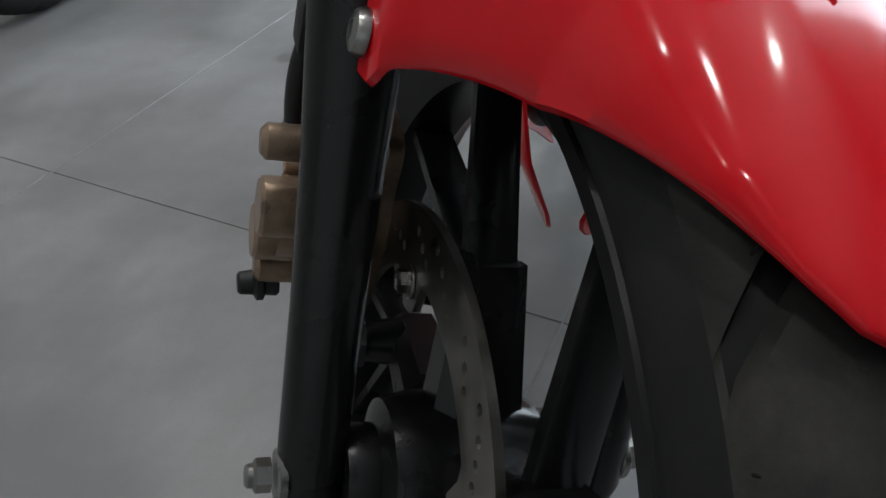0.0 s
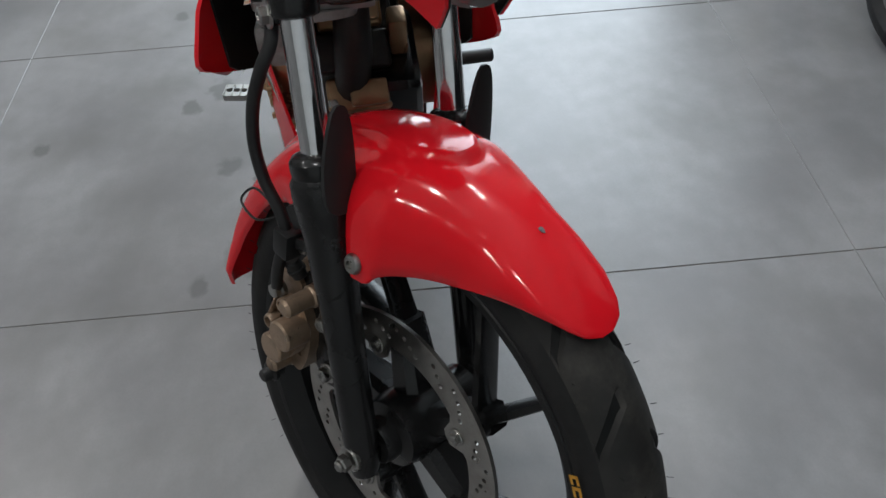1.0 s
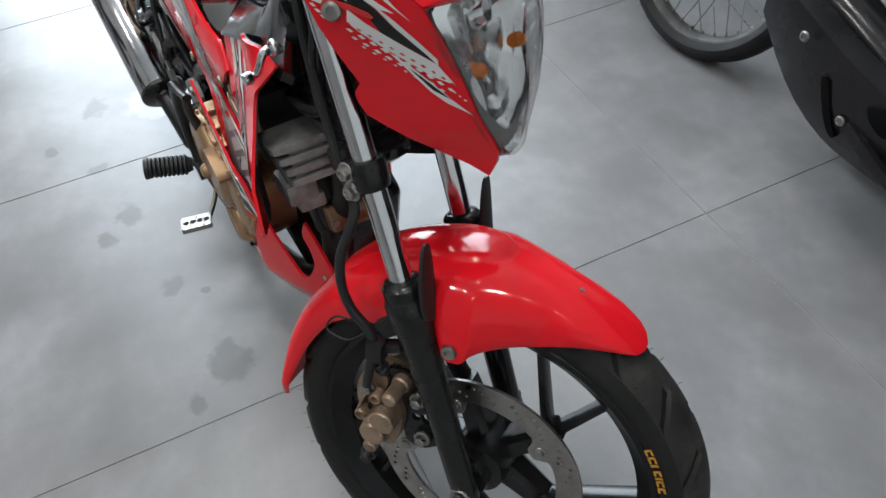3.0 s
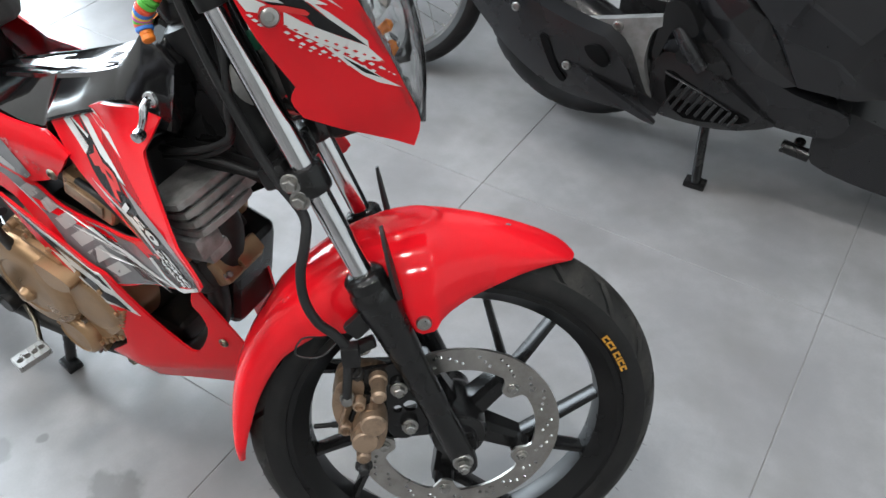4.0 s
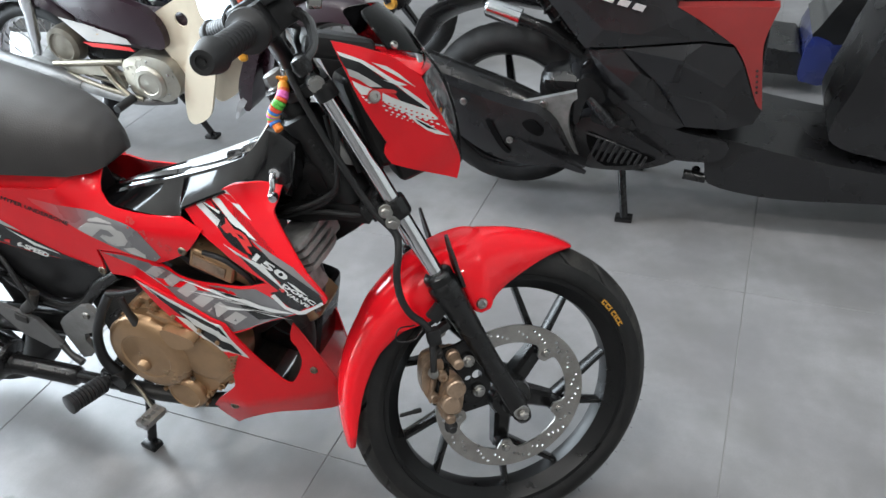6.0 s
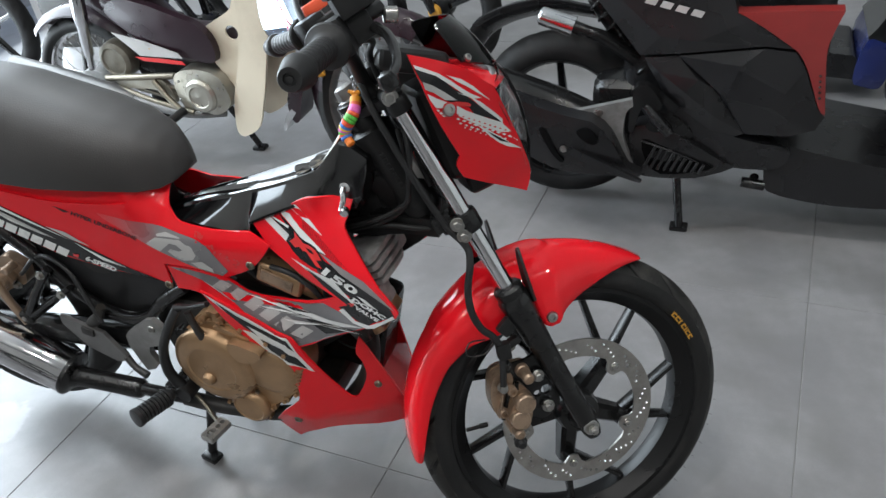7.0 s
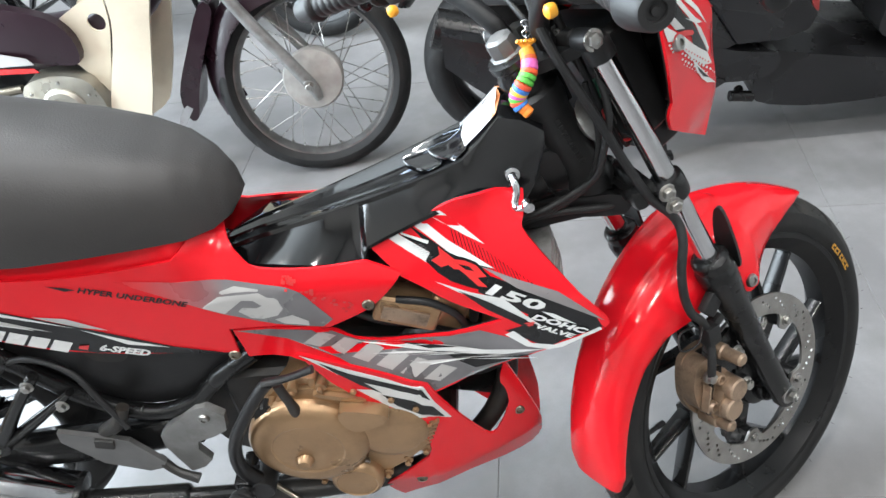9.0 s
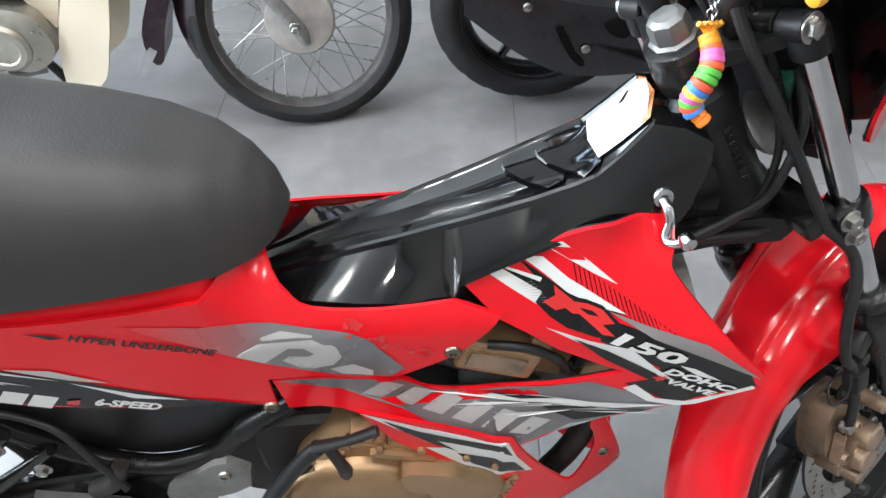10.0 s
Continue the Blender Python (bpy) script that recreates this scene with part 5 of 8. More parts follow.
tube(g, [(-0.53, -0.085, 0.59), (-0.49, -0.09, 0.585), (-0.46, -0.088, 0.56), (-0.45, -0.08, 0.53)], 0.005)
tube(g, [(-0.62, -0.05, 0.56), (-0.56, -0.075, 0.548), (-0.5, -0.08, 0.54)], 0.006)
part("breather_hose", g, SOFT, bike)
g = Geo()
block(g, (0.30, 0.10, 0.10), pose(-0.60, 0, 0.55, 0, 12, 0), 0.03, 3)
part("air_box", g, BLACK, bike)

# dark fan housing behind the opening of the belly panel
g = Geo()
block(g, (0.13, 0.09, 0.18), pose(-0.450, 0.03, 0.395, 0, 15, 0), 0.02, 3)
part("fan_housing", g, SATIN, bike, "dark housing behind the belly opening")
g = Geo()
lathe(g, [(0.052, 0.0), (0.055, 0.006), (0.05, 0.010), (0.042, 0.008), (0.03, 0.002), (0.0, 0.002)], 36, Matrix.Translation((-0.452, -0.006, 0.405)) @ pose(0, 0, 0, 90, 0, 0))
part("fan_ring", g, ENGINE_DARK, bike)
# finned oil cooler in front of the engine
FIN_ALLOY = mat("dark_finned_alloy", (0.25, 0.246, 0.24), 0.55, 0.35, var=0.25, scale=40, bump=0.6, dirt=(0.05, 0.045, 0.04), dirt_amount=0.5, dirt_scale=35)
FIN = Matrix.Translation((-0.357, -0.024, 0.606)) @ pose(0, 0, 0, 0, -14, 0)
g = Geo()
block(g, (0.05, 0.11, 0.05), FIN, 0.006)
block(g, (0.06, 0.04, 0.03), FIN @ Matrix.Translation((-0.012, -0.05, -0.048)), 0.006)
block(g, (0.05, 0.035, 0.02), FIN @ Matrix.Translation((-0.008, -0.042, -0.066)), 0.005)
cooler = part("oil_cooler", g, FIN_ALLOY, bike, "grey finned alloy oil cooler")
for k in range(4):
    g = Geo()
    w = 0.074 - 0.004 * (3 - k)
    o = rounded([(-0.034, -w + 0.012), (-0.026, -w), (0.020, -w), (0.030, -w + 0.014), (0.032, 0.0), (0.028, 0.022), (0.018, 0.034), (-0.026, 0.036), (-0.034, 0.024)], 3)
    prism(g, o, 0.0080, FIN @ Matrix.Translation((0, 0, -0.030 + 0.0155 * k)))
    prism(g, [(x * 0.97, y * 0.97) for x, y in o], 0.0092, FIN @ Matrix.Translation((0, 0, -0.0305 + 0.0155 * k)))
    part("fin", g, FIN_ALLOY, cooler)

# dark inner panel added to hide the bronze cover from the front
g = Geo()
block(g, (0.012, 0.10, 0.13), pose(-0.425, -0.035, 0.60, 0, 12, 0), 0.004)
part("dark_inner_panel", g, BLACK, bike)

MUFFLER_METAL = mat("worn_chrome_muffler", (0.52, 0.52, 0.53), 0.11, 1.0, var=0.12, bump=0.03, dirt=(0.16, 0.14, 0.12), dirt_amount=0.3, dirt_scale=14)
# exhaust
g = Geo()
tube(g, [(-0.43, -0.02, 0.47), (-0.405, -0.03, 0.43), (-0.408, -0.035, 0.36), (-0.44, -0.045, 0.29), (-0.50, -0.06, 0.235), (-0.6, -0.09, 0.222), (-0.72, -0.115, 0.238), (-0.80, -0.122, 0.250)], 0.0155, 18)
part("exhaust_pipe", g, ENGINE_DARK, bike, "dark heat-stained exhaust pipe")
E0, E1 = Vector((-0.80, -0.122, 0.250)), Vector((-1.068, -0.132, 0.262))
g = Geo()
m, h = basis(E0, E1)
lathe(g, [(0.012, 0), (0.013, 0.005), (0.013, 0.10), (0.019, 0.105), (0.0205, 0.11), (0.0205, h - 0.01), (0.026, h)], 28, m)
part("link_pipe", g, SATIN, bike, "satin black link pipe")
E2 = Vector((-1.500, -0.150, 0.478))
g = Geo()
m, h = basis(E1, E2)
lathe(g, [(0.022, -0.012), (0.026, 0.0), (0.042, 0.004), (0.0475, 0.008), (0.048, 0.014), (0.046, 0.018)], 44, m)
part("muffler_cap", g, SATIN, bike)
g = Geo()
lathe(g, [(0.044, 0.012), (0.0465, 0.016), (0.0465, h - 0.03), (0.043, h), (0.03, h + 0.004), (0.022, h - 0.01)], 56, m)
muffler = part("muffler", g, MUFFLER_METAL, bike, "polished chrome muffler")
g = Geo()
lathe(g, [(0.0465, 0.3), (0.0485, 0.301), (0.0485, 0.319), (0.0465, 0.32)], 44, m)
part("muffler_band", g, STEEL, muffler)

# frame tubes, swing arm, rear wheel
g = Geo()
tube(g, [(-0.33, 0, 0.70), (-0.42, 0, 0.66), (-0.55, 0, 0.605), (-0.70, 0, 0.56), (-0.80, 0, 0.50), (-0.86, 0, 0.40)], [0.032, 0.034, 0.032, 0.03, 0.03, 0.03], 16)
for s in (-1, 1):
    tube(g, [(-0.70, s * 0.03, 0.60), (-0.9, s * 0.08, 0.63), (-1.15, s * 0.085, 0.71), (-1.42, s * 0.08, 0.82)], 0.012)
    tube(g, [(-0.735, s * 0.08, 0.512), (-0.80, s * 0.082, 0.47), (-0.85, s * 0.084, 0.425), (-0.92, s * 0.084, 0.41), (-0.995, s * 0.084, 0.45), (-1.08, s * 0.084, 0.545), (-1.2, s * 0.084, 0.66)], 0.0125)
part("frame", g, SATIN, bike)
g = Geo()
flat(g, [(-0.735, 0.515), (-0.80, 0.535), (-0.92, 0.555), (-1.02, 0.58), (-1.08, 0.545), (-0.99, 0.45), (-0.92, 0.415), (-0.85, 0.43), (-0.79, 0.475)], -0.062, -0.072, 3)
side_cover = part("side_cover", g, BLACK, bike, "black plastic side cover")
g = Geo()
flat(g, [(-0.975, 0.545), (-0.925, 0.538), (-0.915, 0.52), (-0.93, 0.508), (-0.965, 0.515)], -0.072, -0.0735, 3)
part("side_cover_recess", g, ENGINE_DARK, side_cover)
g = Geo()
block(g, (0.2, 0.13, 0.16), pose(-0.9, 0.0, 0.62, 0, -14, 0), 0.03, 3)
part("battery_box", g, BLACK, bike)
for s in (-1, 1):
    g = Geo()
    tube(g, [(-0.87, s * 0.070, 0.355), (-1.05, s * 0.078, 0.345), (-1.33, s * 0.085, 0.332)], [0.02, 0.022, 0.018], 14, flat=1.5)
    part("swing_arm", g, SATIN, bike)
REAR = Matrix.Translation((-1.332, 0, 0.332))
part("rear_tyre", tyre_geo(0.284, 0.047, 0.221, 260, 26).moved(REAR), RUBBER, bike)
g = Geo()
lathe(g, rim, 90, REAR @ WHEEL_AXIS, True)
rear_rim = part("rear_rim", g, BLACK_GLOSS, bike)
g = Geo()
lathe(g, [(0.012, -0.07), (0.03, -0.066), (0.05, -0.04), (0.05, 0.04), (0.03, 0.066), (0.012, 0.07)], 28, REAR @ WHEEL_AXIS)
part("rear_hub", g, SATIN, rear_rim)
for k in range(5):
    g = Geo()
    a = 8 + 72 * k
    bar_between(g, ring_point(a - 6, 0.03), ring_point(a, 0.113), 0.03, 0.024, 0.05, 0.034)
    bar_between(g, ring_point(a - 1, 0.1), ring_point(a + 6, 0.2), 0.016, 0.011, 0.03, 0.026)
    bar_between(g, ring_point(a + 2, 0.1), ring_point(a + 36, 0.2), 0.016, 0.011, 0.03, 0.026)
    part("rear_spoke_arm", g.moved(REAR), SATIN, rear_rim)
g = Geo()
sheet(g, circle(0, 0, 0.105, 60), lambda u, v, d: (u, -0.0685 + d, v), 0.004, [circle(0, 0, 0.075, 40)] + [circle(0.09 * math.cos(a), 0.09 * math.sin(a), 0.004, 8) for a in np.linspace(0, 6.28, 19)[:-1]], 0)
part("rear_brake_disc", g.moved(REAR), DISC, rear_rim)
g = Geo()
flat(g, [(-1.254, 0.458), (-1.22, 0.495), (-1.17, 0.528), (-1.143, 0.522), (-1.125, 0.505), (-1.135, 0.468), (-1.16, 0.455), (-1.20, 0.437), (-1.238, 0.415)], -0.066, -0.088)
flat(g, [(-1.235, 0.46), (-1.20, 0.492), (-1.17, 0.50), (-1.15, 0.48), (-1.18, 0.458), (-1.21, 0.44)], -0.086, -0.104)
rear_caliper = part("rear_caliper", g, CALIPER, bike, "bronze rear brake caliper, dirty")
for x, z, r in ((-1.178, 0.482, 0.017), (-1.212, 0.462, 0.015)):
    g = Geo()
    cyl(g, (x, -0.1, z), (x, -0.116, z), r, r * 0.95, 26, 0.002)
    part("piston_housing", g, CALIPER, rear_caliper)
for x, z in ((-1.145, 0.512), (-1.232, 0.428)):
    g = Geo()
    cyl(g, (x, -0.075, z), (x, -0.115, z), 0.009, 0.0085, 18, 0.002)
    part("slide_pin_boss", g, CALIPER, rear_caliper)
for x, z in ((-1.16, 0.46), (-1.195, 0.515)):
    g = Geo()
    bolt(g, (x, -0.09, z), (0, -1, 0), 0.007, 0.007)
    part("caliper_bolt", g, STEEL, rear_caliper)
g = Geo()
tube(g, [(-1.178, -0.118, 0.487), (-1.165, -0.12, 0.43), (-1.150, -0.118, 0.385)], [0.012, 0.0105, 0.012], 14, flat=0.7)
part("torque_rod", g, CALIPER, bike, "bare bronze brake torque rod")
g = Geo()
tube(g, [(-1.034, -0.105, 0.528), (-1.085, -0.112, 0.47), (-1.136, -0.116, 0.405)], [0.008, 0.009, 0.012], 12)
tube(g, [(-1.004, -0.1, 0.484), (-1.07, -0.108, 0.44), (-1.138, -0.112, 0.395)], [0.009, 0.014, 0.016], 12, flat=0.6)
cyl(g, (-1.14, -0.09, 0.402), (-1.14, -0.128, 0.402), 0.017, seg=20, bev=0.003)
part("brake_linkage", g, SATIN, bike, "black rear brake linkage")
for x, z in ((-1.14, 0.402), (-1.036, 0.526), (-1.006, 0.483)):
    g = Geo()
    bolt(g, (x, -0.122, z), (0, -1, 0), 0.0065, 0.006)
    part("linkage_bolt", g, STEEL, bike)
g = Geo()
tube(g, [(-1.12, -0.1, 0.50), (-1.06, -0.09, 0.545), (-0.99, -0.1, 0.53), (-0.96, -0.11, 0.47), (-0.94, -0.118, 0.42)], 0.0045)
part("rear_brake_hose", g, SOFT, bike)
g = Geo()
lathe(g, [(0.011, 0), (0.011, 0.16)], 18, Matrix.Translation((-1.10, -0.04, 0.62)) @ pose(0, 0, 0, 0, 200, 0))
coil = [(-1.105 - 0.00008 * a + 0.022 * math.cos(radians(a)), -0.04 + 0.022 * math.sin(radians(a)), 0.60 - 0.00005 * a) for a in range(0, 2700, 30)]
tube(g, coil, 0.004, 8, 1)
part("shock_absorber", g, SATIN, bike)
g = Geo()
flat(g, [(-1.045, 0.422), (-0.95, 0.392), (-0.915, 0.335), (-0.925, 0.322), (-0.945, 0.318), (-1.005, 0.345), (-1.048, 0.40)], -0.112, -0.120, 0)
plate = part("heel_plate", g, DULL_ALLOY, bike, "grey alloy heel guard plate")
g = Geo()
block(g, (0.028, 0.006, 0.018), pose(-0.985, -0.122, 0.392, 0, 15, 0), 0.003)
part("plate_recess", g, ENGINE_DARK, plate)
g = Geo()
tube(g, [(-0.93, -0.11, 0.335), (-0.905, -0.12, 0.312), (-0.875, -0.125, 0.298)], [0.008, 0.0065, 0.008], 10)
part("brake_push_rod", g, ENGINE_DARK, bike)
g = Geo()
tube(g, [(-0.985, -0.105, 0.40), (-0.955, -0.11, 0.425), (-0.94, -0.105, 0.45)], [0.012, 0.011, 0.009], 12)
part("rear_master_cylinder", g, ENGINE_DARK, bike)

# foot peg hanger, pegs, pedals and stand
g = Geo()
flat(g, [(-0.912, 0.378), (-0.90, 0.392), (-0.843, 0.432), (-0.828, 0.434), (-0.806, 0.412), (-0.812, 0.380), (-0.836, 0.366), (-0.862, 0.358), (-0.868, 0.340), (-0.856, 0.312), (-0.872, 0.296), (-0.895, 0.288), (-0.905, 0.32), (-0.914, 0.352)], -0.092, -0.104, 0)
hanger = part("peg_hanger", g, ALLOY, bike, "grey alloy footrest hanger")
g = Geo()
round_screw(g, (-0.836, -0.104, 0.410), (0, -1, 0), 0.0085, 0.005)
part("hanger_bolt", g, STEEL, hanger)
for s in (-1, 1):
    g = Geo()
    p0, p1 = Vector((-0.800, s * 0.152, 0.290)), Vector((-0.822, s * 0.232, 0.300))
    m, h = basis(p0, p1)
    prof = [(0.012, 0)]
    for k in range(9):
        z0 = 0.008 + k * (h - 0.016) / 9
        prof += [(0.0145, z0), (0.0185, z0 + 0.002), (0.0185, z0 + 0.006), (0.0145, z0 + 0.008)]
    prof += [(0.0195, h - 0.008), (0.0195, h - 0.001), (0.017, h)]
    lathe(g, prof, 20, m)
    peg = part("foot_peg", g, SOFT, bike, "ribbed black rubber foot peg")
    g = Geo()
    cyl(g, (-0.80, s * 0.09, 0.300), p0, 0.011)
    block(g, (0.04, 0.035, 0.03), pose(-0.797, s * 0.13, 0.292, 0, 0, 0), 0.006)
    part("peg_pivot", g, SATIN, peg)
# kick starter lever, folded up
g = Geo()
tube(g, [(-0.775, -0.135, 0.29), (-0.797, -0.138, 0.335), (-0.787, -0.14, 0.395), (-0.755, -0.142, 0.453), (-0.722, -0.142, 0.50), (-0.706, -0.142, 0.518)], [0.0125, 0.0105, 0.0095, 0.0088, 0.0085, 0.0085], 14)
tube(g, [(-0.712, -0.142, 0.517), (-0.68, -0.14, 0.522), (-0.645, -0.136, 0.531)], [0.009, 0.0065, 0.0075], 12, flat=0.7)
cyl(g, (-0.775, -0.105, 0.29), (-0.775, -0.15, 0.29), 0.018, seg=22)
part("kick_starter", g, BLACK, bike, "black kick starter lever folded against the engine")
# brake pedal
g = Geo()
tube(g, [(-0.785, -0.12, 0.285), (-0.745, -0.135, 0.258), (-0.720, -0.15, 0.250), (-0.695, -0.165, 0.250)], 0.0042)
pedal_arm = part("brake_pedal_arm", g, SCREW, bike)
g = Geo()
PM = Matrix.Translation((-0.682, -0.190, 0.255)) @ pose(0, 0, 0, 0, 0, -12)
prism(g, [(-0.013, -0.026), (0.013, -0.026), (0.015, -0.024), (0.015, 0.024), (0.013, 0.026), (-0.013, 0.026), (-0.015, 0.024), (-0.015, -0.024)], 0.010, PM, [circle(0.0, y, 0.0052, 10) for y in (-0.017, -0.005, 0.007, 0.018)])
for y in (-0.024, -0.011, 0.001, 0.0125, 0.024):
    block(g, (0.028, 0.003, 0.006), PM @ Matrix.Translation((0, y, 0.008)), 0.0008, 1)
part("pedal_pad", g, STEEL, pedal_arm, "serrated steel brake pedal pad")
# gear lever on the left
g = Geo()
tube(g, [(-0.73, 0.12, 0.30), (-0.67, 0.15, 0.305), (-0.63, 0.155, 0.31)], 0.006)
part("gear_lever", g, ENGINE_DARK, bike)
g = Geo()
cyl(g, (-0.63, 0.14, 0.31), (-0.63, 0.205, 0.31), 0.0105, seg=16, bev=0.003)
part("gear_lever_rubber", g, SOFT, bike)
# centre stand
g = Geo()
for s in (-1, 1):
    tube(g, [(-0.80, s * 0.045, 0.24), (-0.825, s * 0.055, 0.14), (-0.848, s * 0.075, 0.02)], 0.0105)
    block(g, (0.042, 0.030, 0.014), pose(-0.85, s * 0.08, 0.0075, 0, 0, 12 * s), 0.004)
tube(g, [(-0.815, -0.05, 0.18), (-0.815, 0.05, 0.18)], 0.008, steps=1)
part("centre_stand", g, SATIN, bike, "black steel centre stand")

# steering column surroundings: cables, frame gusset and the dark tray below
for pts, r in (([(-0.272, -0.030, 0.845), (-0.262, -0.046, 0.800), (-0.268, -0.050, 0.755), (-0.276, -0.048, 0.722), (-0.300, -0.046, 0.700), (-0.340, -0.050, 0.680), (-0.390, -0.050, 0.662)], 0.0042), ([(-0.285, -0.024, 0.830), (-0.272, -0.038, 0.770), (-0.280, -0.042, 0.716), (-0.305, -0.044, 0.689), (-0.345, -0.047, 0.669), (-0.395, -0.047, 0.652)], 0.0038), ([(-0.235, -0.018, 0.660), (-0.270, -0.034, 0.664), (-0.320, -0.040, 0.668), (-0.40, -0.045, 0.660)], 0.0048)):
    g = Geo()
    tube(g, pts, r)
    part("cable", g, SOFT, bike)
g = Geo()
prism(g, rounded([(-0.400, 0.735), (-0.338, 0.800), (-0.310, 0.785), (-0.274, 0.688), (-0.285, 0.672), (-0.330, 0.668), (-0.42, 0.664)], 3), 0.046, Matrix.Translation((0, 0.023, 0)) @ pose(0, 0, 0, 90, 0, 0), (), 0.006)
prism(g, rounded([(-0.335, 0.745), (-0.318, 0.742), (-0.306, 0.708), (-0.312, 0.700), (-0.345, 0.712)], 2), 0.052, Matrix.Translation((0, 0.026, 0)) @ pose(0, 0, 0, 90, 0, 0))
part("head_gusset", g, SATIN, bike, "black frame gusset behind the steering head")
g = Geo()
prism(g, rounded([(-0.235, 0.676), (-0.300, 0.680), (-0.42, 0.668), (-0.42, 0.640), (-0.350, 0.640), (-0.290, 0.650), (-0.240, 0.648)], 2), 0.064, Matrix.Translation((0, 0.032, 0)) @ pose(0, 0, 0, 90, 0, 0))
part("wiring_tray", g, BLACK, bike, "dark plastic tray below the steering head")
# bag hook on the spine cover
g = Geo()
round_screw(g, (-0.372, -0.056, 0.742), (0.1, -1, 0.3), 0.010, 0.006)
tube(g, [(-0.372, -0.062, 0.742), (-0.370, -0.071, 0.739), (-0.369, -0.076, 0.730), (-0.372, -0.080, 0.720), (-0.371, -0.086, 0.716), (-0.366, -0.092, 0.719), (-0.360, -0.095, 0.724)], [0.0055, 0.005, 0.0046, 0.0046, 0.0044, 0.004, 0.004], 14)
lathe(g, [(0.0, -0.006), (0.0065, -0.005), (0.0075, 0), (0.0065, 0.005), (0.0, 0.006)], 18, Matrix.Translation((-0.358, -0.096, 0.725)) @ pose(0, 0, 0, 90, 0, 10))
part("bag_hook", g, CHROME, bike, "chrome bag hook")
# panel screws
for x, z, w in ((-0.564, 0.594, w_tail), (-0.757, 0.524, w_tail), (-0.393, 0.320, w_belly), (-0.547, 0.248, w_belly)):
    g = Geo()
    round_screw(g, (x, -w(x, z) + 0.001, z), (0, -1, 0), 0.0085, 0.0045)
    part("panel_screw", g, SCREW, bike)

# ---- prints on the red bodywork ----


def side_print(name, outline, width, material, parent, lift=0.0005, label="", grid=0.009, left=False):
    g = Geo()
    lift += 0.0006 if width is w_tail else 0.0
    v, f = fill(outline, (), grid)
    g.add([(x, -(width(x, z) + lift), z) for x, z in v], f)
    made = part(name, g, material, parent, label)
    return made


def lamp_print(name, outline, material, lift=0.0005, label=""):
    g = Geo()
    v, f = fill(outline, (), 0.012)
    g.add([(x, -(w_lamp(x, z) + lift), z) for x, z in v], f)
    return spart(name, g, material, right_lamp_cowl, label, drop=LAMP_DROP)


def side_words(text, size, x, z, deg, width, material, parent, shear=0.25, stretch=1.0, lift=0.0012, bold=0.0):
    v, f = lettering(text, size, shear, bold)
    c, s = math.cos(radians(deg)), math.sin(radians(deg))
    g = Geo()
    pts = []
    for px, py, _ in v:
        px *= stretch
        u, w = x + px * c - py * s, z + px * s + py * c
        pts.append((u, -(width(u, w) + lift), w))
    g.add(pts, f)
    return part("lettering", g, material, parent, f"printed words {text}")


def slanted_bars(n, x, z, deg, step, wide, high, width, material, parent, lift=0.001, lean=0.35, name="maker_mark", gap=0.45):
    """Plain slanted bar shapes where a maker's name stands."""
    c, s = math.cos(radians(deg)), math.sin(radians(deg))
    for i in range(n):
        shape = [(0, 0), (wide, 0), (wide, 1), (0, 1)]
        q = []
        for a, b in shape:
            px, py = i * step + a + b * high * lean, b * high
            q.append((x + px * c - py * s, z + px * s + py * c))
        v, f = fill(q, (), 0)
        g = Geo()
        g.add([(u, -(width(u, w) + lift), w) for u, w in v], f)
        made = part(name, g, material, parent)
    return made


sc, tl, bl = side_cowl, tail, belly
side_print("grey_field", [(-0.742, 0.566), (-0.70, 0.565), (-0.62, 0.552), (-0.59, 0.532), (-0.545, 0.524), (-0.47, 0.531), (-0.43, 0.545), (-0.39, 0.535), (-0.347, 0.524), (-0.41, 0.485), (-0.47, 0.449), (-0.515, 0.432), (-0.56, 0.462), (-0.62, 0.506), (-0.68, 0.545)], w_cowl, GREY_DECAL, sc, 0.0004)
slanted_bars(6, -0.662, 0.534, -25, 0.033, 0.022, 0.028, w_cowl, LIGHT_DECAL, sc, 0.0008, 0.55, "light_bar")
side_print("white_streak", [(-0.594, 0.53), (-0.519, 0.517), (-0.439, 0.498), (-0.511, 0.508)], w_cowl, WHITE_DECAL, sc, 0.0011)
side_print("white_streak", [(-0.549, 0.519), (-0.48, 0.516), (-0.428, 0.51), (-0.352, 0.521), (-0.414, 0.501), (-0.482, 0.504)], w_cowl, WHITE_DECAL, sc, 0.0012)
side_print("white_streak", [(-0.58, 0.509), (-0.522, 0.492), (-0.444, 0.493), (-0.504, 0.484)], w_cowl, WHITE_DECAL, sc, 0.0011)
side_print("black_streak", [(-0.538, 0.523), (-0.461, 0.513), (-0.5, 0.51)], w_cowl, BLACK_DECAL, sc, 0.0015)
side_print("black_streak", [(-0.482, 0.504), (-0.414, 0.501), (-0.367, 0.51), (-0.442, 0.474), (-0.464, 0.488)], w_cowl, BLACK_DECAL, sc, 0.0015)
for k in range(7):
    x, z = -0.575 + 0.021 * k, 0.509 - 0.003 * k
    side_print("fine_streak", [(x, z), (x + 0.05, z - 0.001 + 0.0015 * k), (x + 0.09, z - 0.004 + 0.003 * k), (x + 0.045, z - 0.004 + 0.0015 * k)], w_cowl, (WHITE_DECAL, BLACK_DECAL, LIGHT_DECAL)[k % 3], sc, 0.0018)
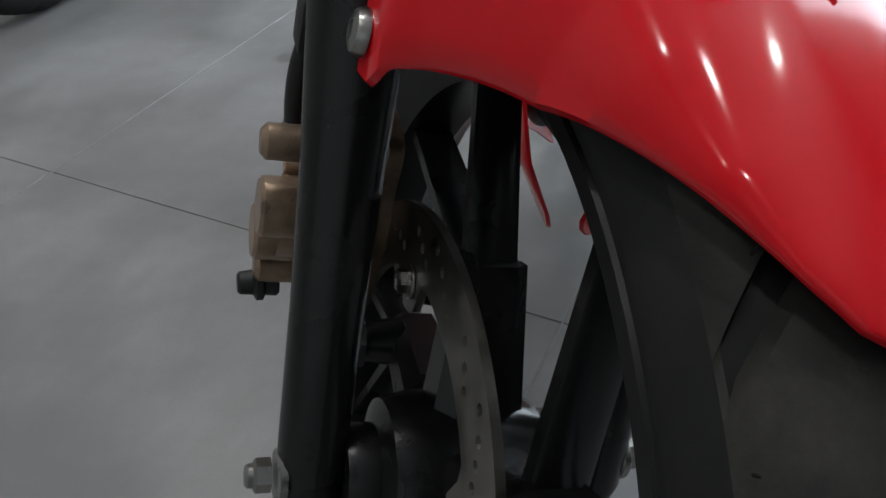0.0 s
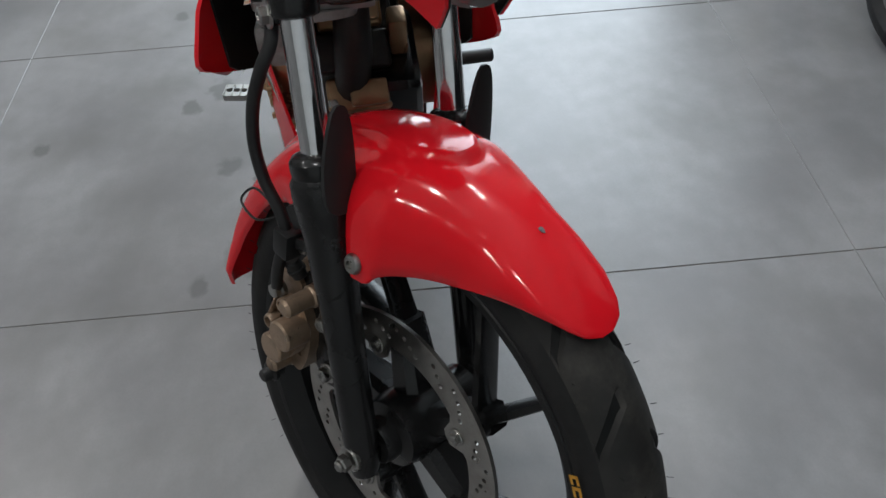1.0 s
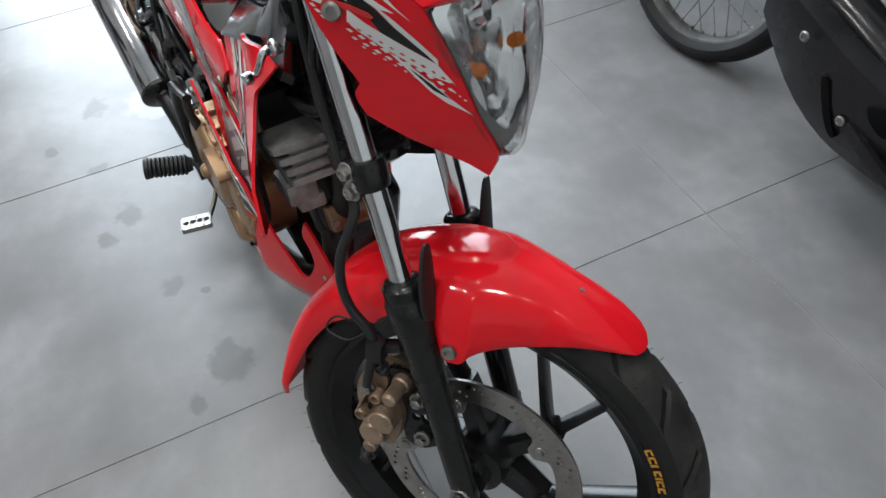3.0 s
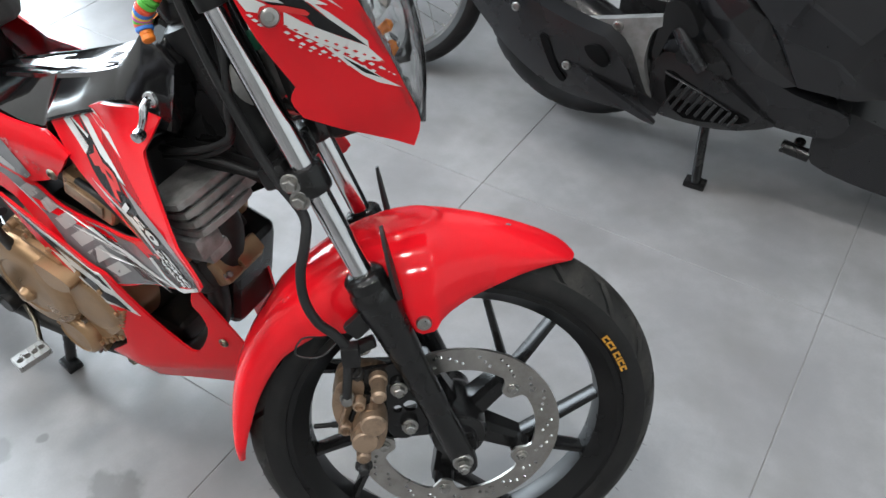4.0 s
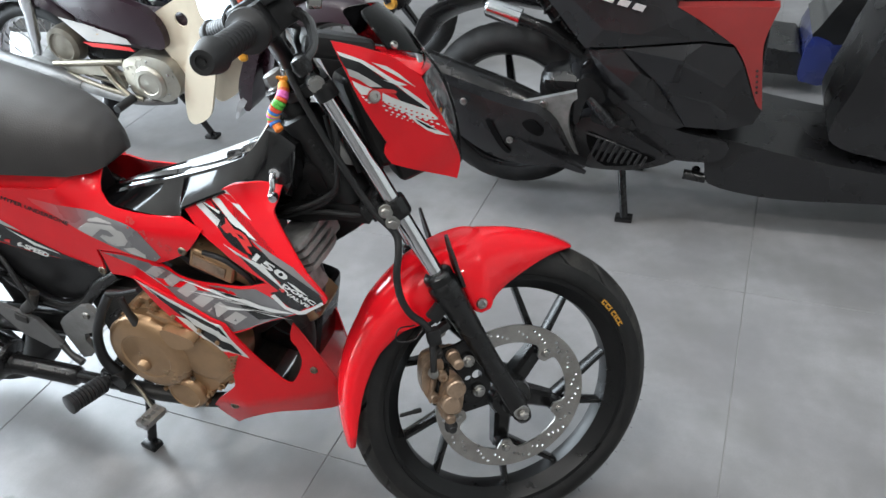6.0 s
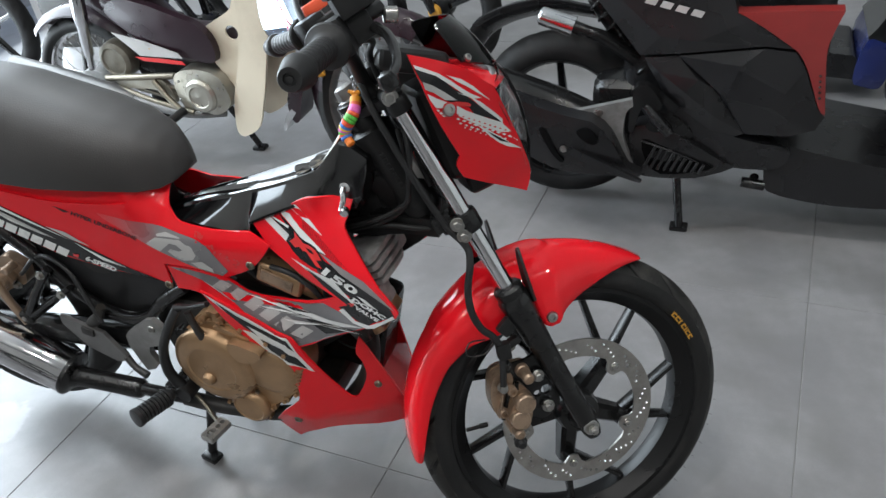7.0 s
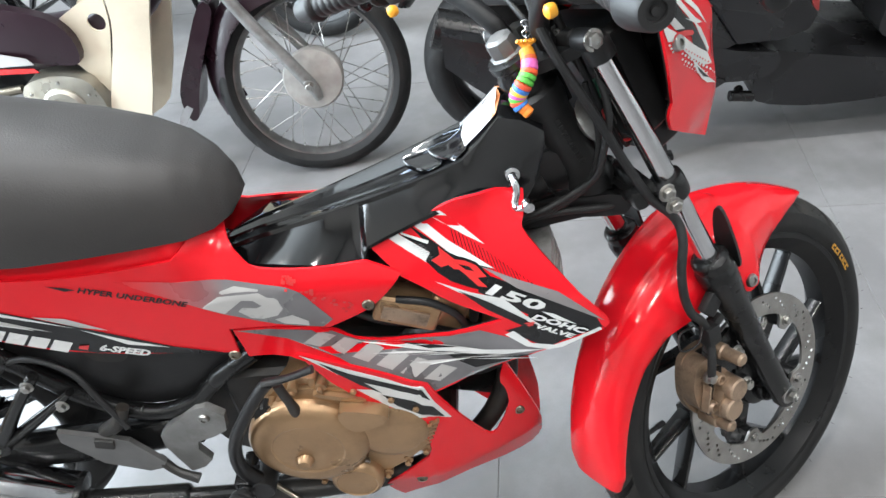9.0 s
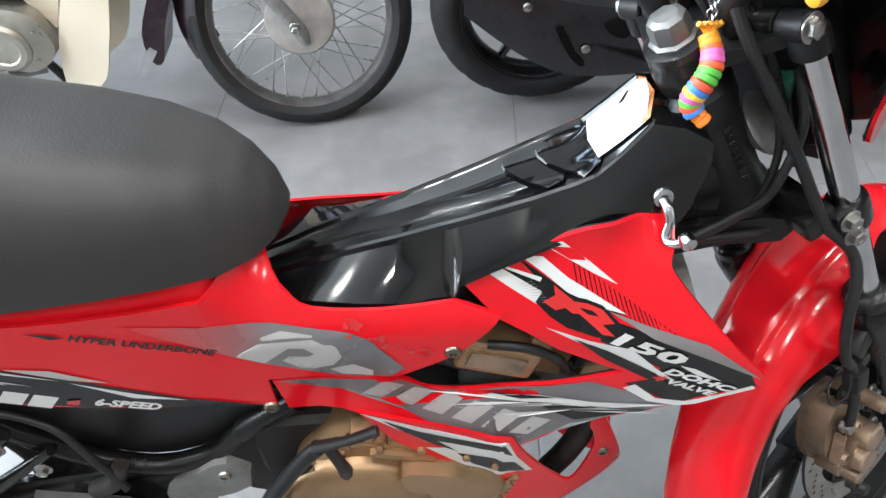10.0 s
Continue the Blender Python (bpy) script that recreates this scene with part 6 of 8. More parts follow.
side_print("red_hook", [(-0.652, 0.578), (-0.64, 0.584), (-0.633, 0.58), (-0.64, 0.571), (-0.634, 0.56), (-0.622, 0.552), (-0.64, 0.552), (-0.65, 0.562)], w_cowl, RED, sc, 0.0014)
side_print("white_spear", [(-0.475, 0.706), (-0.459, 0.712), (-0.434, 0.691), (-0.411, 0.672), (-0.432, 0.681), (-0.452, 0.692)], w_cowl, WHITE_DECAL, sc)
side_print("white_spear", [(-0.497, 0.695), (-0.481, 0.6985), (-0.455, 0.676), (-0.432, 0.662), (-0.403, 0.644), (-0.425, 0.648), (-0.455, 0.661), (-0.475, 0.678)], w_cowl, WHITE_DECAL, sc, 0.0008)
side_print("black_spear", [(-0.500, 0.6935), (-0.478, 0.678), (-0.455, 0.661), (-0.425, 0.648), (-0.403, 0.644), (-0.43, 0.643), (-0.46, 0.653), (-0.481, 0.672)], w_cowl, BLACK_DECAL, sc, 0.0004)
side_print("white_spear", [(-0.527, 0.679), (-0.514, 0.6825), (-0.474, 0.658), (-0.483, 0.648), (-0.503, 0.661)], w_cowl, WHITE_DECAL, sc, 0.0006)
side_print("black_spear", [(-0.513, 0.682), (-0.477, 0.671), (-0.469, 0.668), (-0.452, 0.655), (-0.481, 0.648), (-0.474, 0.658)], w_cowl, BLACK_DECAL, sc, 0.0004)
side_print("white_spear", [(-0.514, 0.6855), (-0.477, 0.674), (-0.479, 0.670), (-0.508, 0.681)], w_cowl, WHITE_DECAL, sc, 0.0008)
for k in range(9):
    x, z = -0.500 + 0.0021 * k, 0.6665 - 0.0021 * k
    side_print("scratch_line", [(x, z), (x + 0.014, z + 0.004 - 0.0004 * k), (x + 0.0145, z + 0.0034 - 0.0004 * k)], w_cowl, GREY_DECAL, sc, 0.0009, grid=0)
# emblem: a plain red shape edged in black
side_print("emblem_edge", [(-0.484, 0.650), (-0.470, 0.672), (-0.450, 0.657), (-0.439, 0.656), (-0.424, 0.651), (-0.409, 0.635), (-0.412, 0.615), (-0.43, 0.618), (-0.456, 0.626), (-0.471, 0.636)], w_cowl, BLACK_DECAL, sc, 0.0009)
side_print("emblem", [(-0.477, 0.651), (-0.466, 0.658), (-0.467, 0.668), (-0.449, 0.653), (-0.437, 0.652), (-0.424, 0.647), (-0.413, 0.634), (-0.424, 0.632), (-0.413, 0.621), (-0.424, 0.622), (-0.439, 0.636), (-0.445, 0.641), (-0.451, 0.641), (-0.457, 0.646), (-0.466, 0.643)], w_cowl, RED_DECAL, sc, 0.0013)
side_print("emblem_notch", [(-0.445, 0.6475), (-0.433, 0.6455), (-0.427, 0.640), (-0.437, 0.6415)], w_cowl, BLACK_DECAL, sc, 0.0016)
side_print("dark_field", [(-0.428, 0.640), (-0.40, 0.632), (-0.334, 0.609), (-0.289, 0.586), (-0.283, 0.572), (-0.330, 0.540), (-0.348, 0.524), (-0.398, 0.548), (-0.375, 0.560), (-0.368, 0.580), (-0.40, 0.597), (-0.425, 0.612)], w_cowl, BLACK_DECAL, sc, 0.0004)
side_print("grey_edge", [(-0.419, 0.646), (-0.378, 0.633), (-0.332, 0.6225), (-0.280, 0.583), (-0.330, 0.603), (-0.378, 0.622)], w_cowl, mat("mid_grey_decal", (0.2, 0.18, 0.18), 0.32, coat=0.5), sc, 0.0008)
for i in range(36):
    x0, z0 = -0.450 + 0.0044 * i, 0.692 - 0.00307 * i
    x1, z1 = x0 + 0.005 + 0.00033 * i, z0 - 0.034 + 0.00053 * i
    side_print("hatch_line", [(x0, z0), (x0 + 0.0010, z0), (x1 + 0.0010, z1), (x1, z1)], w_cowl, BLACK_DECAL, sc, 0.0003)
side_words("150", 0.0240, -0.424, 0.6152, -20.5, w_cowl, WHITE_DECAL, sc, 0.2, 2.05, 0.0019, 0.0009)
side_print("white_spear", [(-0.476, 0.625), (-0.435, 0.611), (-0.396, 0.604), (-0.386, 0.594), (-0.371, 0.578), (-0.352, 0.562), (-0.372, 0.569), (-0.416, 0.594), (-0.449, 0.610)], w_cowl, WHITE_DECAL, sc, 0.0008)
side_print("black_spear", [(-0.449, 0.613), (-0.416, 0.598), (-0.372, 0.572), (-0.356, 0.554), (-0.378, 0.561), (-0.419, 0.585)], w_cowl, BLACK_DECAL, sc, 0.0012)
side_print("white_spear", [(-0.352, 0.588), (-0.338, 0.586), (-0.312, 0.572), (-0.335, 0.576)], w_cowl, WHITE_DECAL, sc, 0.001)
side_print("white_rim", [(-0.399, 0.541), (-0.388, 0.549), (-0.367, 0.530), (-0.340, 0.531), (-0.312, 0.55), (-0.286, 0.572), (-0.283, 0.568), (-0.31, 0.546), (-0.330, 0.529), (-0.347, 0.5215), (-0.374, 0.523)], w_cowl, WHITE_DECAL, sc, 0.0009)
side_words("DOHC", 0.0135, -0.366, 0.5750, -15.5, w_cowl, WHITE_DECAL, sc, 0.35, 1.55, 0.0019, 0.0007)
side_words("4", 0.0125, -0.375, 0.5630, -15.5, w_cowl, RED_DECAL, sc, 0.35, 1.4, 0.0019, 0.0007)
side_words("VALVE", 0.0115, -0.3625, 0.5597, -15.5, w_cowl, WHITE_DECAL, sc, 0.35, 1.35, 0.0019, 0.0005)
# belly stripe
side_print("white_spear", [(-0.662, 0.543), (-0.603, 0.508), (-0.514, 0.46), (-0.505, 0.424), (-0.486, 0.376), (-0.529, 0.399), (-0.569, 0.432), (-0.602, 0.469), (-0.58, 0.465), (-0.62, 0.501)], w_belly, WHITE_DECAL, bl, 0.0005)
side_print("black_spear", [(-0.641, 0.527), (-0.605, 0.501), (-0.569, 0.482), (-0.517, 0.456), (-0.509, 0.429), (-0.517, 0.44), (-0.562, 0.468), (-0.589, 0.481), (-0.569, 0.457), (-0.595, 0.477), (-0.622, 0.504)], w_belly, BLACK_DECAL, bl, 0.0010)
side_print("black_spear", [(-0.57, 0.454), (-0.532, 0.437), (-0.507, 0.414), (-0.495, 0.385), (-0.523, 0.405), (-0.554, 0.429)], w_belly, BLACK_DECAL, bl, 0.0011)
# tail prints
side_print("grey_field", rounded([(-0.865, 0.674), (-0.768, 0.656), (-0.70, 0.642), (-0.650, 0.630), (-0.630, 0.603), (-0.613, 0.575), (-0.628, 0.5635), (-0.677, 0.573), (-0.725, 0.591), (-0.772, 0.613)], 4, (0, 5, 6)), w_tail, GREY_FADE, tl, 0.0004)
side_print("light_emblem", [(-0.771, 0.614), (-0.741, 0.637), (-0.723, 0.641), (-0.695, 0.635), (-0.674, 0.617), (-0.671, 0.601), (-0.681, 0.59), (-0.7, 0.587), (-0.714, 0.59), (-0.728, 0.603), (-0.721, 0.609), (-0.704, 0.606), (-0.696, 0.609), (-0.705, 0.619), (-0.719, 0.621), (-0.746, 0.601)], w_tail, LIGHT_DECAL, tl, 0.0009)
side_print("light_emblem", [(-0.686, 0.584), (-0.662, 0.589), (-0.644, 0.576), (-0.645, 0.568), (-0.66, 0.572), (-0.675, 0.575)], w_tail, LIGHT_DECAL, tl, 0.0009)
for i in range(34):
    u = random.random()
    x, z = -0.664 + 0.08 * u + random.uniform(-0.006, 0.006), 0.640 - 0.050 * u + random.uniform(-0.006, 0.010)
    r = random.uniform(0.0012, 0.0028)
    side_print("red_fleck", [(x - r, z - r * 0.6), (x + r, z - r), (x + r * 1.4, z + r * 0.7), (x - r * 0.5, z + r)], w_tail, RED_DECAL, tl, 0.0011, grid=0)
side_words("HYPER UNDERBONE", 0.0125, -0.912, 0.664, -20.5, w_tail, BLACK_DECAL, tl, 0.25, 1.12, 0.0012, 0.0004)
side_print("black_spear", [(-0.945, 0.680), (-0.922, 0.673), (-0.912, 0.668), (-0.925, 0.668)], w_tail, BLACK_DECAL, tl, 0.0008)
side_print("black_field", [(-1.30, 0.785), (-1.17, 0.722), (-1.06, 0.668), (-0.946, 0.612), (-0.83, 0.552), (-0.76, 0.5285), (-0.843, 0.5415), (-0.93, 0.5575), (-1.018, 0.5865), (-1.115, 0.6465), (-1.25, 0.7465)], w_tail, BLACK_DECAL, tl, 0.0004)
for i, q in enumerate([[(-1.24, 0.753), (-1.15, 0.711), (-1.04, 0.656), (-0.94, 0.606), (-1.02, 0.640), (-1.08, 0.668)], [(-1.18, 0.713), (-1.08, 0.662), (-0.97, 0.604), (-1.03, 0.628), (-1.11, 0.668)], [(-1.10, 0.664), (-1.02, 0.628), (-0.99, 0.610), (-1.06, 0.638)], [(-0.985, 0.634), (-0.935, 0.607), (-0.90, 0.595), (-0.945, 0.624)], [(-0.935, 0.602), (-0.88, 0.572), (-0.835, 0.552), (-0.885, 0.566)], [(-1.27, 0.757), (-1.16, 0.70), (-1.06, 0.64), (-1.12, 0.67), (-1.2, 0.715)]]):
    side_print("white_streak", q, w_tail, (WHITE_DECAL, LIGHT_DECAL)[i % 2], tl, 0.0009)
slanted_bars(6, -1.110, 0.630, -24.5, 0.0268, 0.0225, 0.0205, w_tail, WHITE_DECAL, tl, 0.0013, 0.3, "maker_mark", 0.38)
side_words("6-SPEED", 0.0155, -0.927, 0.5625, -20, w_tail, WHITE_DECAL, tl, 0.3, 1.15, 0.0013, 0.0007)
side_print("red_fleck", [(-0.948, 0.575), (-0.935, 0.574), (-0.94, 0.566), (-0.95, 0.57)], w_tail, RED_DECAL, tl, 0.0016, grid=0)
# headlamp cowl prints
lamp_print("black_spear", [(0.053, 0.681), (0.06, 0.672), (0.073, 0.656), (0.081, 0.64), (0.087, 0.625), (0.098, 0.606), (0.108, 0.582), (0.123, 0.55), (0.129, 0.536), (0.112, 0.557), (0.096, 0.576), (0.094, 0.589), (0.081, 0.604), (0.07, 0.617), (0.067, 0.629), (0.054, 0.644), (0.053, 0.651), (0.052, 0.665)], BLACK_DECAL, 0.0008)
lamp_print("white_spear", [(0.054, 0.685), (0.066, 0.671), (0.078, 0.656), (0.087, 0.64), (0.095, 0.623), (0.104, 0.606), (0.116, 0.59), (0.103, 0.598), (0.099, 0.604), (0.087, 0.619), (0.095, 0.611), (0.088, 0.626), (0.081, 0.64), (0.073, 0.656), (0.06, 0.671), (0.054, 0.679)], WHITE_DECAL, 0.0013)
lamp_print("white_spear", [(0.087, 0.647), (0.102, 0.631), (0.113, 0.611), (0.119, 0.595), (0.126, 0.579), (0.114, 0.6), (0.104, 0.618), (0.095, 0.632)], WHITE_DECAL, 0.0009)
lamp_print("white_edge", [(0.1, 0.606), (0.113, 0.584), (0.124, 0.559), (0.131, 0.541), (0.129, 0.535), (0.123, 0.55), (0.11, 0.578)], WHITE_DECAL, 0.0013)
lamp_print("white_band", [(0.079, 0.603), (0.088, 0.588), (0.099, 0.573), (0.113, 0.555), (0.128, 0.537), (0.136, 0.513), (0.119, 0.526), (0.103, 0.547), (0.09, 0.564), (0.079, 0.581), (0.073, 0.592)], WHITE_DECAL, 0.0011)
lamp_print("white_band", [(0.051, 0.642), (0.059, 0.629), (0.068, 0.617), (0.07, 0.614), (0.06, 0.612), (0.052, 0.618), (0.051, 0.626), (0.050, 0.633)], WHITE_DECAL, 0.0011)
lamp_print("grey_spear", [(0.053, 0.66), (0.063, 0.647), (0.072, 0.631), (0.083, 0.609), (0.068, 0.62), (0.06, 0.637), (0.051, 0.649)], LIGHT_DECAL, 0.0013)
lamp_print("white_spear", [(0.093, 0.559), (0.105, 0.54), (0.116, 0.52), (0.127, 0.499), (0.139, 0.48), (0.121, 0.497), (0.111, 0.512), (0.102, 0.533)], WHITE_DECAL, 0.0014)
lamp_print("black_spear", [(0.103, 0.539), (0.115, 0.519), (0.126, 0.5), (0.114, 0.513), (0.107, 0.528)], BLACK_DECAL, 0.0018)
lamp_print("red_hook", [(0.059, 0.612), (0.064, 0.616), (0.07, 0.615), (0.083, 0.607), (0.096, 0.596), (0.098, 0.591), (0.095, 0.59), (0.08, 0.602), (0.074, 0.605), (0.073, 0.598), (0.065, 0.598), (0.059, 0.604)], RED_DECAL, 0.0018)
# checkered fade from the white band into the red
for (f0, a0), (f1, a1), count, size, paint in (((0.074, 0.591), (0.134, 0.515), 11, 0.0022, RED_DECAL), ((0.072, 0.585), (0.130, 0.510), 10, 0.0030, WHITE_DECAL), ((0.072, 0.577), (0.122, 0.511), 9, 0.0025, WHITE_DECAL), ((0.075, 0.567), (0.110, 0.521), 7, 0.0016, WHITE_DECAL), ((0.0525, 0.6135), (0.056, 0.602), 3, 0.0024, WHITE_DECAL), ((0.132, 0.507), (0.138, 0.497), 3, 0.0015, WHITE_DECAL)):
    for i in range(count):
        u = i / (count - 1)
        r = size * random.uniform(0.8, 1.15)
        f_, a_ = f0 + (f1 - f0) * u, a0 + (a1 - a0) * u
        lamp_print("print_check", [(f_ - r, a_ + r * 0.9), (f_ - r * 0.2, a_ - r * 0.7), (f_ + r, a_ - r * 0.9), (f_ + r * 0.3, a_ + r * 0.6)], paint, 0.0016)

# label and vents on the spine cover


def spine_top(x, y):
    half = spine_half(x)
    return float(np.interp(abs(y), [w for w, _ in reversed(half[1:])], [z for _, z in reversed(half[1:])]))


def spine_sheet(name, outline, material, lift=0.0012, label="", thick=0.0):
    g = Geo()
    v, f = fill(outline, (), 0.008)
    if thick:
        sheet(g, outline, lambda u, w, d: (u, w, spine_top(u, w) + lift - d), thick, (), 0.008)
    else:
        g.add([(x, y, spine_top(x, y) + lift) for x, y in v], f)
    return part(name, g, material, spine, label)


spine_sheet("label_sticker", [(-0.424, 0.031), (-0.4275, 0.004), (-0.423, -0.025), (-0.405, -0.0275), (-0.387, -0.029), (-0.382, -0.010), (-0.380, 0.010), (-0.383, 0.024), (-0.402, 0.030)], WHITE_DECAL, 0.0042, "torn white paper label")
ORANGE = mat("orange_paper", (0.6, 0.2, 0.06), 0.6, var=0.25, scale=90)
for q in ([(-0.391, -0.0285), (-0.384, -0.029), (-0.377, -0.008), (-0.380, 0.006), (-0.386, -0.006), (-0.387, -0.020)], [(-0.384, 0.016), (-0.378, 0.014), (-0.376, 0.026), (-0.382, 0.028)]):
    spine_sheet("label_remnant", q, ORANGE, 0.0047, "orange torn label edge")
spine_sheet("label_hole", [(-0.402, 0.010), (-0.398, 0.008), (-0.391, 0.019), (-0.393, 0.021)], BLACK_DECAL, 0.0047)
# two scale-like vents, each a raised crescent edge that dies out towards the front
for lip in ([(-0.442, 0.036), (-0.466, 0.028), (-0.471, 0.020), (-0.465, 0.002), (-0.450, -0.019), (-0.436, -0.036)], [(-0.468, 0.034), (-0.494, 0.028), (-0.503, 0.020), (-0.496, 0.003), (-0.478, -0.022), (-0.468, -0.034)]):
    edge = [(p.x, p.y) for p in smooth_path([(x, y, 0) for x, y in lip], 4)]
    ys, xs_ = [p[1] for p in reversed(edge)], [p[0] for p in reversed(edge)]
    front = [(lip[-1][0] + 0.014, -0.030), (lip[-1][0] + 0.022, 0.0), (lip[0][0] + 0.016, 0.030)]
    g = Geo()
    sheet(g, edge + front, lambda u, w, d: (u - d * 0.3, w, spine_top(u, w) + 0.0012 + 0.0050 * max(0.0, 1 - (u - float(np.interp(w, ys, xs_))) / 0.036) * min(1.0, (0.037 - abs(w)) / 0.012 + 0.1) - d), 0.0028, (), 0.006)
    part("vent_lip", g, BLACK_GLOSS, spine, "raised crescent vent edge", 50)

# key ring and striped toy on the steering lock
lock = thing("key_toy", "striped rainbow caterpillar toy hanging from the ignition key", "toy")
STRIPES = [(0.75, 0.3, 0.02), (0.75, 0.3, 0.02), (0.7, 0.12, 0.03), (0.75, 0.14, 0.45), (0.75, 0.14, 0.45), (0.75, 0.1, 0.03), (0.1, 0.45, 0.06), (0.1, 0.45, 0.06), (0.75, 0.09, 0.04), (0.05, 0.2, 0.6), (0.75, 0.5, 0.05), (0.6, 0.1, 0.4), (0.1, 0.45, 0.06), (0.75, 0.09, 0.04), (0.05, 0.2, 0.6), (0.75, 0.2, 0.02), (0.75, 0.2, 0.02)]
start = Vector((-0.345, -0.020, 0.874))
body = [(-0.345, -0.021, 0.873), (-0.343, -0.029, 0.865), (-0.345, -0.038, 0.856), (-0.352, -0.044, 0.846), (-0.358, -0.045, 0.836), (-0.358, -0.047, 0.827), (-0.349, -0.053, 0.818)]
line = smooth_path(body, 3)
toy_mats = {}
for i in range(len(STRIPES)):
    u = i / (len(STRIPES) - 1) * (len(line) - 1)
    k = min(int(u), len(line) - 2)
    p = line[k].lerp(line[k + 1], u - k)
    d = (line[k + 1] - line[k]).normalized()
    r = 0.0082 + 0.0019 * math.sin(i / len(STRIPES) * math.pi)
    if i >= len(STRIPES) - 2:
        r = 0.0068
    g = Geo()
    m, _ = basis(p - d * 0.0028, p + d * 0.0028)
    lathe(g, [(r * 0.5, -0.001), (r * 0.93, 0.0003), (r, 0.0028), (r * 0.93, 0.0053), (r * 0.5, 0.0066)], 18, m)
    col = STRIPES[i]
    if col not in toy_mats:
        toy_mats[col] = mat("toy_plastic", col, 0.45, var=0.05, bump=0.02)
    part("segment", g, toy_mats[col], lock)
for a in range(5):
    g = Geo()
    ang = radians(-60 + 30 * a)
    p = Vector(body[0]) + Vector((0, 0, 0.002))
    tube(g, [p, p + Vector((math.sin(ang) * 0.006, 0.002, 0.006)), p + Vector((math.sin(ang) * 0.011, 0.001, 0.010))], [0.003, 0.0022, 0.0024], 8)
    part("frill", g, toy_mats[STRIPES[0]], lock)
for k in range(5):
    g = Geo()
    m = Matrix.Translation(start + Vector((0.001, 0.004, 0.006 + 0.0055 * k))) @ pose(0, 0, 0, 90, 0, 90 * (k % 2))
    ring = [(m @ Vector((0.0042 * math.cos(t), 0.0042 * math.sin(t), 0))) for t in np.linspace(0, 2 * math.pi, 13)]
    tube(g, ring, 0.0008, 6, 1)
    part("chain_link", g, CHROME, lock)
g = Geo()
cyl(g, ST @ Vector((0.012, -0.03, 0.648)), ST @ Vector((0.012, -0.03, 0.668)), 0.013, seg=24)
ignition = part("ignition_lock", g, ENGINE_DARK, bike)
g = Geo()
block(g, (0.020, 0.003, 0.026), ST @ Matrix.Translation((0.012, -0.03, 0.680)), 0.001)
part("ignition_key", g, BLACK, ignition)

# horn and wiring between the fork legs
g = Geo()
lathe(g, [(0.0, 0.012), (0.02, 0.011), (0.028, 0.006), (0.032, 0.0), (0.028, -0.006), (0.012, -0.02), (0.0, -0.02)], 28, Matrix.Translation((0.006, -0.024, 0.535)) @ pose(0, 0, 0, 70, 0, 30))
spart("horn", g, ALLOY, label="dusty metal horn between the fork legs")
g = Geo()
block(g, (0.024, 0.016, 0.018), pose(0.018, -0.045, 0.575, 20, 15, 30), 0.004)
spart("wire_connector", g, mat("green_plastic", (0.01, 0.09, 0.05), 0.4), label="green plastic wire connector")
for k in range(3):
    g = Geo()
    tube(g, [(0.012 + 0.006 * k, -0.045, 0.575), (0.0, -0.05 - 0.004 * k, 0.55), (0.012, -0.04, 0.51 - 0.01 * k), (0.03, -0.03, 0.48)], 0.0022, 8)
    spart("wire", g, (SOFT, RED_DECAL, SOFT)[k])

# ---- parked scooter ----
scooter = thing("scooter", "black scooter with a dull red tail panel on its stand", "scooter")
BLACK2 = mat("matt_black_plastic", (0.011, 0.011, 0.012), 0.27, var=0.25, scale=8, bump=0.12, dirt=(0.016, 0.0155, 0.015), dirt_amount=0.22, dirt_scale=10, spec=0.45)
# near-black colour that stands for the shade inside recesses
RECESS_SHADE = mat("recess_shade_black", (0.002, 0.002, 0.0022), 0.7, var=0.2, spec=0.1)
DULL_RED = mat("dull_red_paint", (0.23, 0.02, 0.018), 0.35, var=0.1, bump=0.02, coat=0.4)


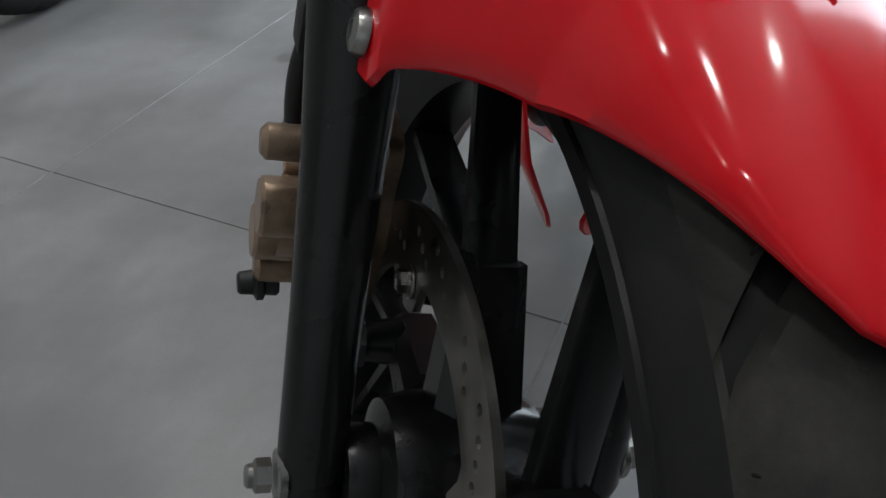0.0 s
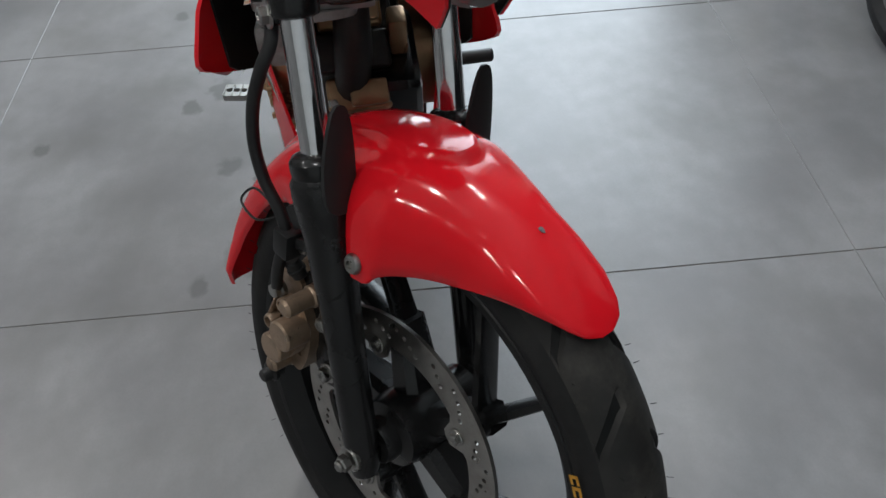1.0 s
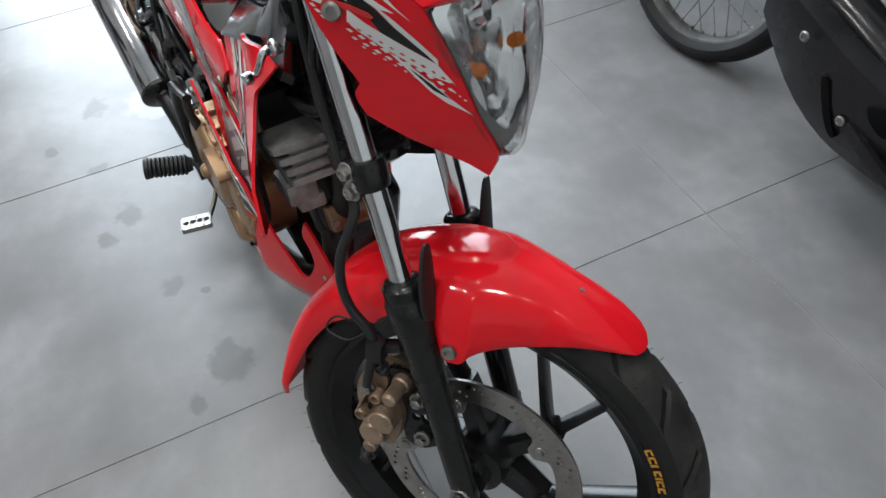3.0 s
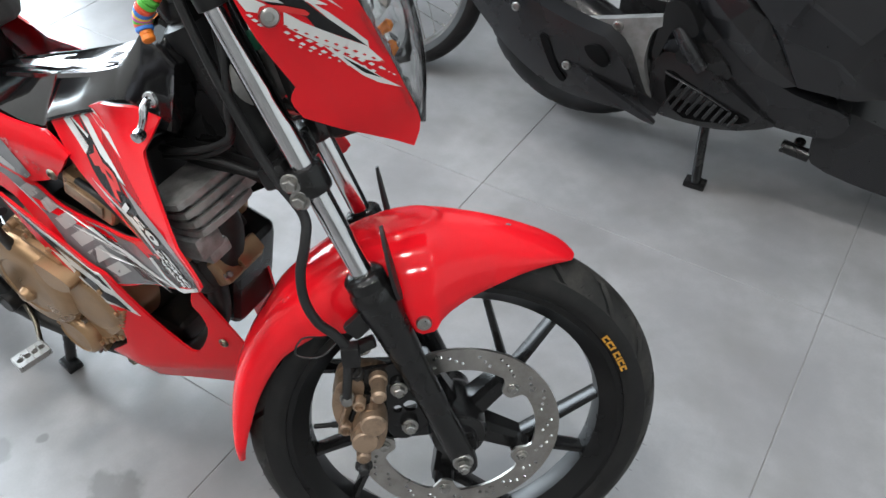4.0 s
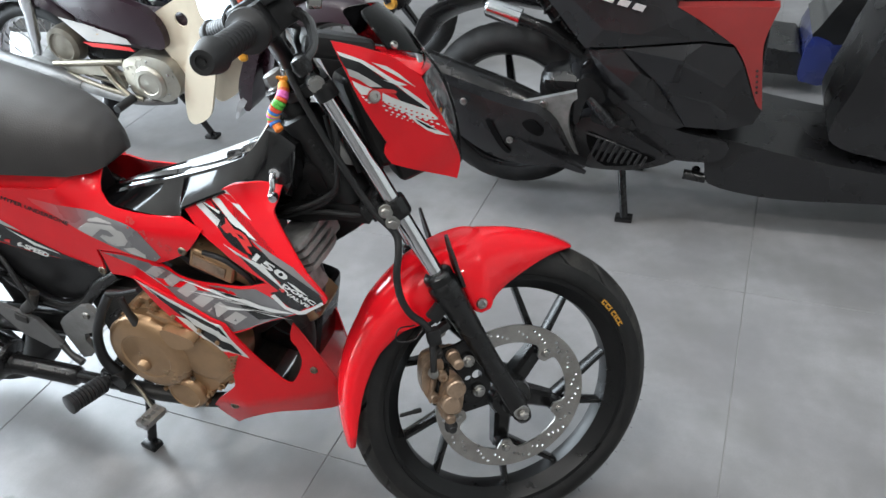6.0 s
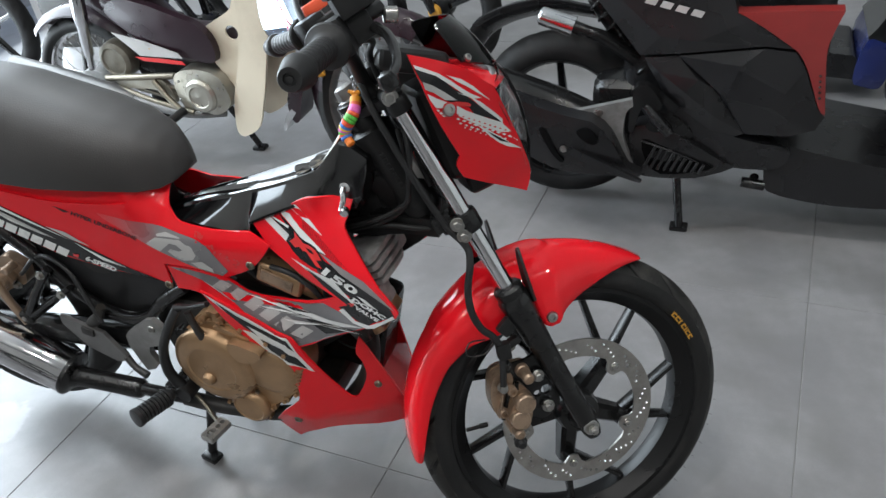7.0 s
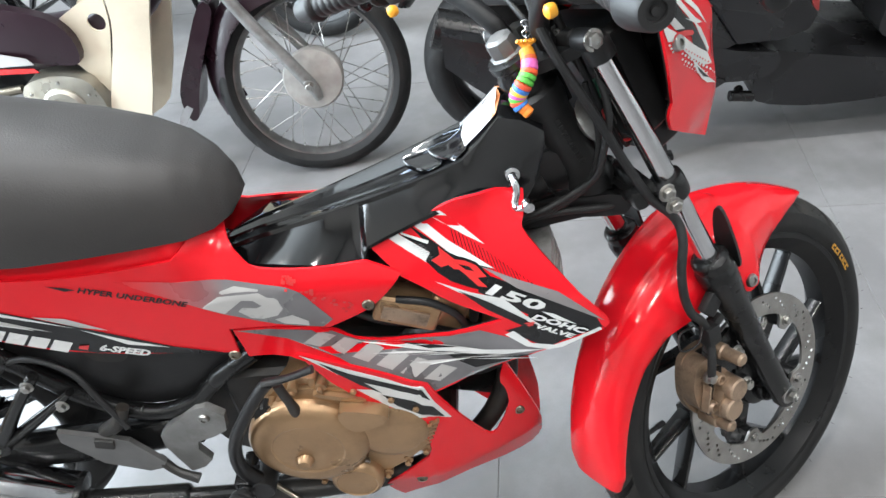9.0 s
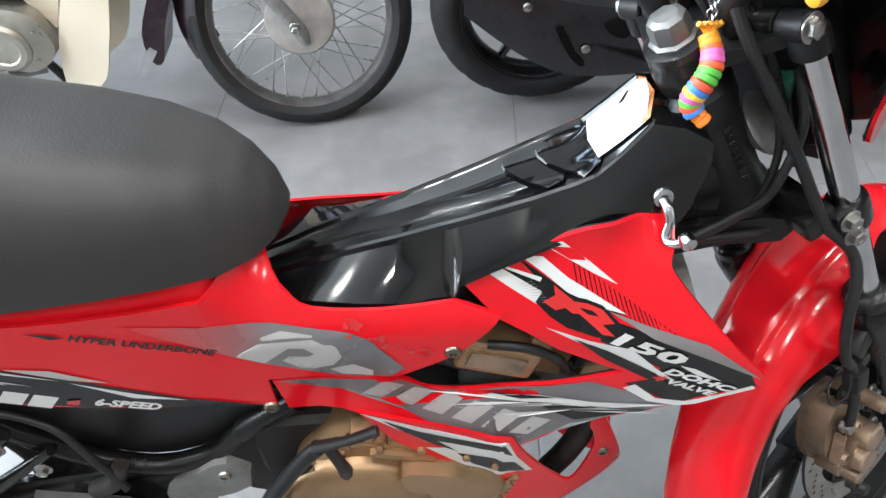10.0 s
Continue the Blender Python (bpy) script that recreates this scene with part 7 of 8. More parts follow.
def stand_wheel(owner, x, y, z, R, half, bead, spokes=5, wire=False, rim_mat=None, name="tyre", yaw=0.0, lean=0.0, hub_mat=None):
    m = Matrix.Translation((x, y, z)) @ Matrix.Rotation(yaw, 4, "Z") @ Matrix.Rotation(-lean, 4, "X")
    tyre = part(name, tyre_geo(R, half, bead, 120, 16).moved(m), RUBBER, owner)
    g = Geo()
    k = bead / 0.214
    profile = [(r * k, h * half / 0.042) for r, h in rim]
    if wire:
        profile = [(bead + 0.006, -0.026), (bead + 0.004, -0.029), (bead - 0.004, -0.027), (bead - 0.010, -0.018), (bead - 0.014, 0), (bead - 0.010, 0.018), (bead - 0.004, 0.027), (bead + 0.004, 0.029), (bead + 0.006, 0.026), (bead, 0)]
    lathe(g, profile, 72, m @ WHEEL_AXIS, True)
    wheel_rim = part("rim", g, rim_mat or RIM_BLACK, tyre)
    g = Geo()
    if wire:
        lathe(g, [(0.012, -0.05), (0.03, -0.05), (0.080, -0.044), (0.085, -0.035), (0.080, 0.03), (0.05, 0.04), (0.012, 0.045)], 40, m @ WHEEL_AXIS)
    else:
        lathe(g, [(0.012, -0.06), (0.035, -0.055), (0.045, -0.03), (0.045, 0.03), (0.035, 0.055), (0.012, 0.06)], 28, m @ WHEEL_AXIS)
    part("hub", g, hub_mat or (ALLOY if wire else BLACK2), tyre)
    if wire:
        for i in range(36):
            g = Geo()
            a = 10 * i
            s = 1 if i % 2 else -1
            tube(g, [ring_point(a + 42 * (1 if (i // 2) % 2 else -1), 0.066, 0.026 * s), ring_point(a, bead * 0.945, 0.004 * s)], 0.0014, 5, 1)
            part("wire_spoke", g.moved(m), STEEL, tyre)
            g = Geo()
            p0, p1 = Vector(ring_point(a, bead * 0.90)), Vector(ring_point(a, bead * 0.95))
            cyl(g, p0, p1, 0.0028, seg=6, bev=0)
            part("spoke_nipple", g.moved(m), STEEL, tyre)
    else:
        for i in range(spokes):
            g = Geo()
            a = 360 / spokes * i + 20
            bar_between(g, ring_point(a - 10, 0.03), ring_point(a, bead * 0.9), 0.026, 0.017, 0.04, 0.028)
            part("spoke", g.moved(m), BLACK_GLOSS, tyre)
    return tyre


stand_wheel(scooter, -0.315, 1.15, 0.272, 0.258, 0.048, 0.18, 5, name="rear_tyre")


def upright(owner, name, outline, y, thick, material, label="", bulge=0.0, corners=(), steps=3, tilt=0.0, grid=0.03):
    """A moulded panel, outline in x and z, its outer face towards -y at y."""
    g = Geo()
    o = rounded(outline, steps, corners) if steps else outline
    cx, cz = sum(p[0] for p in o) / len(o), sum(p[1] for p in o) / len(o)
    sx, sz = max(abs(p[0] - cx) for p in o), max(abs(p[1] - cz) for p in o)
    sheet(g, o, lambda u, v, d: (u, y + d - bulge * max(0, 1 - ((u - cx) / sx) ** 2) * max(0, 1 - ((v - cz) / sz) ** 2) + tilt * (v - cz), v), thick, (), grid)
    return part(name, g, material, owner, label, 40)


MUF = [(-0.50, 0.47), (-0.387, 0.438), (-0.262, 0.405), (-0.181, 0.388), (-0.136, 0.346), (-0.09, 0.25), (-0.055, 0.222), (-0.19, 0.222), (-0.29, 0.240), (-0.395, 0.305), (-0.50, 0.39)]
muf = upright(scooter, "muffler_cover", MUF, 0.905, 0.05, BLACK2, "matt black muffler heat shield", 0.03, (0, 3, 10))
# recess and slot are near-black sheets on the cover, their shade painted in
upright(scooter, "cover_recess", [(-0.218, 0.362), (-0.187, 0.370), (-0.162, 0.343), (-0.173, 0.325), (-0.203, 0.340)], 0.874, 0.01, RECESS_SHADE, bulge=0.004)
upright(scooter, "cover_slot", [(-0.317, 0.361), (-0.301, 0.362), (-0.273, 0.300), (-0.253, 0.272), (-0.266, 0.270), (-0.290, 0.300)], 0.872, 0.01, RECESS_SHADE)
upright(scooter, "cover_ridge", [(-0.24, 0.315), (-0.20, 0.30), (-0.06, 0.235), (-0.07, 0.225), (-0.22, 0.283)], 0.872, 0.012, BLACK2, bulge=0.004)
for x, z in ((-0.253, 0.309), (-0.375, 0.415)):
    g = Geo()
    round_screw(g, (x, 0.873, z), (0, -1, 0), 0.010, 0.006)
    part("cover_bolt", g, STEEL, muf)
g = Geo()
tube(g, [(-0.52, 1.0, 0.45), (-0.3, 1.0, 0.37), (-0.1, 1.0, 0.28), (0.05, 1.02, 0.2)], [0.05, 0.055, 0.05, 0.02], 20)
part("muffler", g, SATIN, scooter)
upright(scooter, "swing_arm", [(-0.275, 0.376), (-0.17, 0.406), (-0.079, 0.431), (-0.073, 0.414), (-0.098, 0.394), (-0.106, 0.335), (-0.097, 0.289), (-0.074, 0.224), (-0.090, 0.214), (-0.120, 0.250), (-0.131, 0.300), (-0.137, 0.340), (-0.165, 0.374), (-0.23, 0.372)], 0.938, 0.018, ALLOY, "bare alloy swing arm", 0.003, (2, 3))
g = Geo()
round_screw(g, (-0.172, 0.938, 0.388), (0, -1, 0), 0.012, 0.008)
part("swing_arm_bolt", g, STEEL, scooter)
upright(scooter, "radiator_cover", [(-0.089, 0.334), (-0.048, 0.348), (0.032, 0.330), (0.100, 0.290), (0.150, 0.256), (0.175, 0.237), (0.068, 0.199), (-0.045, 0.195), (-0.079, 0.216), (-0.088, 0.27)], 0.955, 0.06, BLACK2, "black radiator cover with slats", 0.02)
# near-black sheet behind the slats, the grille's shade painted in
upright(scooter, "grille_recess", [(-0.058, 0.313), (-0.017, 0.304), (0.035, 0.286), (0.084, 0.265), (0.128, 0.243), (0.08, 0.226), (-0.004, 0.212), (-0.045, 0.25)], 0.940, 0.012, RECESS_SHADE, "grille recess, its shade put in as near black", 0.004, steps=2)
for k in range(9):
    g = Geo()
    block(g, (0.007, 0.02, 0.075 - 0.006 * k), pose(-0.034 + 0.0165 * k, 0.936, 0.268 - 0.0035 * k, 0, 24, 0), 0.001, 1)
    part("slat", g, SOFT, scooter)
upright(scooter, "crankcase", [(-0.050, 0.345), (-0.02, 0.385), (0.03, 0.375), (0.07, 0.33), (0.04, 0.31), (-0.01, 0.325)], 0.952, 0.05, SATIN, bulge=0.006)
g = Geo()
tube(g, [(-0.052, 0.945, 0.41), (-0.020, 0.935, 0.375), (0.012, 0.935, 0.338)], [0.013, 0.016, 0.013], 14)
part("water_hose", g, BLACK2, scooter)
g = Geo()
tube(g, [(-0.058, 0.934, 0.313), (0.015, 0.932, 0.290), (0.084, 0.934, 0.262)], 0.0045, flat=0.6)
part("cover_rib", g, BLACK2, scooter)
upright(scooter, "engine_mount", [(-0.083, 0.440), (-0.073, 0.466), (-0.039, 0.462), (-0.010, 0.415), (-0.025, 0.398), (-0.060, 0.405), (-0.080, 0.340), (-0.094, 0.345)], 0.940, 0.03, SATIN, bulge=0.005)
g = Geo()
block(g, (0.42, 0.22, 0.22), pose(0.0, 1.13, 0.33, 0, 0, 0), 0.05, 3)
part("engine_block", g, SATIN, scooter)


def facets(owner, name, points, faces, back, material, label=""):
    """A moulded panel of flat facets with a rim that turns in to the depth back."""
    g = Geo()
    used = {}
    for fc in faces:
        for a, b in zip(fc, fc[1:] + fc[:1]):
            used[(a, b)] = fc
    rim = [(a, b) for a, b in used if (b, a) not in used]
    n = len(points)
    inner = [(x, back, z) for x, y, z in points]
    g.add(list(points) + inner, [tuple(fc) for fc in faces] + [(b, a, n + a, n + b) for a, b in rim])
    return part(name, g, material, owner, label, 3)


upright(scooter, "lower_fairing", [(-0.030, 0.452), (0.089, 0.362), (0.197, 0.318), (0.301, 0.296), (0.285, 0.240), (0.174, 0.235), (0.134, 0.255), (0.041, 0.339)], 0.964, 0.05, BLACK2, bulge=0.006)
facets(scooter, "upper_panel", [(-0.24, 0.985, 0.92), (-0.184, 0.968, 0.687), (-0.070, 0.958, 0.542), (0.023, 0.948, 0.551), (0.218, 0.943, 0.575), (0.283, 0.945, 0.568), (0.180, 0.948, 0.637), (0.151, 0.950, 0.652), (0.10, 0.968, 0.80), (0.06, 0.98, 0.92), (-0.125, 0.951, 0.690), (-0.020, 0.939, 0.597), (0.070, 0.934, 0.588)], [[0, 1, 10], [1, 2, 11, 10], [2, 3, 11], [3, 12, 11], [3, 4, 12], [4, 5, 6, 12], [10, 11, 12, 7], [12, 6, 7], [10, 7, 8], [0, 10, 8, 9]], 1.01, BLACK2, "black upper body side panel")
facets(scooter, "body_panel", [(0.024, 0.952, 0.544), (0.218, 0.944, 0.568), (0.287, 0.946, 0.560), (0.314, 0.946, 0.517), (0.352, 0.946, 0.419), (0.370, 0.946, 0.398), (0.355, 0.947, 0.362), (0.296, 0.949, 0.340), (0.195, 0.951, 0.340), (0.112, 0.951, 0.464), (0.170, 0.930, 0.529), (0.281, 0.932, 0.469), (0.141, 0.941, 0.440), (0.251, 0.934, 0.421), (0.309, 0.936, 0.378), (0.166, 0.9335, 0.519), (0.276, 0.938, 0.458), (0.246, 0.9405, 0.411)], [[0, 10, 1], [1, 10, 11, 3, 2], [0, 15, 10], [10, 15, 16, 11], [0, 9, 12, 15], [15, 12, 13, 16], [11, 16, 13, 14, 4, 3], [14, 6, 5, 4], [9, 8, 12], [12, 17, 13], [13, 17, 14], [12, 8, 7, 17], [17, 7, 14], [14, 7, 6]], 1.0, BLACK2, "black body side panel with sharp creases")
facets(scooter, "middle_panel", [(-0.061, 0.962, 0.533), (-0.022, 0.950, 0.502), (0.073, 0.945, 0.484), (0.110, 0.953, 0.462), (0.193, 0.957, 0.338), (0.168, 0.960, 0.325), (0.109, 0.957, 0.344), (0.049, 0.957, 0.389), (-0.010, 0.960, 0.440), (0.022, 0.962, 0.541), (0.045, 0.938, 0.452), (0.115, 0.940, 0.392)], [[0, 1, 9], [1, 2, 9], [2, 3, 9], [0, 8, 1], [1, 8, 10], [1, 10, 2], [2, 10, 11, 3], [3, 11, 4], [8, 7, 10], [10, 7, 6, 11], [11, 6, 5, 4]], 1.0, BLACK2, "black lower body strip")
red_tail = upright(scooter, "tail_panel", [(0.151, 0.654), (0.26, 0.658), (0.375, 0.660), (0.362, 0.619), (0.352, 0.573), (0.356, 0.516), (0.371, 0.402), (0.354, 0.420), (0.317, 0.519), (0.290, 0.564), (0.21, 0.620)], 0.948, 0.04, DULL_RED, "dull red panel beside the seat", 0.006, (0, 2, 6, 9))
for k in range(5):
    g = Geo()
    cyl(g, (0.346 + 0.0015 * k, 0.9455, 0.505 - 0.014 * k), (0.346 + 0.0015 * k, 0.940, 0.505 - 0.014 * k), 0.0032, seg=8)
    part("panel_hole", g, SATIN, red_tail)
g = Geo()
block(g, (0.62, 0.26, 0.12), pose(0.12, 1.14, 0.76, 0, -4, 0), 0.05, 4)
part("seat", g, VINYL, scooter)
g = Geo()
block(g, (0.5, 0.24, 0.42), pose(0.12, 1.14, 0.53, 0, 0, 0), 0.08, 4)
part("body_core", g, BLACK2, scooter)
slanted_bars(4, -0.062, 0.680, -15, 0.037, 0.026, 0.016, lambda x, z: -0.9385 - 0.1 * (z - 0.66), LIGHT_DECAL, scooter, 0.0, 0.3, "maker_mark", 0.3)
upright(scooter, "foot_board", [(0.219, 0.305), (0.421, 0.270), (0.663, 0.233), (0.95, 0.21), (1.02, 0.18), (0.95, 0.145), (0.68, 0.142), (0.514, 0.132), (0.39, 0.134), (0.268, 0.160), (0.252, 0.221)], 0.985, 0.34, BLACK2, "black step-through foot board", 0.015)
upright(scooter, "front_tunnel", [(0.70, 0.75), (0.602, 0.555), (0.57, 0.447), (0.54, 0.353), (0.551, 0.30), (0.657, 0.268), (0.95, 0.24), (1.0, 0.75)], 1.0, 0.3, BLACK2, "black inner leg shield", 0.02)
upright(scooter, "leg_shield", [(0.9, 0.25), (1.02, 0.3), (1.12, 0.6), (1.16, 0.9), (1.22, 0.9), (1.2, 0.5), (1.1, 0.2), (0.98, 0.18)], 1.0, 0.32, BLACK2, bulge=0.02)
stand_wheel(scooter, 1.05, 1.15, 0.272, 0.258, 0.045, 0.18, 5, name="front_tyre")
g = Geo()
round_screw(g, (0.233, 1.02, 0.176), (0, -1, 0), 0.012, 0.01)
cyl(g, (0.20, 0.985, 0.18), (0.26, 0.985, 0.172), 0.014)
part("folded_foot_peg", g, SATIN, scooter)
g = Geo()
tube(g, [(0.02, 1.22, 0.2), (0.035, 1.27, 0.1), (0.047, 1.302, 0.018), (0.047, 1.302, 0.008)], 0.0115)
tube(g, [(0.02, 1.25, 0.17), (0.02, 1.05, 0.17)], 0.010, steps=1)
tube(g, [(0.02, 1.08, 0.2), (0.035, 1.03, 0.1), (0.047, 0.998, 0.018), (0.047, 0.998, 0.008)], 0.0115)
block(g, (0.05, 0.035, 0.014), pose(0.047, 0.998, 0.0075), 0.004)
block(g, (0.05, 0.035, 0.014), pose(0.047, 1.302, 0.0075), 0.004)
part("centre_stand", g, SATIN, scooter)
g = Geo()
m, h = basis((-0.335, 1.0, 0.628), (-0.245, 1.0, 0.597))
lathe(g, [(0.018, 0), (0.024, 0.006), (0.027, h), (0.02, h)], 24, m)
part("passenger_peg", g, CHROME, scooter)
g = Geo()
tube(g, [(-0.245, 1.0, 0.597), (-0.21, 1.0, 0.585), (-0.16, 1.01, 0.56), (-0.09, 1.03, 0.50)], [0.017, 0.015, 0.018, 0.02], 14)
part("peg_bracket", g, SATIN, scooter)
g = Geo()
tube(g, [(-0.06, 1.05, 0.45), (-0.15, 1.05, 0.58), (-0.2, 1.05, 0.66)], 0.022, 14)
coil = [(-0.06 - 0.14 * k / 90 + 0.02 * math.cos(k * 0.5), 1.05 + 0.03 * math.sin(k * 0.5), 0.45 + 0.21 * k / 90 + 0.014 * math.cos(k * 0.5)) for k in range(91)]
tube(g, coil, 0.005, 8, 1)
part("rear_shock", g, SATIN, scooter)
g = Geo()
tube(g, [(-0.6, 1.15, 0.45), (-0.52, 1.15, 0.55), (-0.36, 1.15, 0.6), (-0.2, 1.15, 0.58)], [0.03, 0.06, 0.065, 0.05], 16, flat=0.25)
part("rear_fender", g, BLACK2, scooter)

# ---- parked step-through with a cream leg shield ----
cub = thing("step_through_motorbike", "dark purple step-through motorbike with cream leg shield and wire wheels", "motorbike")
PURPLE = mat("dark_purple_paint", (0.018, 0.007, 0.012), 0.32, var=0.15, bump=0.02, coat=0.15, spec=0.35)
CREAM = mat("cream_plastic", (0.62, 0.55, 0.43), 0.45, var=0.08, scale=4, bump=0.05, dirt=(0.3, 0.25, 0.18), dirt_amount=0.3, dirt_scale=5)
CASE = mat("lacquered_alloy", (0.36, 0.345, 0.30), 0.34, 0.7, var=0.15, scale=20, bump=0.15, dirt=(0.3, 0.25, 0.16), dirt_amount=0.4)
CY = 1.2
WORN_RIM = mat("worn_chrome", (0.16, 0.156, 0.152), 0.38, 0.8, var=0.25, scale=30, bump=0.1, dirt=(0.12, 0.1, 0.085), dirt_amount=0.6, dirt_scale=20)
stand_wheel(cub, -0.889, CY, 0.262, 0.272, 0.040, 0.222, wire=True, rim_mat=WORN_RIM, name="front_tyre", lean=radians(15), yaw=radians(5), hub_mat=mat("pale_hub_alloy", (0.34, 0.33, 0.312), 0.5, 0.3, var=0.2, scale=25, bump=0.2, dirt=(0.2, 0.15, 0.12), dirt_amount=0.4))
stand_wheel(cub, -2.08, CY, 0.276, 0.276, 0.040, 0.222, wire=True, rim_mat=CHROME, name="rear_tyre")
for s in (-1, 1):
    g = Geo()
    tube(g, [(-0.875, CY + 0.068 * s, 0.225), (-0.885, CY + 0.068 * s, 0.262), (-0.93, CY + 0.066 * s, 0.34), (-1.01, CY + 0.064 * s, 0.47), (-1.1, CY + 0.062 * s, 0.64)], [0.012, 0.018, 0.017, 0.017, 0.014], 16)
    leg = part("fork_leg", g, ALLOY, cub)
    g = Geo()
    bolt(g, (-0.889, CY + 0.085 * s, 0.276), (0, s, 0), 0.011, 0.012)
    part("axle_nut", g, STEEL, leg)
g = Geo()
pts, seg = [], 18
for i in range(seg + 1):
    a = radians(62 + 136 * i / seg)
    r = 0.305 - 0.01 * (i / seg)
    pts.append((a, r))
v, f = [], []
for a, r in pts:
    for k in range(9):
        u = -1 + k / 4
        rr = r - 0.06 * abs(u) ** 3
        v.append((-0.889 + rr * math.cos(a), CY + 0.05 * u, 0.276 + rr * math.sin(a)))
for i in range(seg):
    for k in range(8):
        f.append((i * 9 + k, (i + 1) * 9 + k, (i + 1) * 9 + k + 1, i * 9 + k + 1))
g.add(v, f)
g.add([(x, y, z - 0.004) for x, y, z in v], [tuple(reversed(q)) for q in f])
part("front_fender", g, PURPLE, cub, "dark purple front fender", 60)
upright(cub, "mud_flap", [(-1.13, 0.52), (-1.20, 0.40), (-1.262, 0.28), (-1.262, 0.20), (-1.235, 0.20), (-1.205, 0.28), (-1.16, 0.38), (-1.10, 0.50)], CY - 0.05, 0.1, PURPLE, bulge=0.012)
upright(cub, "chrome_tip", [(-1.272, 0.23), (-1.302, 0.168), (-1.297, 0.16), (-1.228, 0.25)], CY - 0.052, 0.104, CHROME, "chrome fender tip", 0.01)
for s in (-1, 1):
    g = Geo()
    SH = rounded([(-1.265, 0.95), (-1.305, 0.66), (-1.317, 0.531), (-1.355, 0.429), (-1.414, 0.30), (-1.444, 0.184), (-1.434, 0.153), (-1.404, 0.155), (-1.342, 0.195), (-1.301, 0.284), (-1.274, 0.354), (-1.213, 0.54), (-1.17, 0.66), (-1.10, 0.95)], 3, (0, 13))
    sheet(g, SH, lambda u, v_, d, s=s: (u - 0.025, CY + s * (0.105 - d - 0.25 * (u + 1.32 + 0.25 * (v_ - 0.45)) ** 2), v_), 0.012, (), 0.03)
    part("leg_shield", g, CREAM, cub, "cream plastic leg shield")
    g = Geo()
    SH2 = rounded([(-1.30, 0.66), (-1.326, 0.60), (-1.40, 0.56), (-1.454, 0.525), (-1.462, 0.446), (-1.442, 0.41), (-1.40, 0.345), (-1.385, 0.33), (-1.34, 0.44), (-1.31, 0.53)], 3)
    sheet(g, SH2, lambda u, v_, d, s=s: (u - 0.05, CY + s * (0.076 - d), v_), 0.006, (circle(-1.345, 0.52, 0.024, 16),), 0.03)
    part("inner_shield", g, CREAM, cub, "cream inner shield with a round opening")
g = Geo()
tube(g, [(-1.1, CY, 0.95), (-1.18, CY, 0.7), (-1.3, CY, 0.55), (-1.5, CY, 0.46), (-1.7, CY, 0.48), (-1.85, CY, 0.6), (-2.1, CY, 0.72)], [0.03, 0.04, 0.06, 0.07, 0.08, 0.09, 0.06], 18)
part("frame_beam", g, PURPLE, cub)
upright(cub, "side_cover", [(-1.86, 0.60), (-1.78, 0.535), (-1.66, 0.475), (-1.54, 0.432), (-1.47, 0.43), (-1.46, 0.50), (-1.50, 0.56), (-1.6, 0.60), (-1.7, 0.63), (-1.8, 0.64)], CY - 0.105, 0.03, PURPLE, "dark purple side cover with stripes", 0.02)
for q, mt in (([(-1.84, 0.535), (-1.72, 0.508), (-1.592, 0.467), (-1.58, 0.448), (-1.75, 0.455)], LIGHT_DECAL), ([(-1.745, 0.484), (-1.70, 0.497), (-1.655, 0.474), (-1.71, 0.466)], YELLOW_PAINT), ([(-1.775, 0.450), (-1.67, 0.446), (-1.585, 0.438), (-1.575, 0.424), (-1.74, 0.436)], RED_DECAL)):
    upright(cub, "stripe", q, CY - 0.128, 0.002, mt, steps=0, bulge=0.002)
upright(cub, "engine_case", [(-1.642, 0.386), (-1.564, 0.404), (-1.478, 0.388), (-1.452, 0.34), (-1.451, 0.28), (-1.512, 0.240), (-1.60, 0.246), (-1.645, 0.270), (-1.66, 0.33)], CY - 0.115, 0.2, CASE, "lacquered alloy engine case", 0.02)
g = Geo()
lathe(g, [(0.062, 0), (0.060, 0.013), (0.052, 0.021), (0.039, 0.023), (0.036, 0.019), (0.02, 0.019), (0.0, 0.022)], 36, Matrix.Translation((-1.551, CY - 0.12, 0.314)) @ pose(0, 0, 0, 90, 0, 0))
part("clutch_dome", g, CASE, cub)
g = Geo()
block(g, (0.46, 0.12, 0.16), pose(-1.72, CY + 0.02, 0.40, 0, 12, 0), 0.04, 3)
block(g, (0.20, 0.14, 0.16), pose(-1.50, CY + 0.02, 0.43, 0, 0, 0), 0.04, 3)
part("under_frame", g, SATIN, cub, "dark under frame behind the engine")
for k in range(6):
    g = Geo()
    a = radians(20 + 60 * k)
    bolt(g, (-1.555 + 0.090 * math.cos(a), CY - 0.128, 0.322 + 0.070 * math.sin(a)), (0, -1, 0), 0.005, 0.005, False)
    part("case_bolt", g, STEEL, cub)
for k in range(3):
    g = Geo()
    block(g, (0.17, 0.012, 0.012), pose(-1.74 - 0.01 * k, CY - 0.10, 0.345 - 0.022 * k, 0, 14, 0), 0.004, 2)
    part("foot_rest_plate", g, CASE, cub)
g = Geo()
lathe(g, [(0.068, -0.06), (0.070, 0.0), (0.066, 0.022), (0.05, 0.030), (0.046, 0.026), (0.02, 0.028), (0.0, 0.030)], 32, Matrix.Translation((-1.915, CY - 0.06, 0.412)) @ pose(0, 0, 0, 90, 0, 0))
part("brake_drum", g, mat("stained_alloy", (0.17, 0.155, 0.125), 0.45, 0.5, var=0.25, scale=25, bump=0.2), cub, "stained grey-brown brake drum")
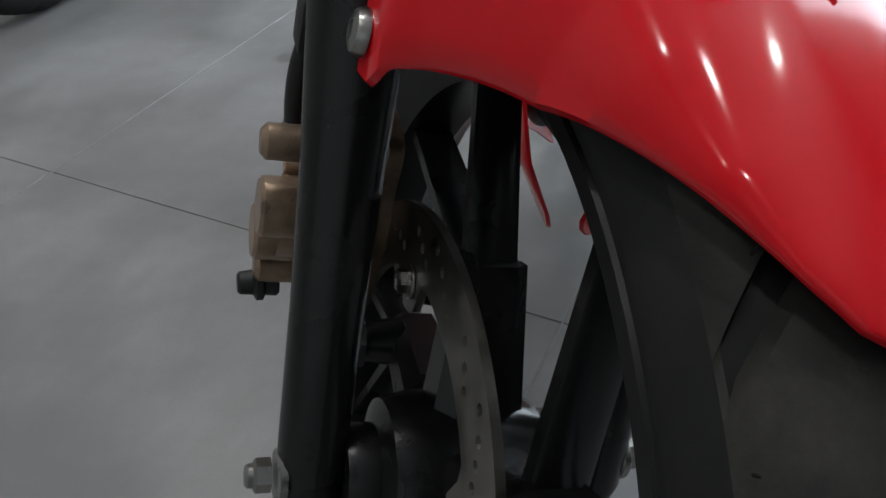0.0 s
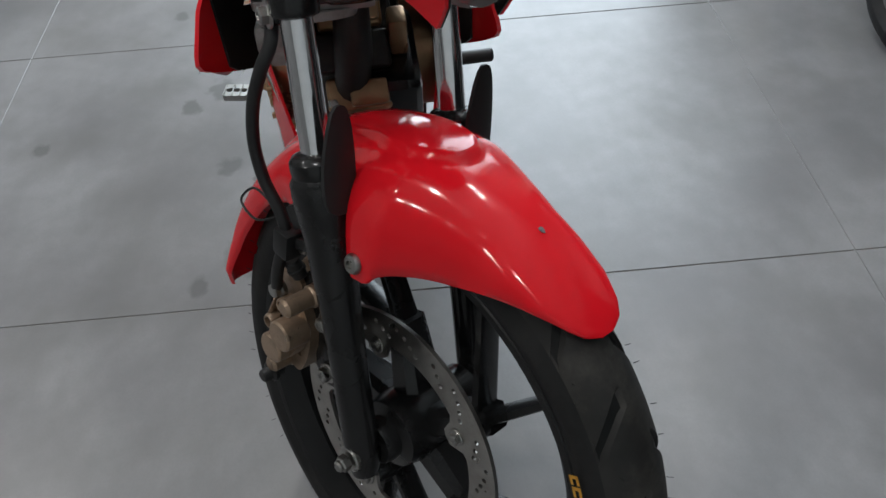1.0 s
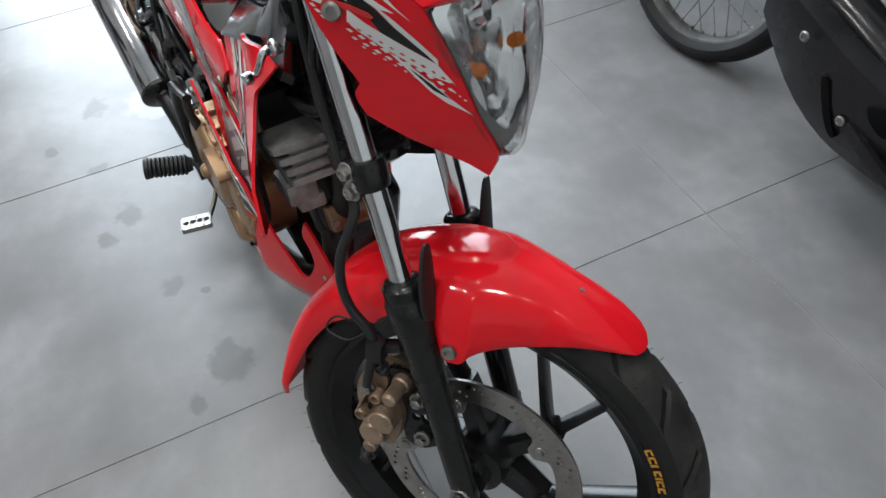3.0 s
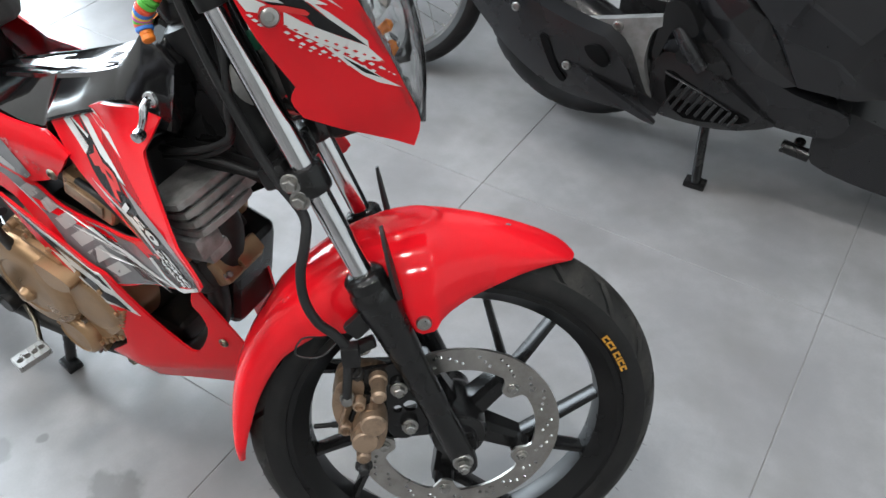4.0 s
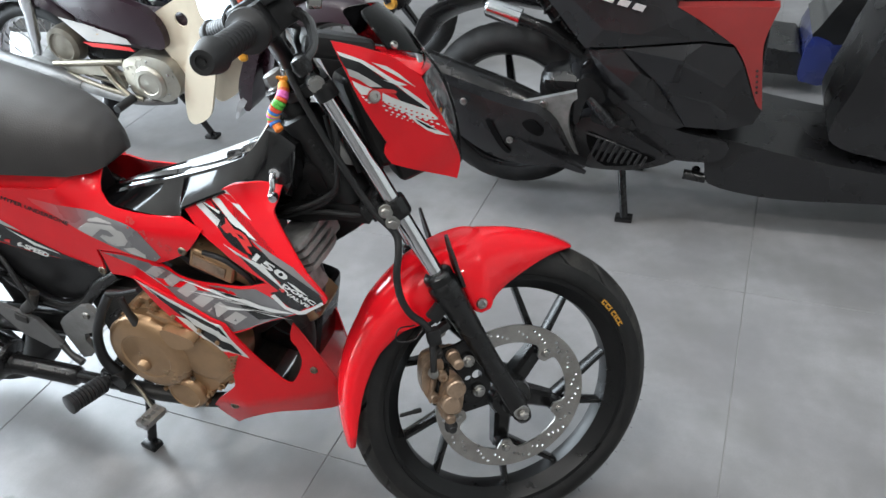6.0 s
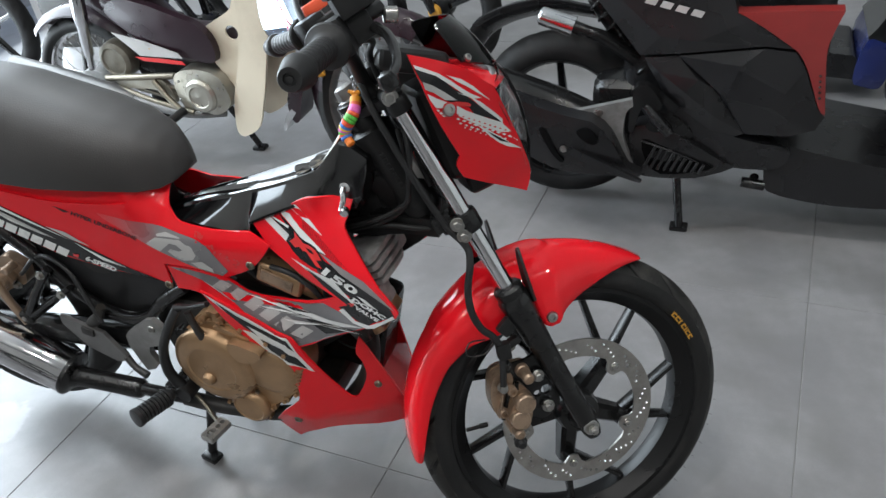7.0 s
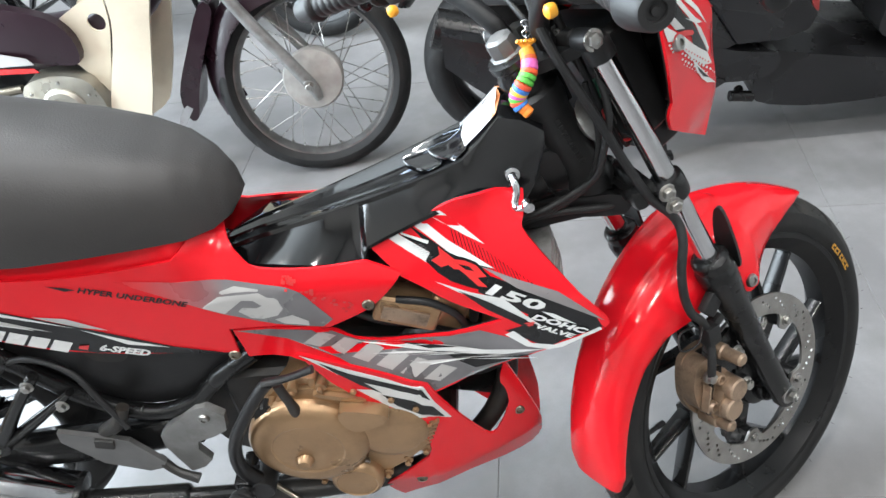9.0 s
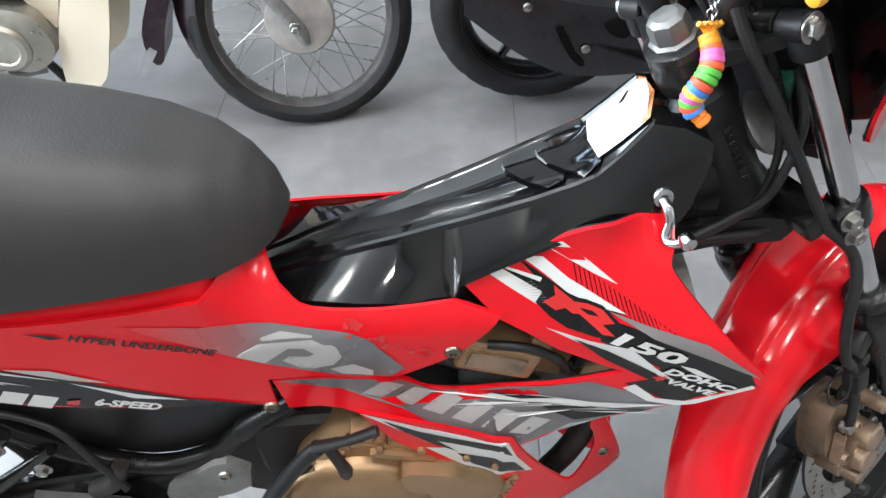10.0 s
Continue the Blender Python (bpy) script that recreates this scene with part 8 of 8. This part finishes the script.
upright(cub, "swing_arm", [(-1.914, 0.366), (-1.80, 0.362), (-1.708, 0.359), (-1.675, 0.285), (-1.70, 0.276), (-1.74, 0.322), (-1.869, 0.326), (-1.91, 0.342)], CY - 0.112, 0.02, CASE, "worn alloy swing arm", 0.003)
g = Geo()
tube(g, [(-1.5, CY - 0.09, 0.235), (-1.60, CY - 0.12, 0.240), (-1.70, CY - 0.13, 0.255), (-1.88, CY - 0.13, 0.300)], [0.014, 0.015, 0.016, 0.020], 16)
tube(g, [(-1.84, CY - 0.13, 0.290), (-1.92, CY - 0.13, 0.312), (-2.15, CY - 0.13, 0.365), (-2.35, CY - 0.13, 0.41)], [0.022, 0.032, 0.036, 0.034], 20)
part("exhaust", g, DULL_ALLOY, cub, "dull grey exhaust")
g = Geo()
tube(g, [(-1.66, CY - 0.1, 0.372), (-1.8, CY - 0.11, 0.368), (-1.95, CY - 0.11, 0.36)], 0.012)
tube(g, [(-1.74, CY - 0.12, 0.36), (-1.69, CY - 0.13, 0.30), (-1.64, CY - 0.14, 0.26)], 0.010)
tube(g, [(-1.90, CY - 0.12, 0.33), (-1.76, CY - 0.13, 0.29), (-1.60, CY - 0.13, 0.25)], 0.009)
part("foot_rest", g, SCREW, cub)
g = Geo()
cyl(g, (-1.635, CY - 0.14, 0.26), (-1.635, CY - 0.23, 0.26), 0.015, seg=14)
part("foot_peg", g, SOFT, cub)
g = Geo()
tube(g, [(-1.56, CY - 0.02, 0.26), (-1.54, CY + 0.03, 0.14), (-1.525, CY + 0.075, 0.02)], 0.012)
block(g, (0.05, 0.04, 0.014), pose(-1.525, CY + 0.077, 0.0075), 0.004)
part("stand", g, SATIN, cub)
for s in (-1, 1):
    g = Geo()
    m, h = basis((-2.005, CY + 0.11 * s, 0.39), (-1.935, CY + 0.11 * s, 0.72))
    lathe(g, [(0.010, 0), (0.013, 0.01), (0.013, 0.05), (0.019, 0.06), (0.021, 0.16), (0.024, 0.17), (0.024, h - 0.03), (0.015, h)], 20, m)
    part("rear_shock", g, MUFFLER_METAL, cub)
g = Geo()
block(g, (0.62, 0.22, 0.1), pose(-1.85, CY, 0.78, 0, 4, 0), 0.04, 4)
part("seat", g, VINYL, cub)
g = Geo()
v, f = [], []
for i in range(17):
    a = radians(28 + 104 * i / 16)
    for k in range(7):
        u = -1 + k / 3
        rr = 0.318 - 0.03 * abs(u) ** 3
        v.append((-2.08 + rr * math.cos(a), CY + 0.055 * u, 0.276 + rr * math.sin(a)))
for i in range(16):
    for k in range(6):
        f.append((i * 7 + k, (i + 1) * 7 + k, (i + 1) * 7 + k + 1, i * 7 + k + 1))
g.add(v, f)
g.add([(x, y, z - 0.005) for x, y, z in v], [tuple(reversed(q)) for q in f])
part("rear_fender", g, PURPLE, cub)
g = Geo()
tube(g, [(-1.13, CY - 0.28, 1.0), (-1.08, CY - 0.1, 0.98), (-1.08, CY + 0.1, 0.98), (-1.13, CY + 0.28, 1.0)], 0.012)
block(g, (0.14, 0.2, 0.16), pose(-1.06, CY, 0.92, 0, 15, 0), 0.05, 4)
part("handlebar_cover", g, PURPLE, cub)

# ---- further parked machines behind ----


def parked_machine(x, y, yaw, paint, label, wheel_gap=1.22, gold=False):
    owner = thing("parked_motorbike", label, "motorbike", "motorbikes parked behind")
    m = Matrix.Translation((x, y, 0)) @ Matrix.Rotation(yaw, 4, "Z")
    stand_wheel(owner, 0, 0, 0.28, 0.28, 0.042, 0.215, 5, name="front_tyre")
    stand_wheel(owner, -wheel_gap, 0, 0.28, 0.28, 0.045, 0.215, 5, name="rear_tyre")
    for s in (-1, 1):
        g = Geo()
        tube(g, [(0, 0.07 * s, 0.28), (-0.12, 0.07 * s, 0.52), (-0.26, 0.07 * s, 0.86)], 0.018, 12)
        part("fork_leg", g, SATIN, owner)
    g = Geo()
    lathe(g, [(0.015, -0.075), (0.028, -0.07), (0.032, -0.05), (0.032, 0.05), (0.02, 0.07)], 28, Matrix.Translation((0, 0, 0.28)) @ WHEEL_AXIS)
    part("hub_cover", g, YELLOW_PAINT if gold else SATIN, owner)
    g = Geo()
    tube(g, [(-0.24, 0, 0.80), (-0.45, 0, 0.62), (-0.7, 0, 0.55), (-0.95, 0, 0.68), (-1.3, 0, 0.80)], [0.07, 0.1, 0.12, 0.12, 0.07], 18)
    part("body", g, paint, owner)
    g = Geo()
    block(g, (0.36, 0.24, 0.26), pose(-0.6, 0, 0.34), 0.06, 3)
    part("engine", g, ENGINE_DARK, owner)
    g = Geo()
    block(g, (0.6, 0.22, 0.1), pose(-0.95, 0, 0.79, 0, 5, 0), 0.04, 4)
    part("seat", g, VINYL, owner)
    g = Geo()
    tube(g, [(-0.33, -0.3, 0.98), (-0.28, -0.1, 0.93), (-0.28, 0.1, 0.93), (-0.33, 0.3, 0.98)], 0.013)
    part("handlebar", g, BLACK, owner)
    g = Geo()
    tube(g, [(0.2, 0, 0.5), (0.05, 0, 0.60), (-0.12, 0, 0.57), (-0.25, 0, 0.45)], [0.03, 0.055, 0.06, 0.05], 14, flat=0.3)
    part("front_fender", g, paint, owner)
    g = Geo()
    for s in (-1, 1):
        g = Geo()
        tube(g, [(-0.62, 0.1 * s, 0.2), (-0.63, 0.16 * s, 0.02)], 0.012, steps=1)
        part("stand_leg", g, SATIN, owner)
    owner.matrix_basis = m
    return owner


BLUE = mat("dark_blue_paint", (0.01, 0.018, 0.10), 0.3, var=0.12, bump=0.02, coat=0.6)
parked_machine(-1.02, 2.05, radians(-14), BLUE, "dark blue parked motorbike with black cast wheels", gold=True)
hidden = thing("parked_scooter", "black and dark blue scooter parked in the second row", "scooter", "motorbikes parked behind")
upright(hidden, "leg_shield", [(0.561, 0.221), (0.578, 0.26), (0.629, 0.354), (0.72, 0.50), (0.82, 0.70), (0.86, 0.95), (0.98, 0.95), (0.95, 0.72), (0.84, 0.50), (0.74, 0.36), (0.687, 0.289), (0.660, 0.200)], 1.9, 0.3, BLACK_GLOSS, "glossy black leg shield", 0.02)
upright(hidden, "lower_edge", [(0.559, 0.222), (0.66, 0.196), (0.64, 0.109), (0.618, 0.05), (0.567, 0.056), (0.533, 0.078)], 1.895, 0.3, BLUE, "dark blue lower edge", 0.012)
upright(hidden, "foot_board", [(-0.1, 0.25), (0.2, 0.22), (0.464, 0.168), (0.532, 0.155), (0.535, 0.08), (0.46, 0.08), (-0.1, 0.12)], 1.91, 0.28, BLACK2, bulge=0.01)
upright(hidden, "body", [(-0.55, 0.70), (-0.1, 0.66), (0.2, 0.62), (0.22, 0.4), (0.1, 0.22), (-0.1, 0.25), (-0.3, 0.5)], 1.93, 0.24, BLACK2, bulge=0.02)
g = Geo()
block(g, (0.62, 0.24, 0.1), pose(-0.15, 2.05, 0.72, 0, -4, 0), 0.04, 4)
part("seat", g, VINYL, hidden)
stand_wheel(hidden, 1.2, 2.05, 0.26, 0.26, 0.045, 0.18, 5, name="front_tyre")
stand_wheel(hidden, -0.05, 2.05, 0.26, 0.26, 0.045, 0.18, 5, name="rear_tyre")
g = Geo()
tube(g, [(1.2, 2.0, 0.26), (1.1, 2.0, 0.5), (0.95, 2.02, 0.85), (0.86, 2.05, 1.05)], 0.03, 12)
part("steering_column", g, SATIN, hidden)
parked_machine(-2.05, 1.85, radians(5), PURPLE, "dark parked motorbike standing in the back row")
parked_machine(-1.0, -1.27, radians(0), PURPLE, "dark parked motorbike standing beside")

# floor tiles
TILE_W, TURN = 0.788, radians(-3.6)
EX, EY = Vector((math.cos(TURN), math.sin(TURN))), Vector((-math.sin(TURN), math.cos(TURN)))
CORNER = Vector((-0.399, 0.776))
tile_mesh = bpy.data.meshes.new("tile")
g = Geo()
block(g, (TILE_W - 0.0022, TILE_W - 0.0022, 0.012), Matrix.Translation((0, 0, -0.006)), 0.0008, 1)
tile_mesh.from_pydata(g.v, [], g.f)
tile_mesh.materials.append(TILE)
floor = tagged(new("floor"), "large grey porcelain floor tiles with stains", "floor", kind="structure")
for i in range(-6, 7):
    for j in range(-7, 6):
        c = CORNER + EX * ((i + 0.5) * TILE_W) + EY * ((j + 0.5) * TILE_W)
        if X0 - 0.3 < c.x < X1 + 0.3 and Y0 - 0.3 < c.y < Y1 + 0.3:
            t = new("tile", tile_mesh)
            t.parent = floor
            t.matrix_basis = Matrix.Translation((c.x, c.y, 0)) @ Matrix.Rotation(TURN, 4, "Z")
